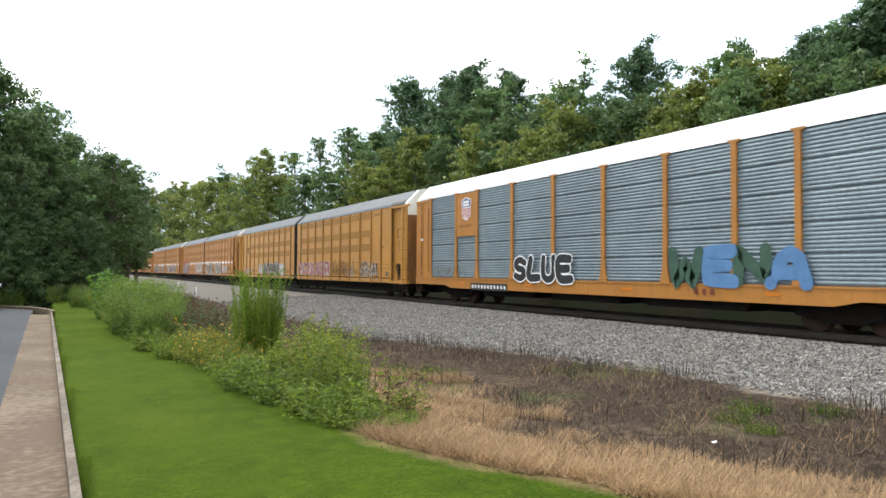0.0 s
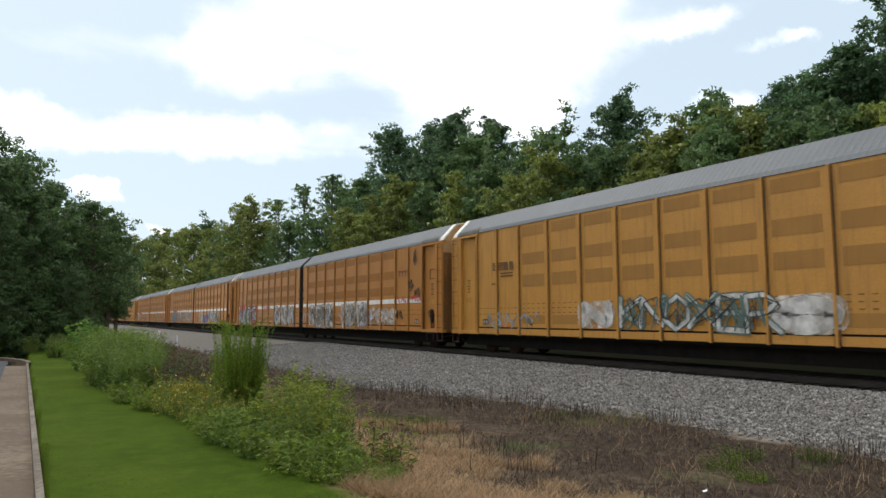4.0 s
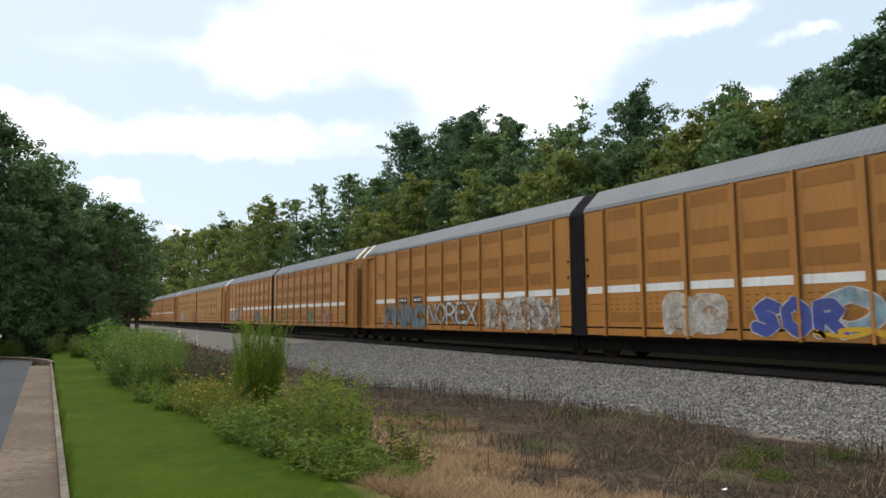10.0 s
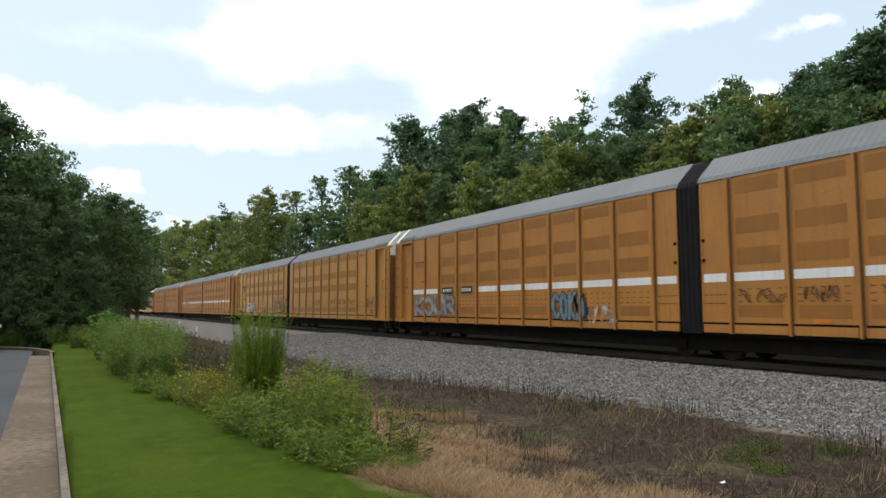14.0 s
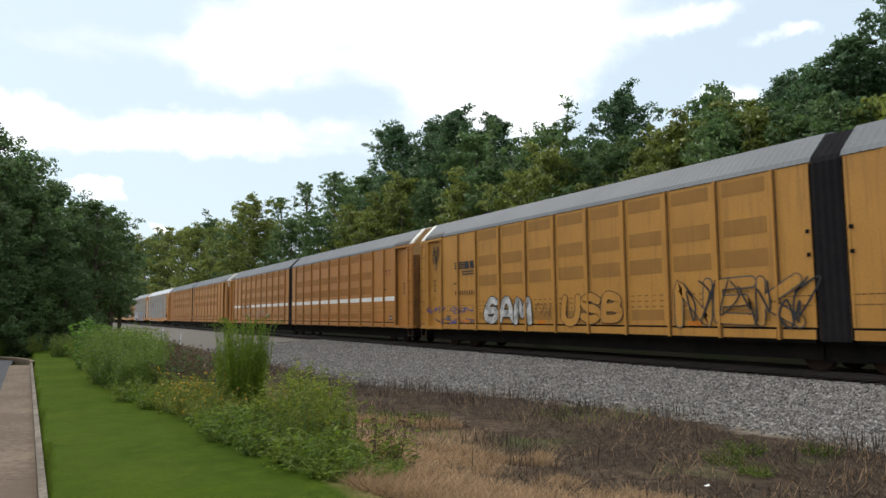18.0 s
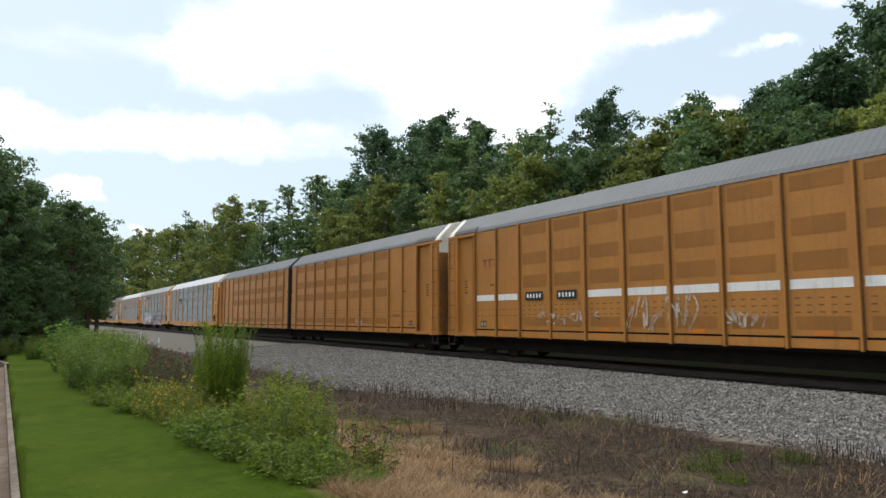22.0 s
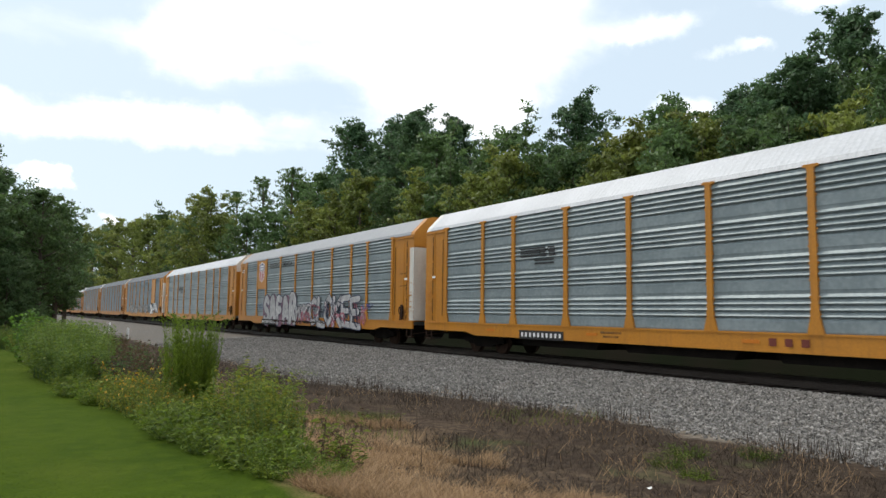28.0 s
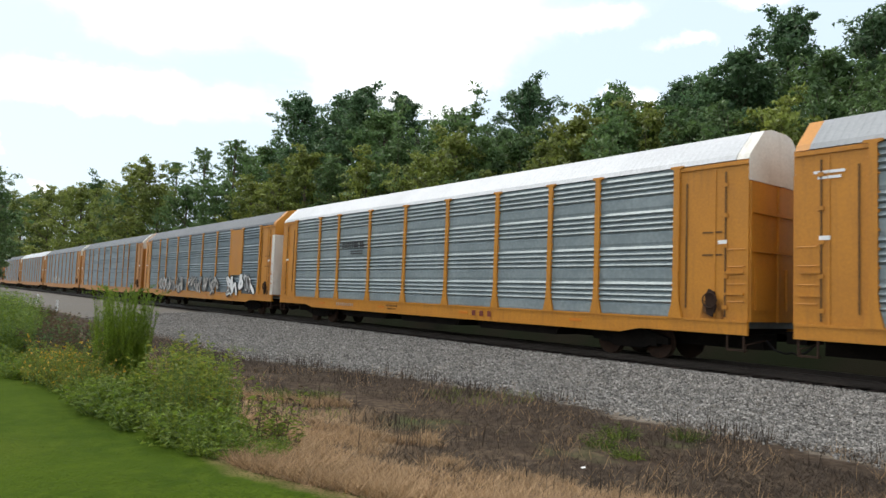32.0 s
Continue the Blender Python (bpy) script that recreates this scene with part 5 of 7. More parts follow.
bilevel_car(9, "grouped", GALV_DULL, ROOF_GREY, "rail car with dull grey corrugated sides", ORANGE)

# ---- markings and graffiti, car by car (y runs to the rear of each car) ----
def maker_mark(car, y, z=3.95):
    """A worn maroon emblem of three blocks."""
    for k, w in ((-0.34, 0.30), (0.02, 0.30), (0.38, 0.30)):
        b = Build()
        b.face([(0, -w / 2, 0.10), (0, -w / 2, 0.16), (0, w / 2, 0.16), (0, w / 2, 0.10)])
        b.face([(0, -0.04, -0.17), (0, -0.04, 0.10), (0, 0.04, 0.10), (0, 0.04, -0.17)])
        part("emblem", b, MAROON, car, "worn maroon emblem", at=pose(-SIDE - 0.018, y + k, z))


def small_print(car, y, z, rows=3, w=0.5, mat=BROWNINK, x=-SIDE - 0.018):
    for i in range(rows):
        b = Build()
        h = 0.035
        ww = w * (1 - 0.25 * (i % 2))
        b.face([(0, -ww / 2, -h), (0, -ww / 2, h), (0, ww / 2, h), (0, ww / 2, -h)])
        part("stencil_line", b, mat, car, at=pose(x, y, z - i * 0.13))


def rail_logo(car, y, z, x, mat, w=1.7):
    """A slanting striped emblem with two lines below it."""
    for i in range(4):
        b = Build()
        q = 0.18 - i * 0.09
        b.face([(0, -0.05 * w - i * 0.02, q - 0.03), (0, -0.05 * w, q + 0.03), (0, 0.5 * w, q + 0.03), (0, 0.5 * w - 0.08, q - 0.03)])
        part("emblem_bar", b, mat, car, at=pose(x, y, z))
    b = Build()
    for c in (-0.13, -0.36):
        b.face([(0, (c - 0.10) * w, -0.14), (0, (c - 0.07) * w, 0.21), (0, (c + 0.10) * w, 0.21), (0, (c + 0.07) * w, -0.14)])
    part("emblem", b, mat, car, "black slanted emblem", at=pose(x, y, z))
    for i in (0, 1):
        b = Build()
        b.face([(0, -0.42 * w, -0.03), (0, -0.42 * w, 0.03), (0, 0.1 * w, 0.03), (0, 0.1 * w, -0.03)])
        part("emblem_line", b, mat, car, at=pose(x, y, z - 0.27 - i * 0.12))


def emblem_board(car, near, far, mat, size=0.80):
    """The painted board with the shield, between two posts; distances from the rear coupling."""
    b = Build()
    b.box(-SIDE - 0.06, -SIDE - 0.03, B_REAR - far + 0.08, B_REAR - near - 0.08, 3.25, EAVE - 0.05)
    part("emblem_board", b, mat, car, "orange board with an emblem")
    shield(car, B_REAR - (near + far) / 2, 4.58 - 0.3 * (size - 0.8), size, -SIDE - 0.07)


# grey corrugated car at the start
emblem_board(a0, 4.5, 6.5, ORANGE)
paint(a0, "slogan", lettering("BUILDING AMERICA", 1.25, 0.13, 0.005), BROWNINK, 8.4, 3.75, 0.066, "faded painted slogan")
piece(a0, "SLUE", 2.28, 1.70, 3.95, 1.15, INK, WHITE, 0.15, 0.05, x=-SIDE - 0.08, seed=4)
for ch, y, fill, rim in (("W", -5.2, LEAFPAINT, LEAFPAINT), ("E", -6.45, SKYPAINT, SKYPAINT), ("N", -7.6, LEAFPAINT, LEAFPAINT), ("A", -8.75, SKYPAINT, SKYPAINT)):
    piece(a0, ch, y, 1.74, 1.28, 1.25, fill, rim, 0.17, 0.03, soft=False, x=-SIDE - 0.08, seed=int(-y * 10))
bars(a0, 6.35, 0.84, 3.0, 0.17, WHITE, 11, INK, x=-SIDE - 0.05)
scrawl(a0, 9.9, 1.6, 3.2, 0.55, BROWNINK, 5, x=-SIDE - 0.06, strokes=9, thick=0.014)
bars(a0, -5.9, 0.98, 0.9, 0.2, MAROON, 3, None, x=-SIDE - 0.05)

# yellow-orange car with faded tags
piece(a1, "GRAM", -16.3, 1.62, 2.9, 1.0, BROWNINK, CHALK, 0.09, 0.03, seed=11)
scrawl(a1, -16.5, 1.65, 2.4, 0.95, CHALK, 111, x=-SIDE - 0.06, strokes=6, thick=0.02)
scrawl(a1, -11.5, 1.68, 4.4, 1.35, BROWNINK, 12, strokes=12, thick=0.028)
scrawl(a1, -11.2, 1.66, 3.6, 1.2, DARK_BROWN, 112, strokes=7, thick=0.018)
scrawl(a1, -13.0, 1.6, 1.6, 0.9, CHALK, 114, strokes=4, thick=0.022)
piece(a1, "ROGRER", -5.0, 1.70, 8.0, 1.0, PINK, WASH, 0.10, 0.03, seed=13, back=WASH)
scrawl(a1, -7.0, 1.55, 4.0, 0.7, PINK, 113, strokes=8, thick=0.02)
piece(a1, "KNOXER", 7.9, 1.70, 5.9, 1.15, CHALK, TEALDARK, 0.07, 0.05, seed=14, soft=False, back=None, lap=1.3)
scrawl(a1, 7.9, 1.7, 5.8, 1.1, TEALDARK, 141, x=-SIDE - 0.06, strokes=10, thick=0.04)
scrawl(a1, 7.6, 1.7, 5.4, 1.0, INK, 142, x=-SIDE - 0.066, strokes=8, thick=0.018)
piece(a1, "O", 4.15, 1.66, 1.9, 1.0, CHALK, WASH, 0.26, 0.03, seed=15, back=WASH)
piece(a1, "N", 12.05, 1.66, 1.7, 1.0, CHALK, WASH, 0.2, 0.03, seed=16, back=WASH)
scrawl(a1, 17.2, 1.5, 3.6, 0.85, CYAN, 17, strokes=8, thick=0.03)
bars(a1, -17.6, 5.05, 0.95, 0.17, DARK_BROWN, 7)
rail_logo(a1, 17.8, 3.7, -SIDE - 0.02, DARK_BROWN, 1.7)

# striped car with block letters
piece(a2, "REFK", -4.5, 1.70, 4.9, 1.55, CHALK, GREYINK, 0.13, 0.025, seed=21, soft=False, back=WASH, lap=1.2)
scrawl(a2, -4.4, 1.68, 4.6, 1.35, SMOKE, 121, x=-SIDE - 0.06, strokes=9, thick=0.05)
scrawl(a2, -4.6, 1.70, 4.6, 1.4, GREYINK, 122, x=-SIDE - 0.064, strokes=8, thick=0.02)
piece(a2, "NMS", -10.7, 1.72, 4.2, 1.50, CHALK, GREYINK, 0.13, 0.025, seed=22, soft=False, back=WASH, lap=1.2)
scrawl(a2, -10.8, 1.70, 4.2, 1.35, SMOKE, 123, x=-SIDE - 0.06, strokes=8, thick=0.05)
scrawl(a2, -10.2, 1.68, 4.4, 1.3, WASH, 124, x=-SIDE - 0.064, strokes=7, thick=0.04)
scrawl(a2, -12.9, 1.5, 0.6, 0.8, BLUE, 125, strokes=3, thick=0.03)
piece(a2, "PORS", -15.0, 1.60, 3.6, 1.0, WASH, CHALK, 0.10, 0.025, seed=23, soft=False)
scrawl(a2, -14.9, 1.66, 3.4, 1.0, CHALK, 23, strokes=9, thick=0.022)
scrawl(a2, -1.2, 1.6, 1.2, 0.8, CHALK, 26, strokes=3, thick=0.04)
for y, w in ((-17.5, 1.2), (-19.05, 1.3)):
    scrawl(a2, y, 2.54, w, 0.36, REDINK, 24 + int(-y), strokes=5, thick=0.022)
for y, z, w, h in ((-19.07, 4.78, 0.26, 0.9), (-18.6, 3.3, 0.5, 0.5), (-19.25, 2.9, 0.6, 0.45), (-17.3, 1.7, 0.7, 0.5)):
    scrawl(a2, y, z, w, h, SOOT, 27 + int(z * 9), strokes=3, thick=0.075)
piece(a2, "GASM", 4.42, 1.76, 5.3, 1.55, CHALK, GREYINK, 0.17, 0.05, seed=29, lap=1.05)
wash = Build()
wash.face([(0, -2.55, -0.62), (0, -2.6, 0.66), (0, 2.5, 0.72), (0, 2.6, -0.6)])
part("faded_wash", wash, WASH, a2, "worn white paint wash", at=pose(-SIDE - 0.02, 4.4, 1.72))
for y, z, r in ((18.9, 2.42, 0.42), (17.6, 2.40, 0.50), (15.2, 2.45, 0.48), (13.2, 2.20, 0.60), (13.3, 1.2, 0.55), (14.0, 1.35, 0.8), (17.9, 1.8, 0.55)):
    b = Build()
    b.face([(0, r * math.cos(a), r * 0.9 * math.sin(a)) for a in np.linspace(0, 2 * math.pi, 15)[:-1]])
    part("paint_cloud", b, REDINK, a2, at=pose(-SIDE - 0.032 - 0.0007 * z, y, z))
piece(a2, "MULET", 17.0, 1.66, 5.4, 1.45, SILVER, INK, 0.17, 0.05, soft=False, seed=30, wide=(1.25, 1, 0.9, 1.2, 1.1))
piece(a2, "HD", 13.6, 1.70, 1.5, 0.85, SILVER, INK, 0.12, 0.05, soft=False, seed=31)
scrawl(a2, 17.0, 1.62, 5.0, 1.2, INK, 32, x=-SIDE - 0.06, strokes=7, thick=0.014)
scrawl(a2, 9.6, 2.44, 2.6, 0.5, REDINK, 25, strokes=7, thick=0.026)
scrawl(a2, 12.2, 0.98, 1.0, 0.2, PETAL, 33, strokes=3, thick=0.05)
maker_mark(a2, 18.85)
maker_mark(a2, -17.55)
for y in (13.8, 15.7):
    bars(a2, y, 2.46, 0.95, 0.17, WHITE, 5, INK)

# striped car with blue letters
piece(a3, "SOR", -8.95, 1.42, 2.7, 1.1, BLUEPAINT, CHALK, 0.15, 0.03, seed=36, soft=False)
piece(a3, "RC", -5.5, 1.60, 2.4, 1.25, WASH, CHALK, 0.17, 0.03, seed=37, back=WASH)
piece(a3, "O", -10.4, 1.6, 1.7, 1.3, CYAN, CHALK, 0.2, 0.04, seed=38)
piece(a3, "KRSLX", -13.6, 1.62, 4.4, 1.25, CYAN, CHALK, 0.12, 0.035, seed=39, soft=False, back=WASH)
scrawl(a3, -13.4, 1.62, 4.2, 1.1, DARK_BROWN, 35, strokes=8, thick=0.016, x=-SIDE - 0.062)
scrawl(a3, -12.0, 1.05, 5.0, 0.3, PETAL, 34, strokes=7, thick=0.05)
piece(a3, "MNAC", 15.57, 1.56, 5.4, 1.35, STEELPAINT, STEELDARK, 0.20, 0.03, seed=40, soft=False, lap=1.2)
scrawl(a3, 15.5, 1.58, 5.2, 1.2, DARK_BROWN, 41, strokes=8, thick=0.02, x=-SIDE - 0.062)
piece(a3, "NOREX", 10.0, 1.70, 5.2, 1.15, CHALK, GREYINK, 0.085, 0.04, seed=42)
scrawl(a3, 10.0, 1.70, 5.0, 1.1, GREYINK, 43, strokes=7, thick=0.016, x=-SIDE - 0.062)
for y, w in ((1.35, 0.5), (2.4, 1.5), (4.3, 1.6), (6.2, 1.2)):
    wash = Build()
    wash.face([(0, -w / 2, -0.72), (0, -w / 2 + 0.1, 0.62), (0, w / 2, 0.70), (0, w / 2 - 0.08, -0.66)])
    part("faded_wash", wash, WASH, a3, "worn white paint wash", at=pose(-SIDE - 0.02, y, 1.62))
piece(a3, "PAERN", 4.0, 1.66, 5.2, 1.35, WASH, CHALK, 0.12, 0.035, seed=44, soft=False)
scrawl(a3, 3.8, 1.66, 5.0, 1.1, DARK_BROWN, 45, strokes=7, thick=0.02, x=-SIDE - 0.062)
maker_mark(a3, 18.92)
maker_mark(a3, -18.9)
for y in (13.8, 15.7):
    bars(a3, y, 2.46, 0.95, 0.17, WHITE, 5, INK)

# striped car with small tags
for k, (y, w) in enumerate(((-2.56, 1.55), (-4.3, 0.9), (-6.32, 1.15), (-8.36, 1.5))):
    scrawl(a4, y, 1.94, w, 0.42, DARK_BROWN, 41 + k, strokes=6, thick=0.018)
piece(a4, "MUZ", -12.04, 1.58, 1.75, 0.9, PALEGREEN, INK, 0.09, 0.035, seed=51)
scrawl(a4, -12.0, 1.58, 1.6, 0.8, TEALDARK, 52, strokes=4, thick=0.02, x=-SIDE - 0.062)
piece(a4, "SK", -15.85, 1.56, 1.9, 0.95, PALEPINK, ROSE, 0.12, 0.03, seed=53, back=PALEPINK)
scrawl(a4, -17.0, 1.5, 0.9, 0.4, VIOLET, 54, strokes=4, thick=0.014)
piece(a4, "COKA", 6.0, 1.62, 2.0, 1.1, STEELPAINT, INK, 0.09, 0.04, seed=55)
scrawl(a4, 5.2, 1.6, 0.7, 1.0, INK, 56, strokes=3, thick=0.06)
scrawl(a4, 4.0, 1.3, 1.6, 0.8, WASH, 57, strokes=5, thick=0.06)
piece(a4, "KOUR", 17.2, 1.70, 4.6, 1.1, SILVER, GREYINK, 0.13, 0.03, seed=58)
maker_mark(a4, -18.88)
maker_mark(a4, 18.9)
for y in (13.8, 15.7):
    bars(a4, y, 2.46, 0.95, 0.17, WHITE, 5, INK)

# car with large silver letters
piece(a5, "6AM", 14.2, 1.70, 3.5, 1.20, CHALK, INK, 0.15, 0.04, seed=61)
rail_logo(a5, 17.67, 3.8, -SIDE - 0.02, INK, 1.9)
bars(a5, 17.6, 2.55, 1.9, 0.22, DARK_BROWN, 9)
scrawl(a5, 20.5, 4.4, 0.9, 1.4, INK, 51, strokes=6, thick=0.018, x=-SIDE + 0.08)
piece(a5, "USB", 8.9, 1.68, 3.3, 1.15, YELLOW, INK, 0.15, 0.028, seed=62)
scrawl(a5, 11.6, 1.7, 1.2, 0.6, DARK_BROWN, 63, strokes=4, thick=0.016)
piece(a5, "NEK", 2.9, 1.8, 4.2, 1.45, YELLOW, GREYINK, 0.13, 0.045, seed=64, soft=False)
scrawl(a5, 2.4, 1.82, 4.2, 1.4, INK, 52, strokes=7, thick=0.03, x=-SIDE - 0.062)
for y in (18.0, 20.4):
    scrawl(a5, y, 1.75, 2.0, 0.35, VIOLET, 54 + int(y), strokes=4, thick=0.03)
scrawl(a5, 18.6, 1.2, 3.6, 0.3, VIOLET, 56, strokes=6, thick=0.03)
scrawl(a5, -19.1, 2.0, 1.6, 0.8, DARK_BROWN, 55, strokes=7, thick=0.018)
for k, (y, w) in enumerate(((-8.27, 1.5), (-11.94, 1.15), (-13.94, 1.5), (-15.8, 1.35))):
    scrawl(a5, y, 2.02, w, 0.48, BROWNINK, 65 + k, strokes=6, thick=0.02)
bars(a5, -17.6, 5.05, 1.1, 0.18, DARK_BROWN, 7)

# clean striped car and plain car
maker_mark(a6, -18.7)
maker_mark(a6, 18.7)
for y in (13.8, 15.7):
    bars(a6, y, 2.46, 0.95, 0.17, WHITE, 5, INK)
scrawl(a6, 9.5, 1.75, 2.9, 1.2, WASH, 61, strokes=8, thick=0.03)
scrawl(a6, 6.4, 1.6, 1.3, 0.6, WASH, 62, strokes=5, thick=0.03)
scrawl(a6, 13.8, 1.6, 3.4, 0.5, WASH, 63, strokes=7, thick=0.03)
scrawl(a7, -12.9, 1.42, 1.2, 0.5, WASH, 64, strokes=4, thick=0.025)
bars(a7, 18.0, 2.35, 1.6, 0.14, REDINK, 7)
bars(a7, -17.6, 1.75, 0.8, 0.16, MAROON, 3)
for car in (a1, a2, a3, a4, a5, a6, a7):
    for s in (-1, 1):
        small_print(car, s * 20.75, 3.25, 5, 0.26, BROWNINK, -SIDE + 0.09)
        small_print(car, s * 18.5, 3.0, 1, 0.35)
        b = Build()
        b.box(-0.004, 0, -0.26, 0.26, -0.12, 0.12)
        part("warning_label", b, LABEL, car, "small faded yellow label", at=pose(-SIDE + 0.095, s * 20.75, 2.35))

# corrugated cars
rail_logo(b1, 5.94, 3.88, -SIDE - 0.045, INK, 2.1)
rail_logo(b3, 5.92, 3.80, -SIDE - 0.045, INK, 2.2)
bars(b1, 5.77, 0.86, 2.3, 0.17, WHITE, 10, INK, x=-SIDE - 0.05)
bars(b3, B_REAR - 7.4, 0.98, 1.7, 0.15, SILVER, 9, None, x=-SIDE - 0.05)
for car in (b1, b3):
    bars(car, B_REAR - 17.5, 0.98, 1.3, 0.22, MAROON, 3, None, x=-SIDE - 0.05)
    small_print(car, B_REAR - 11.5, 1.05, 2, 0.9, BROWNINK, -SIDE - 0.05)
emblem_board(b2, 4.5, 6.5, BRIGHT, 1.05)
for word, y, mat in (("BUILDING", 5.6, GREYINK), ("AMERICA", 3.15, INK)):
    paint(b2, "slogan", lettering(word, 1.95, 0.30, 0.01), mat, y, 4.86, 0.062, "black painted slogan")
piece(b2, "SAFAR", 4.35, 1.72, 6.5, 2.15, CHALKSOLID, BLUEINK, 0.26, 0.075, x=-SIDE - 0.085, seed=70, back=PINKSOLID, lap=1.10)
piece(b2, "HOPE", -0.02, 1.58, 2.4, 1.1, CHALKSOLID, BLUEINK, 0.09, 0.04, x=-SIDE - 0.085, seed=71, soft=False)
scrawl(b2, -0.1, 1.3, 2.2, 0.9, PINK, 77, strokes=5, thick=0.07, x=-SIDE - 0.080)
scrawl(b2, -4.8, 1.5, 6.6, 1.5, PINK, 78, strokes=4, thick=0.05, x=-SIDE - 0.080)
piece(b2, "CLOKEE", -4.75, 1.62, 7.1, 1.95, CHALKSOLID, BLUEINK, 0.17, 0.06, x=-SIDE - 0.085, seed=72, soft=False, lap=1.32)
scrawl(b2, -4.75, 1.62, 6.8, 1.6, BLUEINK, 79, x=-SIDE - 0.106, strokes=8, thick=0.03)
scrawl(b2, -8.5, 1.4, 1.2, 1.1, PINK, 73, strokes=3, thick=0.06, x=-SIDE - 0.082)
scrawl(b2, -9.2, 1.9, 1.4, 0.4, VIOLET, 74, strokes=4, thick=0.03, x=-SIDE - 0.082)
scrawl(b2, 1.0, 0.95, 10.0, 0.14, RUST, 75, strokes=12, thick=0.03, x=-SIDE - 0.115)
scrawl(b2, B_REAR - 5.6, 1.9, 1.3, 0.6, BLUE, 71, strokes=5, thick=0.015, x=-SIDE - 0.04)
bars(b2, 6.4, 0.86, 2.8, 0.2, WHITE, 10, INK, x=-SIDE - 0.105)
small_print(b2, HALF - 0.8, 4.8, 2, 0.7, WHITE, -SIDE - 0.03)
scrawl(b4, 5.5, 1.7, 6.5, 1.2, CHALK, 81, strokes=9, thick=0.10, edge=INK, x=-SIDE - 0.085)
scrawl(b4, -2.0, 1.7, 6.5, 1.2, CHALK, 82, strokes=9, thick=0.10, edge=INK, x=-SIDE - 0.085)
scrawl(b4, -9.0, 1.8, 4.4, 1.4, WHITE, 83, strokes=5, thick=0.14, edge=INK, x=-SIDE - 0.085)
b = Build()
b.box(-SIDE - 0.06, -SIDE - 0.03, B_REAR - 22.8, B_REAR - 20.9, 2.4, EAVE - 0.05)
part("side_board", b, BRIGHT, b4, "orange painted board")
scrawl(b6, 2.0, 1.7, 6.0, 1.0, CHALK, 84, strokes=9, thick=0.08, x=-SIDE - 0.085)

# ---- woods ----
def tree_meshes(seed, tall, wide, base, limbs, leaves, size, top=0.6):
    """A tapered trunk with rising limbs, and leaf sprays strung along every limb. Returns the trunk's Build and the crown's points and faces."""
    rng = np.random.RandomState(seed)
    b = Build()
    n = 7
    pts = [Vector((0, 0, -0.4))]
    for i in range(1, n + 1):
        pts.append(pts[-1] + Vector((rng.normal(0, 0.02 * tall / n), rng.normal(0, 0.02 * tall / n), (tall * 0.94 + 0.4) / n)))
    r0 = tall * 0.017 + 0.05
    for i in range(n):
        b.rod(pts[i], pts[i + 1], r0 * (1 - i / n * 0.85), 7, r0 * (1 - (i + 1) / n * 0.85))
    sprays = []
    for q in range(16):                     # the leading shoots
        d = rng.normal(0, 1, 3) * np.array([0.06 * wide, 0.06 * wide, 0.016 * tall])
        sprays.append((np.array(pts[-1]) + d + np.array([0, 0, tall * (0.025 - 0.35 * abs(d[0]) / wide)]), wide * (0.035 + 0.04 * rng.rand())))
    lumps = rng.rand(8) * 0.5 + 0.70        # some sides and levels reach out further than others
    for i in range(limbs):
        f = (i + 0.5) / limbs
        h = base + (0.985 - base) * f
        full = min(1.0, 0.5 + 2.0 * f) * max(0.0, 1 - f) ** top * 1.15 + 0.09
        a = i * 2.399 + rng.normal(0, 0.5)
        r = wide * 0.72 * full * (0.62 + 0.48 * rng.rand()) * lumps[int(a * 1.3 + f * 5) % 8]
        slope = math.tan(radians(12 + 38 * f + rng.normal(0, 7)))
        at = h * n * 0.99
        k = min(n - 1, int(at))
        root = np.array(pts[k]) + (np.array(pts[k + 1]) - np.array(pts[k])) * (at - k) - np.array([0, 0, min(h * tall * 0.5, r * slope * 0.55 * (1 - f))])
        tip = root + np.array([r * math.cos(a), r * math.sin(a), r * slope])
        b.rod(Vector(root), Vector(tip), r0 * 0.28 * (1.1 - f), 4, 0.015)
        for q in range(5 + int(10 * r / wide)):
            t = 1.05 - 0.8 * rng.rand() ** 1.3
            p = root + (tip - root) * t + rng.normal(0, 0.10 * r + 0.08, 3) * np.array([1, 1, 0.6])
            sprays.append((p, wide * (0.045 + 0.075 * rng.rand()) * (1.25 - 0.45 * t)))
    per = leaves // len(sprays)
    verts = []
    for c, rad in sprays:
        d = rng.normal(size=(per, 3))
        d /= np.linalg.norm(d, axis=1)[:, None]
        pos = c + d * rad * (0.25 + 0.95 * rng.rand(per, 1) ** 0.8) * np.array([1.15, 1.15, 0.62])
        nrm = d * 0.5 + np.array([0, 0, 0.45]) + rng.normal(0, 0.7, (per, 3))
        nrm /= np.linalg.norm(nrm, axis=1)[:, None]
        t = np.cross(nrm, rng.normal(size=(per, 3)))
        t /= np.linalg.norm(t, axis=1)[:, None] + 1e-9
        w = np.cross(nrm, t)
        s = size * (0.55 + 0.9 * rng.rand(per, 1))
        verts.append(np.stack([pos - t * s, pos + w * s * 0.75, pos + t * s * 0.9 - w * s * 0.35], axis=1))
    v = np.concatenate(verts).reshape(-1, 3)
    f = np.arange(len(v)).reshape(-1, 3)
    return b, v, f


def tree_kind(name, label, leaf_mat, seed, tall, wide, base, clumps, leaves, size, top=0.6):
    b, v, f = tree_meshes(seed, tall, wide, base, clumps, leaves, size, top)
    return (name, label, b.mesh("trunk", [BARK]), quick("crown", v, f, [leaf_mat]), tall)


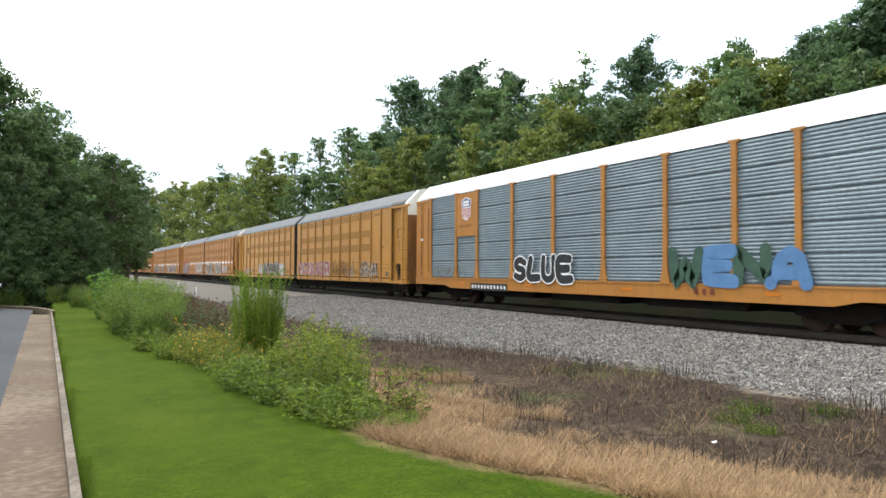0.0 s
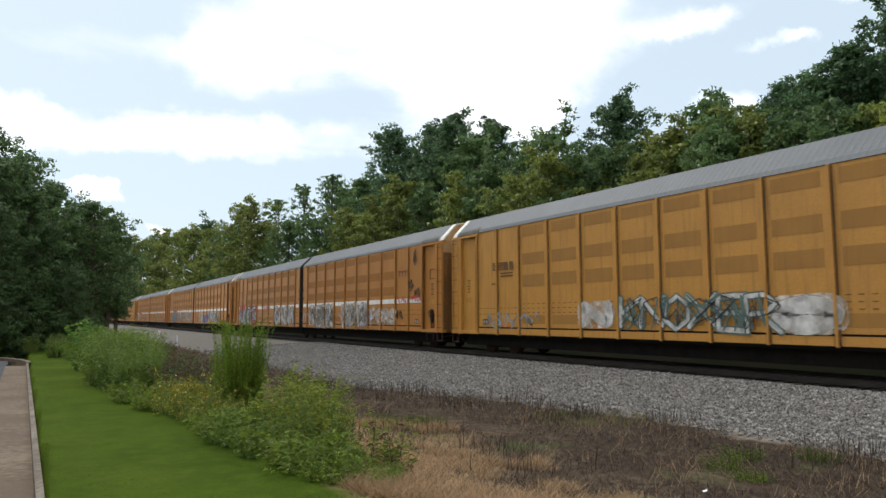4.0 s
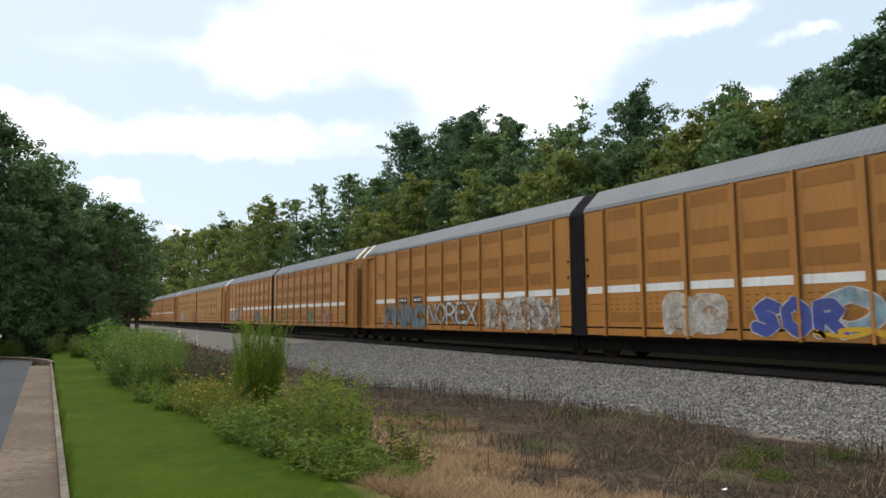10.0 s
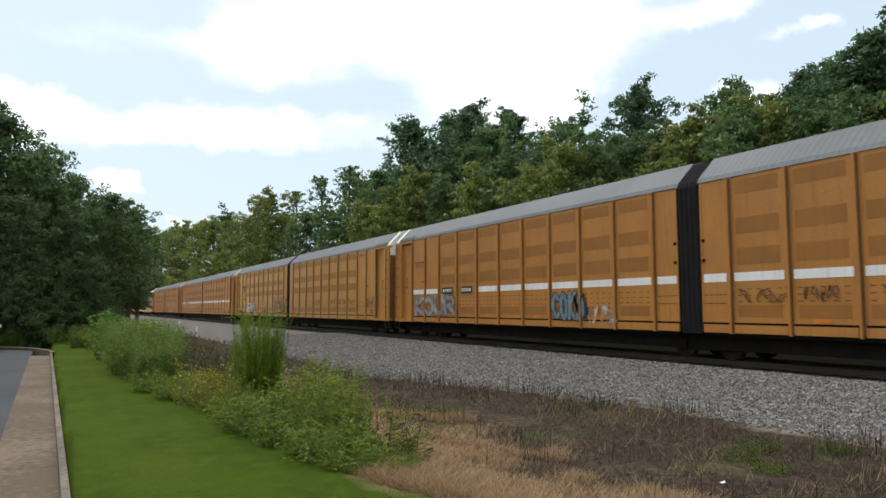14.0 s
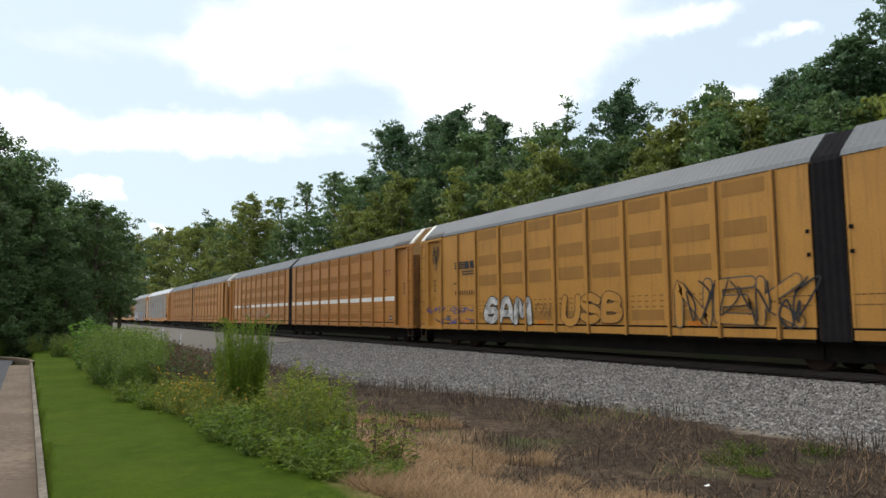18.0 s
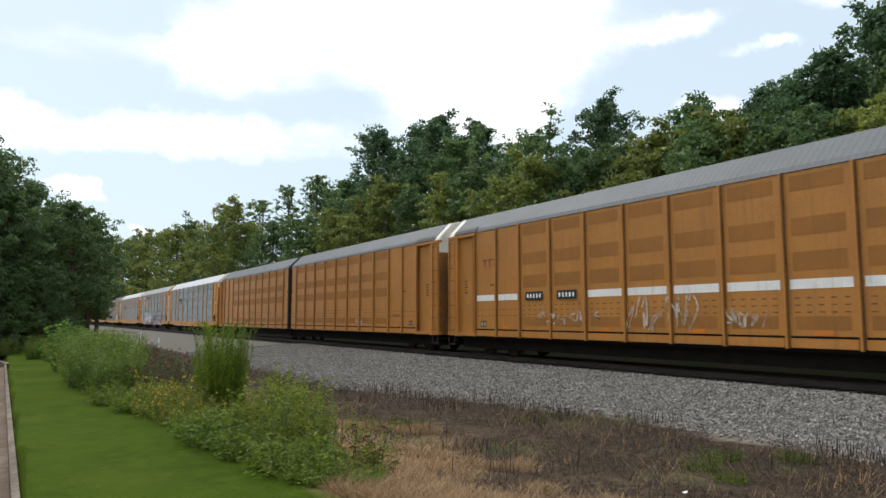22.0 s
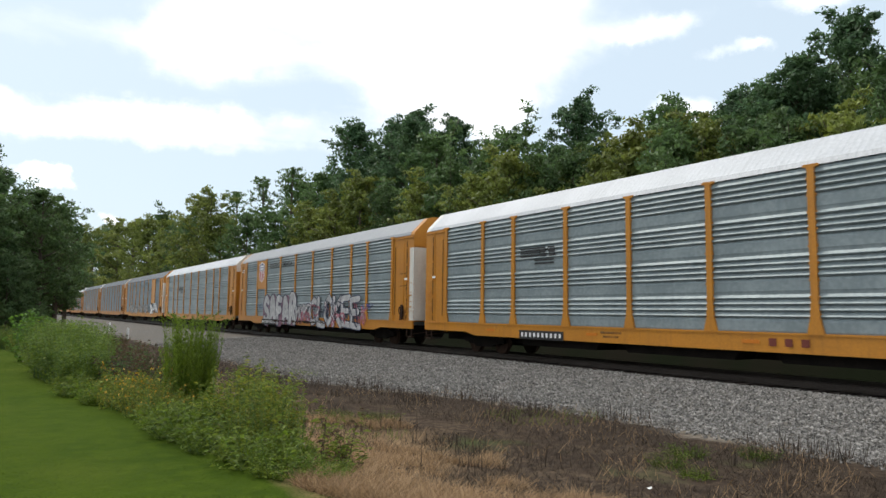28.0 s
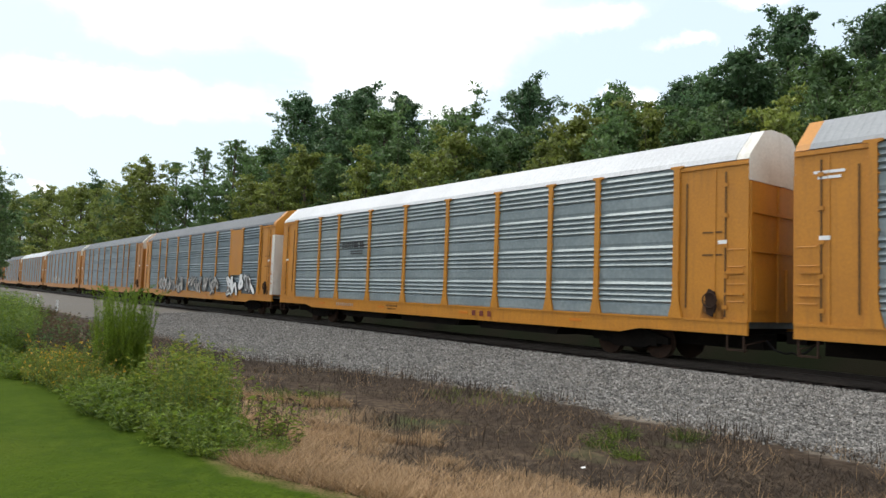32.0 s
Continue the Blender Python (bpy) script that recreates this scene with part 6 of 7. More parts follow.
def plant(kind, x, y, tall, turn, z=None):
    name, label, trunk, crown, full = kind
    t = tagged(new(name), label, "tree", "trees of the wood")
    k = tall / full
    t.matrix_basis = pose(x, y, height(x, y) - 0.1 if z is None else z, 0, 0, turn) @ Matrix.Diagonal((k, k, k, 1))
    part("trunk", trunk, None, t)
    part("crown", crown, None, t)
    return t


TALL_DARK = [tree_kind("tree", "tall dark green broadleaf tree behind the track", LEAF_DARK, 11 + i, 17, 5.6, 0.05, 96, 30000, 0.140, 0.58) for i in range(4)]
MID = [tree_kind("tree", "leafy green broadleaf tree behind the track", LEAF_MID, 31 + i, 13, 5.2, 0.03, 78, 17000, 0.145, 0.52) for i in range(4)]
LIGHT = [tree_kind("tree", "yellow-green young tree behind the track", LEAF_LIGHT, 51 + i, 10, 4.6, 0.02, 60, 12500, 0.135, 0.5) for i in range(3)]
THIN = [tree_kind("tree", "thin tree with sparse airy foliage", LEAF_MID, 71 + i, 14, 3.4, 0.12, 42, 4600, 0.145, 0.35) for i in range(2)]
LEFTW = [tree_kind("tree", "dense green tree at the end of the road", LEAF_LEFT, 91 + i, 13, 5.4, 0.01, 84, 17000, 0.135, 0.5) for i in range(3)]

OVER = tree_kind("tree", "leafy tree leaning out over the bushes", LEAF_MID, 121, 10, 3.6, 0.30, 50, 9000, 0.12, 0.4)

# along the far side of the track: bearing from the camera, distance out from it, height over the eye as an angle
def by_bearing(kind, bearing, out, rise, turn=0.0):
    """Plants a tree on a bearing (degrees from +y to +x) at a distance out across the track, so tall that its top stands at the angle rise."""
    a = radians(bearing)
    x, y = out, out / math.tan(a)
    d = math.hypot(x, y)
    z = height(x, y) - 0.1
    top = EYE + d * math.tan(radians(rise))
    return plant(kind, x, y, top - z, turn, z)


rng = random.Random(4)
for at, rise, kind in ((25.3, 15.8, 0), (28.9, 16.1, 3), (30.6, 16.9, 1), (33.6, 16.4, 2), (44.2, 17.8, 1), (56.2, 17.6, 0), (58.3, 17.9, 3), (60.2, 19.4, 2), (63.8, 21.6, 1), (69.5, 21.0, 0), (75, 21, 2), (82, 21, 1)):
    by_bearing(TALL_DARK[kind], at, 36 + rng.uniform(-2, 2), rise, rng.uniform(0, 360))
for at, rise, kind in ((39.0, 15.1, 0), (50.9, 16.8, 1), (28, 12.4, 2), (23, 11.4, 3), (36.8, 13.6, 1), (47.5, 13.6, 2), (53.5, 14.6, 0), (58.5, 17.0, 1), (66.5, 18.5, 2), (72, 19, 0), (78, 19, 1), (10.9, 7.4, 0), (12.6, 7.4, 1), (42.0, 13.8, 2), (32.2, 14.8, 3), (21.5, 10.6, 1)):
    by_bearing(MID[kind], at, 34 + rng.uniform(-2, 2), rise, rng.uniform(0, 360))
# the wood closes up behind the tall ones
for i, (at, rise) in enumerate(((24.0, 11.6), (27.2, 12.6), (29.8, 13.6), (32.0, 14.2), (35.6, 13.0), (37.4, 12.8), (41.2, 13.2), (43.0, 13.0), (46.2, 13.2), (48.2, 13.0), (52.4, 13.6), (54.6, 14.2), (57.2, 16.0), (61.5, 17.4))):
    by_bearing((TALL_DARK if i % 3 == 0 else MID)[i % 4], at, 41 + rng.uniform(-2, 2), rise, rng.uniform(0, 360))
for at, rise, kind in ((20.4, 11.8, 0), (18.2, 10.8, 1), (16.2, 9.6, 0), (53.0, 15.2, 1), (54.3, 15.6, 0)):
    by_bearing(THIN[kind], at, 33, rise, rng.uniform(0, 360))
for i, at in enumerate((15.0, 14.0, 17.0, 19.2, 21.8, 24.0, 26.0, 28.5, 31.0, 33.5, 36.0, 38.5, 41.0, 43.5, 46.0, 48.5, 51.2, 54.0, 57.0, 60.0, 63.0, 66.5, 70.0, 74.0, 79.0)):
    rise = 8.1 + (at - 14) * 0.17 + rng.uniform(-1.1, 1.0)
    by_bearing((LIGHT if rng.random() < 0.6 else MID)[i % 3], at, 28.5 + rng.uniform(-2, 2.5), min(rise, 14.8), rng.uniform(0, 360))
for i, (at, rise) in enumerate(((9.8, 6.9), (8.8, 6.6), (7.8, 6.3), (6.9, 6.0), (6.1, 5.9), (5.4, 5.6), (4.6, 5.2), (12.9, 6.9), (11.4, 6.9))):
    by_bearing(MID[i % 3] if i % 4 == 3 else LIGHT[i % 3], at, 30 + rng.uniform(-2, 2), rise, rng.uniform(0, 360))

# dark trees round the end of the road, tallest to the left
def leftward(kind, bearing, out, rise, turn):
    """A tree at a distance along the road, its top at the angle rise."""
    x, y = out * math.tan(radians(bearing)), out
    z = height(x, y) - 0.1
    return plant(kind, x, y, EYE + math.hypot(x, y) * math.tan(radians(rise)) - z, turn, z)


for i, (bearing, out, rise) in enumerate(((-4.6, 47, 13.9), (-2.0, 50, 11.4), (-0.2, 52, 9.8), (1.2, 56, 8.2), (2.3, 62, 7.6), (-7.5, 46, 15.2), (-11, 44, 16), (-16, 44, 17), (-22, 42, 18), (-29, 40, 18), (-5.8, 41.5, 9.0), (-3.2, 41, 8.0), (-0.6, 43, 6.6), (-9, 40.5, 9.5))):
    leftward(LEFTW[i % 3], bearing, out, rise, i * 67.0 + 140)
for i, (bearing, out, rise) in enumerate(((0.4, 46, 7.6), (1.6, 50, 6.6), (2.4, 56, 5.6), (-1.4, 44, 9.0), (-3.6, 44, 11.2), (-0.8, 44, 6.0))):
    leftward(MID[i % 4], bearing, out, rise, i * 51.0)
for at, out, rise, turn in ((3.9, 50, 7.2, 30.0), (2.8, 46, 8.6, 140.0), (4.5, 62, 6.2, 250.0), (3.4, 66, 7.4, 80.0)):
    leftward(OVER, at, out, rise, turn)
for i, (bearing, out, rise) in enumerate(((-9.5, 39.6, 4.6), (-7.6, 40, 4.0), (-5.6, 39.8, 4.4), (-3.8, 40, 3.6), (-2.2, 40.5, 4.2), (-0.6, 41, 3.4), (0.9, 42, 3.6), (2.0, 43, 3.2))):
    leftward((LEFTW + MID)[(i * 2) % 6], bearing, out, rise, i * 41.0)

# ---- plants in the foreground ----
def stems_mesh(seed, tall, wide, stems, per, size, slim=0.35, upright=0.5, bend=0.25, start=0.15, flowers=0, stem_mat=None, mats=()):
    """Leaning stems from one root patch, leaves along each, some with flower heads."""
    rng = np.random.RandomState(seed)
    sv, sf, lv, fv = [], [], [], []
    for i in range(stems):
        a, r = rng.rand() * 6.283, wide * 0.55 * math.sqrt(rng.rand())
        root = np.array([r * math.cos(a), r * math.sin(a), -0.03])
        h = tall * (0.35 + 0.72 * rng.rand()) * (1 - 0.25 * r / wide)
        lean = np.array([math.cos(a), math.sin(a), 0]) * wide * (1 - upright) * rng.rand() + rng.normal(0, 0.06 * tall, 3) * np.array([1, 1, 0])
        pts = [root + lean * (t * (1 - bend) + bend * t * t) + np.array([0, 0, h * (t - 0.10 * t * t)]) for t in np.linspace(0, 1, 5)]
        k = len(sv)
        side = np.array([math.sin(a * 3 + i), math.cos(a * 3 + i), 0])
        for j, p in enumerate(pts):
            w = (0.006 + 0.004 * tall) * (1 - j / 5)
            sv += [p - side * w, p + side * w]
        for j in range(4):
            sf.append((k + 2 * j, k + 2 * j + 1, k + 2 * j + 3, k + 2 * j + 2))
        for j in range(per):
            t = start + (1 - start) * (j + rng.rand()) / per
            q = t * 4
            m = min(3, int(q))
            p = pts[m] + (pts[m + 1] - pts[m]) * (q - m)
            b = rng.rand() * 6.283
            out = np.array([math.cos(b), math.sin(b), rng.uniform(-0.2, 0.9)])
            out /= np.linalg.norm(out)
            s = size * (0.6 + 0.8 * rng.rand())
            sd = np.cross(out, rng.normal(size=3))
            sd /= np.linalg.norm(sd) + 1e-9
            mid = p + out * s * 0.9
            tip = p + out * s * 1.9 - np.array([0, 0, s * 0.45])
            lv += [p, mid + sd * s * slim, tip, mid - sd * s * slim]
        if flowers and rng.rand() < flowers:
            for _ in range(4):
                c = pts[-1] + rng.normal(0, 0.05, 3)
                n = rng.normal(size=(2, 3)) * 0.013
                fv += [c - n[0], c + n[1], c + n[0], c - n[1]]
    lf = [tuple(range(i, i + 4)) for i in range(0, len(lv), 4)]
    cut = len(lf) if len(mats) < 2 else int(len(lf) * 0.68)
    mix = list(range(len(lf)))
    random.Random(seed).shuffle(mix)
    out = [quick("stem_mass", [tuple(p) for p in sv], sf, [stem_mat or LEAF_MID])]
    for name, chosen, mat in (("foliage", mix[:cut], mats[0]), ("pale_foliage", mix[cut:], mats[-1])):
        if chosen:
            pts = [tuple(lv[4 * i + k]) for i in chosen for k in range(4)]
            out.append(quick(name, pts, [tuple(range(i, i + 4)) for i in range(0, len(pts), 4)], [mat]))
    if fv:
        out.append(quick("blossom", [tuple(p) for p in fv], [tuple(range(i, i + 4)) for i in range(0, len(fv), 4)], [PETAL]))
    return out


def grow(name, label, category, meshes, x, y, turn=0.0, scale=1.0, group=""):
    t = tagged(new(name), label, category, group)
    t.matrix_basis = pose(x, y, height(x, y) - 0.01, 0, 0, turn) @ Matrix.Diagonal((scale, scale, scale, 1))
    for m in meshes:
        tagged(part(m.name.split(".")[0], m, None, t), kind="stuff")
    return t


WEED_BUSH = [stems_mesh(201 + i, 1.50, 0.80, 40, 36, 0.050, 0.30, 0.80, start=0.12, mats=(LEAF_BUSH, LEAF_YELLOW)) for i in range(3)]
LOW_WEEDS = [stems_mesh(221 + i, 0.6, 0.75, 90, 20, 0.044, 0.36, 0.45, mats=(LEAF_BUSH, LEAF_FEATHER)) for i in range(2)]
FEATHER_BUSH = [stems_mesh(231 + i, 1.75, 1.15, 240, 54, 0.050, 0.17, 0.66, start=0.05, mats=(LEAF_FEATHER, LEAF_BUSH)) for i in range(2)]
FLOWER_BUSH = [stems_mesh(241 + i, 1.0, 0.95, 90, 30, 0.036, 0.3, 0.5, flowers=0.35, mats=(LEAF_YELLOW, LEAF_BUSH)) for i in range(2)]
RUSTY_BUSH = [stems_mesh(251 + i, 1.25, 1.1, 80, 34, 0.045, 0.35, 0.5, mats=(LEAF_RUST, LEAF_MID), stem_mat=DEAD) for i in range(2)]
SAPLING = stems_mesh(261, 2.3, 1.0, 26, 60, 0.085, 0.42, 0.5, start=0.05, mats=(LEAF_FRESH,))
STALKS = [stems_mesh(271 + i, 1.15, 0.24, 4, 26, 0.054, 0.26, 0.9, start=0.10, mats=(LEAF_BUSH, LEAF_RUST), stem_mat=DEAD) for i in range(2)]
GREEN_TUFT = stems_mesh(281, 0.45, 0.7, 160, 3, 0.06, 0.08, 0.4, mats=(LEAF_FEATHER,), stem_mat=GRASS)

row = "bushes along the lawn"
for i, (x, y, k) in enumerate(((2.68, 8.5, 0.50), (2.93, 8.3, 0.62), (3.10, 8.9, 0.74), (3.04, 9.4, 0.86), (3.33, 10.2, 0.88), (3.43, 9.6, 0.84), (3.30, 8.7, 0.64), (2.88, 9.9, 0.8), (3.58, 10.8, 0.8))):
    grow("weed_bush", "leafy green weed bush at the lawn's edge", "bush", WEED_BUSH[i % 3], x, y, i * 80, k, row)
for i, (x, y, k) in enumerate(((2.43, 8.6, 0.8), (2.38, 9.6, 0.95), (2.33, 10.4, 0.8), (2.68, 10.6, 0.9), (2.58, 7.6, 0.75), (2.63, 7.0, 0.55), (2.83, 7.3, 0.6), (2.73, 7.9, 0.85), (3.13, 7.9, 0.5), (2.98, 6.7, 0.4), (3.23, 7.1, 0.4), (1.83, 13.9, 0.8), (1.63, 15.2, 0.9), (1.45, 19.8, 0.9), (1.45, 23.0, 0.9), (2.68, 11.3, 0.85), (2.38, 11.2, 0.7))):
    grow("low_weeds", "low green weeds at the lawn's edge", "weeds", LOW_WEEDS[i % 2], x, y, i * 70, k, row)
for i, (x, y, k) in enumerate(((1.80, 16.9, 0.70), (1.72, 18.2, 0.92), (1.60, 19.4, 0.98), (2.10, 19.8, 0.90), (1.60, 21.2, 0.94), (2.05, 22.0, 0.92), (1.75, 23.4, 0.85))):
    grow("feathery_bush", "soft feathery green bush", "bush", FEATHER_BUSH[i % 2], x, y, i * 95, k, row)
for i, (x, y, k) in enumerate(((2.28, 11.9, 0.70), (2.10, 13.0, 0.82), (2.68, 13.2, 0.9), (2.48, 14.4, 0.9), (2.38, 12.5, 0.8))):
    grow("flowering_bush", "yellow-green bush with small yellow flowers", "bush", FLOWER_BUSH[i % 2], x, y, i * 75, k, row)
for i, (x, y, k) in enumerate(((2.7, 16.4, 0.85), (2.9, 18.5, 0.95), (3.3, 20.5, 0.95), (3.5, 24.0, 1.0), (2.9, 14.6, 0.7), (2.4, 22.0, 1.0), (4.2, 29.0, 0.9), (4.8, 36.0, 0.8), (6.5, 46.0, 0.8))):
    grow("brown_bush", "reddish brown leafy bush", "bush", RUSTY_BUSH[i % 2], x, y, i * 75, k, row)
grow("sapling", "bright green young sapling", "sapling", SAPLING, 1.30, 25.4, 20, 0.80)
for i, (x, y, k) in enumerate(((1.6, 25.0, 0.8), (0.5, 33.5, 0.55), (1.8, 29.5, 0.8), (0.9, 31.0, 0.6), (-0.6, 38.5, 0.6), (-2.4, 39.5, 0.6), (2.4, 35.0, 0.5), (-4.5, 39.5, 0.7), (3.4, 42.0, 0.5))):
    grow("rough_bush", "rough green undergrowth below the trees", "bush", (FEATHER_BUSH + WEED_BUSH)[i % 5], x, y, i * 63, k * 1.15, row)
for i, (x, y, k) in enumerate(((3.42, 7.75, 0.83), (3.52, 7.6, 1.00), (3.68, 7.85, 0.94), (3.28, 7.5, 0.69), (3.60, 7.4, 0.80), (3.76, 7.7, 0.78), (3.0, 8.3, 0.94))):
    grow("tall_weed", "tall leafy weed stalks in dry grass", "weed", STALKS[i % 2], x, y, i * 50, k, "tall weeds")
for i, (x, y, k) in enumerate(((6.3, 13.0, 0.9), (6.9, 12.8, 0.8), (5.6, 15.6, 0.7), (8.6, 7.0, 0.7), (9.4, 7.3, 0.8), (8.3, 6.3, 0.6), (6.0, 13.6, 0.7), (10.2, 6.6, 0.7))):
    grow("green_tuft", "low tuft of green grass among dead weeds", "grass tuft", GREEN_TUFT, x, y, i * 40, k * 0.8, "green tufts")


def feathery_clump(seed, tall, wide, stems, per):
    """Upright stems standing close, each clothed in hair-thin leaves that turn upwards; the tallest tips nod."""
    rng = np.random.RandomState(seed)
    sv, sf, lv = [], [], []
    for i in range(stems):
        a, r = rng.rand() * 6.283, wide * 0.5 * math.sqrt(rng.rand())
        h = tall * (0.60 + 0.36 * rng.rand()) * (1 - 0.22 * r / wide)
        nod = 0.0
        if rng.rand() < 0.22:
            h, nod = tall * (0.96 + 0.08 * rng.rand()), 0.10 + 0.10 * rng.rand()
        out = np.array([math.cos(a), math.sin(a), 0])
        root = out * r * 0.86
        lean = out * 0.18 * (r / wide + 0.2) + rng.normal(0, 0.035, 3) * np.array([1, 1, 0])
        line = []
        for t in np.linspace(0, 1, 9):
            over = max(0.0, t - 0.86) / 0.14
            line.append(root + lean * t * t + np.array([0, 0, h * t - 0.05]) + out * nod * over - np.array([0, 0, nod * 1.3 * over * over]))
        side = np.array([-math.sin(a + i), math.cos(a + i), 0])
        k = len(sv)
        for j, p in enumerate(line):
            w = 0.006 * (1 - j / 10)
            sv += [p - side * w, p + side * w]
        for j in range(8):
            sf.append((k + 2 * j, k + 2 * j + 1, k + 2 * j + 3, k + 2 * j + 2))
        for j in range(per):
            q = (0.06 + 0.93 * rng.rand()) * 8
            m = min(7, int(q))
            p = line[m] + (line[m + 1] - line[m]) * (q - m)
            b = rng.rand() * 6.283
            way = np.array([math.cos(b) * 0.75, math.sin(b) * 0.75, 0.5 + 0.6 * rng.rand()])
            s = (0.05 + 0.06 * rng.rand()) * (1.25 - 0.08 * q)
            wide_way = np.cross(way, rng.normal(size=3))
            wide_way *= 0.005 / (np.linalg.norm(wide_way) + 1e-9)
            lv += [p - wide_way, p + wide_way, p + way * s]
    return (quick("stem_mass", [tuple(p) for p in sv], sf, [LEAF_FEATHER]),
            quick("foliage", [tuple(p) for p in lv], [(i, i + 1, i + 2) for i in range(0, len(lv), 3)], [LEAF_FEATHER]))


clump = tagged(new("tall_grass_clump"), "tall feathery green plant clump by the lawn", "grass clump")
clump.matrix_basis = pose(3.05, 12.8, height(3.05, 12.8))
for m in feathery_clump(5, 1.95, 0.96, 170, 150):
    tagged(part(m.name.split(".")[0], m, None, clump), kind="stuff")


# ---- loose cover: blades, stalks and stones too many to count ----
def blades(name, label, spots, tall, width, lean, mat, seed, category, bent=0.5):
    rng = np.random.RandomState(seed)
    n = len(spots)
    base = np.array([(x, y, height(x, y)) for x, y in spots])
    a = rng.rand(n) * 6.283
    h = tall * (0.45 + 0.8 * rng.rand(n))
    tip = base + np.stack([np.cos(a) * lean * h * rng.rand(n), np.sin(a) * lean * h * rng.rand(n), h], 1)
    side = np.stack([-np.sin(a * 1.7), np.cos(a * 1.7), np.zeros(n)], 1) * width
    v = np.stack([base - side, base + side, tip], 1).reshape(-1, 3)
    ob = new(name, quick(name, v, np.arange(3 * n).reshape(-1, 3), [mat]))
    return tagged(ob, label, category, kind="stuff")


rng = random.Random(9)
spots = []
while len(spots) < 100000:
    y = 3.2 + 30 * rng.random() ** 1.8
    x = kerb_x(y) + 0.12 + (lawn_edge(y) + 0.5 + 1.2 * step(8, 13, y) - kerb_x(y)) * rng.random()
    spots.append((x, y))
blades("lawn_grass", "short mown bright green lawn grass", spots, 0.004, 0.006, 9.0, GRASS, 1, "grass")
spots, brown, green = [], [], []
while len(spots) < 34000:
    y = 2.8 + 11 * rng.random() ** 1.3
    x = lawn_edge(y) + 0.1 + 1.9 * step(6, 10.5, y) + 3.3 * rng.random() ** 1.2
    if noise.noise((x * 0.5, y * 0.5, 3)) + 0.5 * noise.noise((x * 1.7, y * 1.7, 4)) > -0.18 + 0.12 * max(0.0, x - lawn_edge(y) - 1.2):
        spots.append((x, y))
blades("dry_grass", "pale dry straw grass", spots, 0.14, 0.006, 2.0, STRAW, 2, "grass")
while len(brown) < 44000:
    y = 3 + 32 * rng.random() ** 2.0
    e = lawn_edge(y)
    e += 1.6 * step(6, 10.5, y)
    x = e + 0.9 + (stone_edge(y) + 0.15 - e - 0.9) * rng.random()
    if noise.noise((x * 0.6, y * 0.4, 7)) > -0.35:
        brown.append((x, y))
blades("dead_weeds", "dense grey-brown dead weeds", brown, 0.12, 0.005, 2.4, DEAD, 3, "weeds")
pale = [(x + rng.uniform(-0.3, 0.3), y + rng.uniform(-0.3, 0.3)) for x, y in brown[::5] if noise.noise((x * 0.8, y * 0.8, 21)) > 0.05]
blades("pale_stalks", "thin pale stalks among dead weeds", pale, 0.20, 0.004, 1.6, STRAW, 4, "weeds")
while len(green) < 1600:
    y = 3 + 24 * rng.random()
    e = lawn_edge(y)
    x = e + 0.3 + (stone_edge(y) - e + 0.6) * rng.random()
    if noise.noise((x * 0.35 + 5, y * 0.3, 1)) > 0.30:
        green.append((x, y))
blades("sparse_green_grass", "sparse green grass among dead weeds", green, 0.15, 0.005, 1.0, LEAF_BUSH, 5, "grass")
stems = []
while len(stems) < 1100:
    y = 3.5 + 20 * rng.random()
    x = stone_edge(y) - 2.6 + 3.0 * rng.random() - (4.5 if rng.random() < 0.3 else 0)
    if noise.noise((x * 0.7, y * 0.7, 13)) > 0.12:
        stems.append((x, y))
blades("dark_seed_stalks", "upright dark seed stalks at the stones' edge", stems, 0.36, 0.009, 0.3, DEAD, 6, "weeds")


def stones(count, seed):
    """Angular crushed stones, each a squashed octahedron."""
    rng = np.random.RandomState(seed)
    pick = random.Random(seed)
    base = []
    while len(base) < count:
        y = 2.5 + 46 * pick.random() ** 1.7
        x = stone_edge(y) - 0.6 + (17.2 - stone_edge(y) + 0.6) * pick.random()
        if x < stone_edge(y) + 0.3 and pick.random() > step(-0.6, 0.3, x - stone_edge(y)):
            continue
        base.append((x, y, height(x, y)))
    base = np.array(base)
    n = len(base)
    r = 0.017 + 0.026 * rng.rand(n, 1)
    octa = np.array([(1, 0, 0), (-1, 0, 0), (0, 1, 0), (0, -1, 0), (0, 0, 1), (0, 0, -0.6)], float)
    q = rng.normal(size=(n, 3, 3))
    u = q[:, 0] / np.linalg.norm(q[:, 0], axis=1)[:, None]
    w = np.cross(u, q[:, 1])
    w /= np.linalg.norm(w, axis=1)[:, None]
    t = np.cross(u, w)
    jig = octa[None] * (0.7 + 0.6 * rng.rand(n, 6, 1))
    v = jig[..., 0:1] * u[:, None] + jig[..., 1:2] * w[:, None] + jig[..., 2:3] * t[:, None]
    v = base[:, None] + v * r[:, None] + np.array([0, 0, 0.012])
    faces = np.array([(0, 2, 4), (2, 1, 4), (1, 3, 4), (3, 0, 4), (2, 0, 5), (1, 2, 5), (3, 1, 5), (0, 3, 5)])
    f = (faces[None] + 6 * np.arange(n)[:, None, None]).reshape(-1, 3)
    return quick("ballast", v.reshape(-1, 3), f, [STONE])


tagged(new("ballast", stones(80000, 3)), "grey crushed-stone ballast beside the rails", "ballast", kind="stuff")

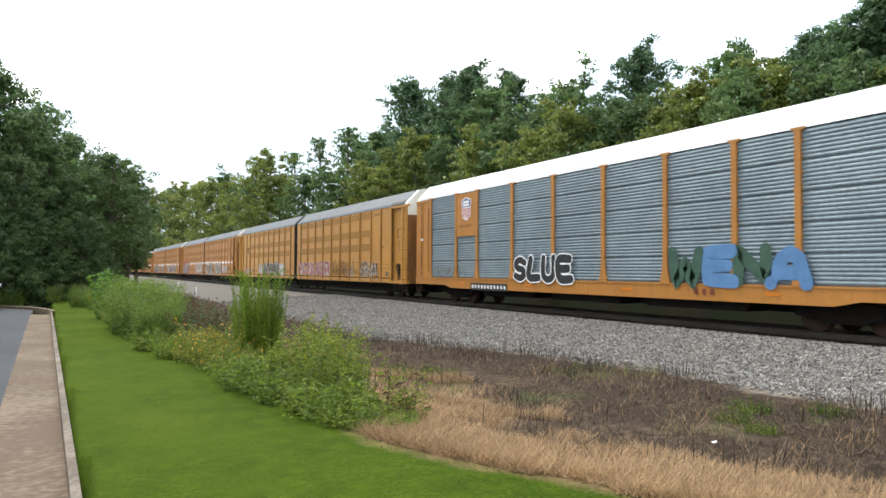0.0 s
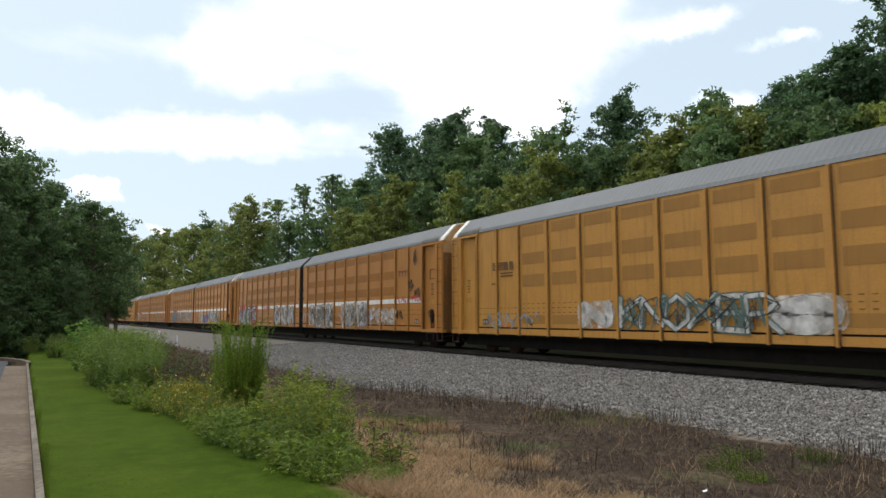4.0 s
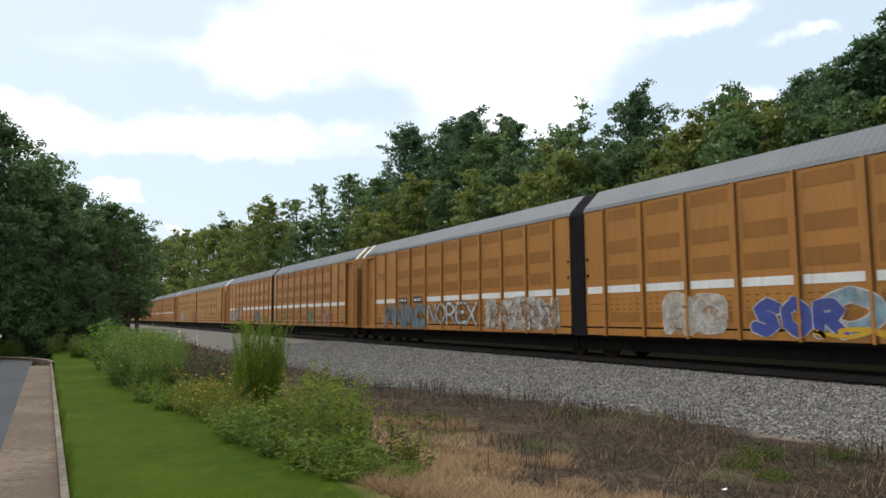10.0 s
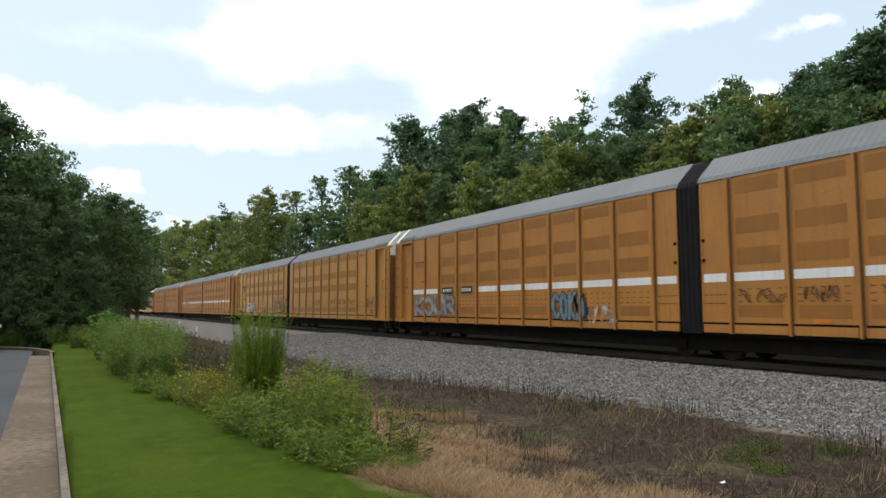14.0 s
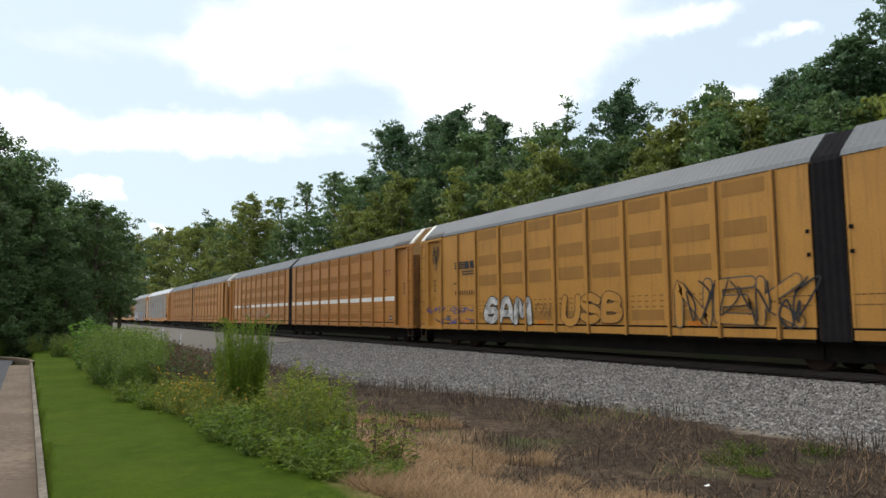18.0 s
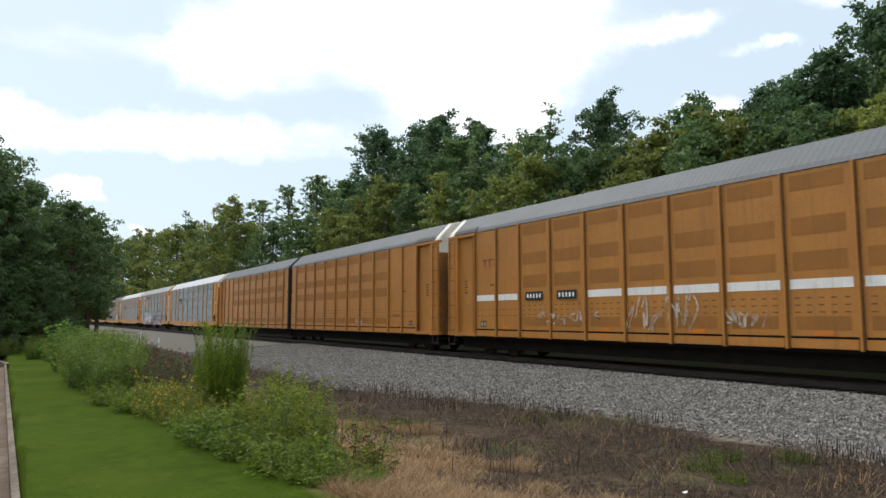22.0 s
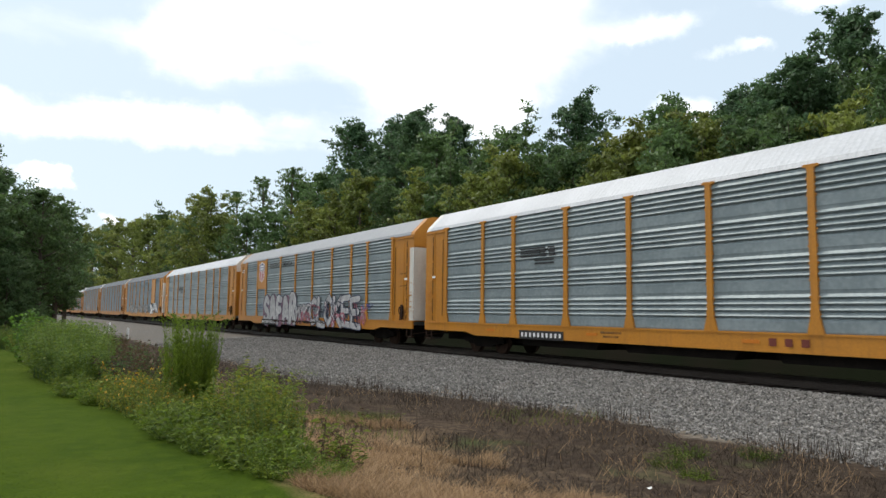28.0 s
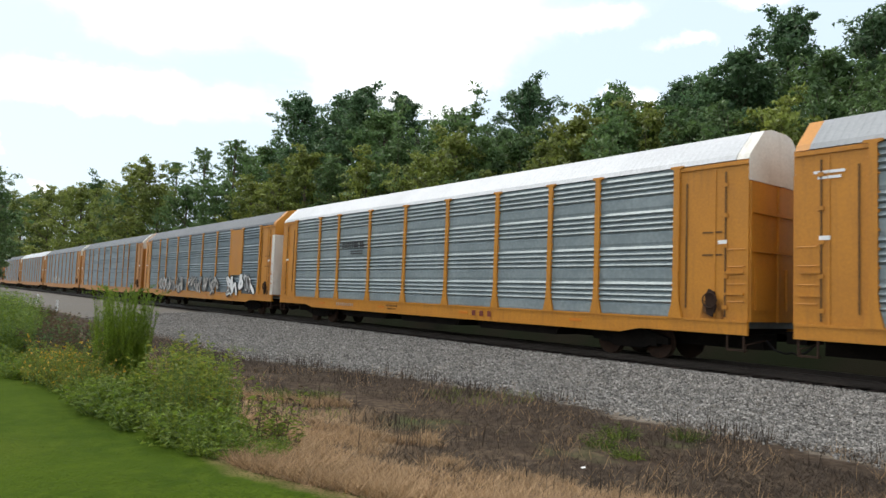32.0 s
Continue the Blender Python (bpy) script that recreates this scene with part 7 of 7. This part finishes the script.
# white marker posts beside the track
for x, y in ((8.65, 56.3), (10.3, 78.4)):
    b = Build()
    b.prism([(-0.06, 0), (0.06, 0), (0.06, 0.80), (0.04, 0.86), (-0.04, 0.86), (-0.06, 0.80)], -0.05, 0.05)
    post = tagged(new("marker_post"), "white marker post beside the ballast", "post", "marker posts")
    post.matrix_basis = pose(x, y, height(x, y) - 0.03, 0, 2, 20)
    part("shaft", b, WHITE, post)

# a scrap of litter on the stones
b = Build()
b.face([(-0.09, -0.06, 0.0), (0.08, -0.07, 0.015), (0.10, 0.05, 0.03), (-0.06, 0.08, 0.01)])
b.face([(0.08, -0.07, 0.015), (0.10, 0.05, 0.03), (0.12, 0.0, 0.07)])
lit = tagged(part("paper_scrap", b, WHITE), "crumpled white scrap of paper in the dead weeds", "litter")
lit.matrix_basis = pose(6.9, 5.9, height(6.9, 5.9) + 0.10) @ Matrix.Scale(0.32, 4)

# ---- white saloon car parked at the end of the road ----
PAINT = material("white_car_paint", (0.75, 0.75, 0.75), (0.70, 0.70, 0.70), 0.25, grain=5, mix=0.2, spec=0.6)
GLASS = material("dark_car_glass", (0.02, 0.025, 0.03), (0.03, 0.035, 0.04), 0.08, grain=5, mix=0.2, spec=0.8)
TAIL = material("red_tail_lamp", (0.35, 0.01, 0.01), (0.25, 0.01, 0.01), 0.25, grain=5, mix=0.2)


def saloon(x, y, turn):
    car = tagged(new("parked_car"), "white saloon car parked at the road's end", "car")
    car.matrix_basis = pose(x, y, -0.165, 0, 0, turn)
    low = [(-2.25, 0.30), (-2.30, 0.62), (-2.22, 0.92), (-1.55, 0.99), (1.0, 0.97), (1.9, 0.86), (2.25, 0.68), (2.28, 0.32), (1.9, 0.24), (-1.9, 0.24)]
    top = [(-1.62, 0.98), (-1.05, 1.38), (-0.3, 1.46), (0.45, 1.38), (1.15, 0.97)]
    me = bpy.data.meshes.new("body")
    bm = bmesh.new()
    for outline, wid, inset in ((low, 0.89, 0.0), (top, 0.80, 0.16)):
        rings = []
        for xx, k in ((-wid, 1), (-wid * 0.93, 0), (wid * 0.93, 0), (wid, 1)):
            c = sum(p[1] for p in outline) / len(outline)
            rings.append([bm.verts.new((xx if not inset or z < 1.1 else xx * 0.82, yy * (0.985 if k else 1), c + (z - c) * (0.93 if k else 1))) for yy, z in outline])
        n = len(outline)
        for p, q in zip(rings, rings[1:]):
            for i in range(n):
                j = (i + 1) % n
                bm.faces.new((p[i], p[j], q[j], q[i]))
        bm.faces.new(rings[0][::-1])
        bm.faces.new(rings[-1])
    bm.to_mesh(me)
    bm.free()
    me.materials.append(PAINT)
    part("body", me, None, car)
    g = Build()
    g.face([(-0.58, -1.58, 1.02), (0.58, -1.58, 1.02), (0.52, -1.10, 1.36), (-0.52, -1.10, 1.36)])
    part("rear_window", g, GLASS, car, "dark rear window")
    for s in (-1, 1):
        g = Build()
        g.face([(s * 0.815, -1.25, 1.02), (s * 0.70, -0.85, 1.34), (s * 0.70, 0.40, 1.34), (s * 0.815, 0.95, 1.0)])
        part("side_window", g, GLASS, car, "dark side window")
        t = Build()
        t.box(s * 0.60 - 0.22, s * 0.60 + 0.22, -2.31, -2.20, 0.72, 0.86)
        part("tail_lamp", t, TAIL, car, "red tail lamp")
        m = Build()
        m.box(s * 0.98 - 0.10, s * 0.98 + 0.10, 0.55, 0.68, 0.95, 1.07)
        part("wing_mirror", m, PAINT, car)
        for yy in (-1.38, 1.38):
            w = Build()
            w.rod((s * 0.68, yy, 0.31), (s * 0.88, yy, 0.31), 0.31, 16)
            wheel = part("wheel", w, RUBBER, car, "black tyre")
            h = Build()
            h.rod((s * 0.88, yy, 0.31), (s * 0.895, yy, 0.31), 0.20, 10)
            part("hubcap", h, SILVER, wheel)
    p = Build()
    p.box(-0.85, 0.85, -2.34, -2.24, 0.34, 0.46)
    part("bumper", p, BLACK, car, "dark lower bumper")
    q = Build()
    q.box(-0.16, 0.16, -2.325, -2.30, 0.62, 0.74)
    part("blank_plate", q, SILVER, car)


saloon(-3.55, 34.4, 4)


# ---- motion ----
def run(t):
    """How far the train has come at t seconds."""
    return -35.62 + 12.749 * t - 0.00214 * t * t - 0.000201 * t ** 3 + 0.4 * step(25, 28.3, t)


def motions():
    times = [0, 2, 4, 6, 8, 10, 12, 14, 16, 18, 20, 22, 24, 25, 26, 27, 28, 28.5, 30, 32]
    for car, back in cars:
        walk(car, [(t, pose(TRACK_X, back - run(t), 0)) for t in times])
    # all wheels roll alike: one path, shared
    first = wheels[0]
    walk(first, [(i / FPS, Matrix.Rotation((run(i / FPS) - run(0)) / 0.457, 4, "X")) for i in range(32 * FPS + 1)])
    for w in wheels[1:]:
        w.rotation_mode = "QUATERNION"
        keys = w.animation_data_create()
        keys.action = first.animation_data.action
        keys.action_slot = first.animation_data.action_slot


motions()
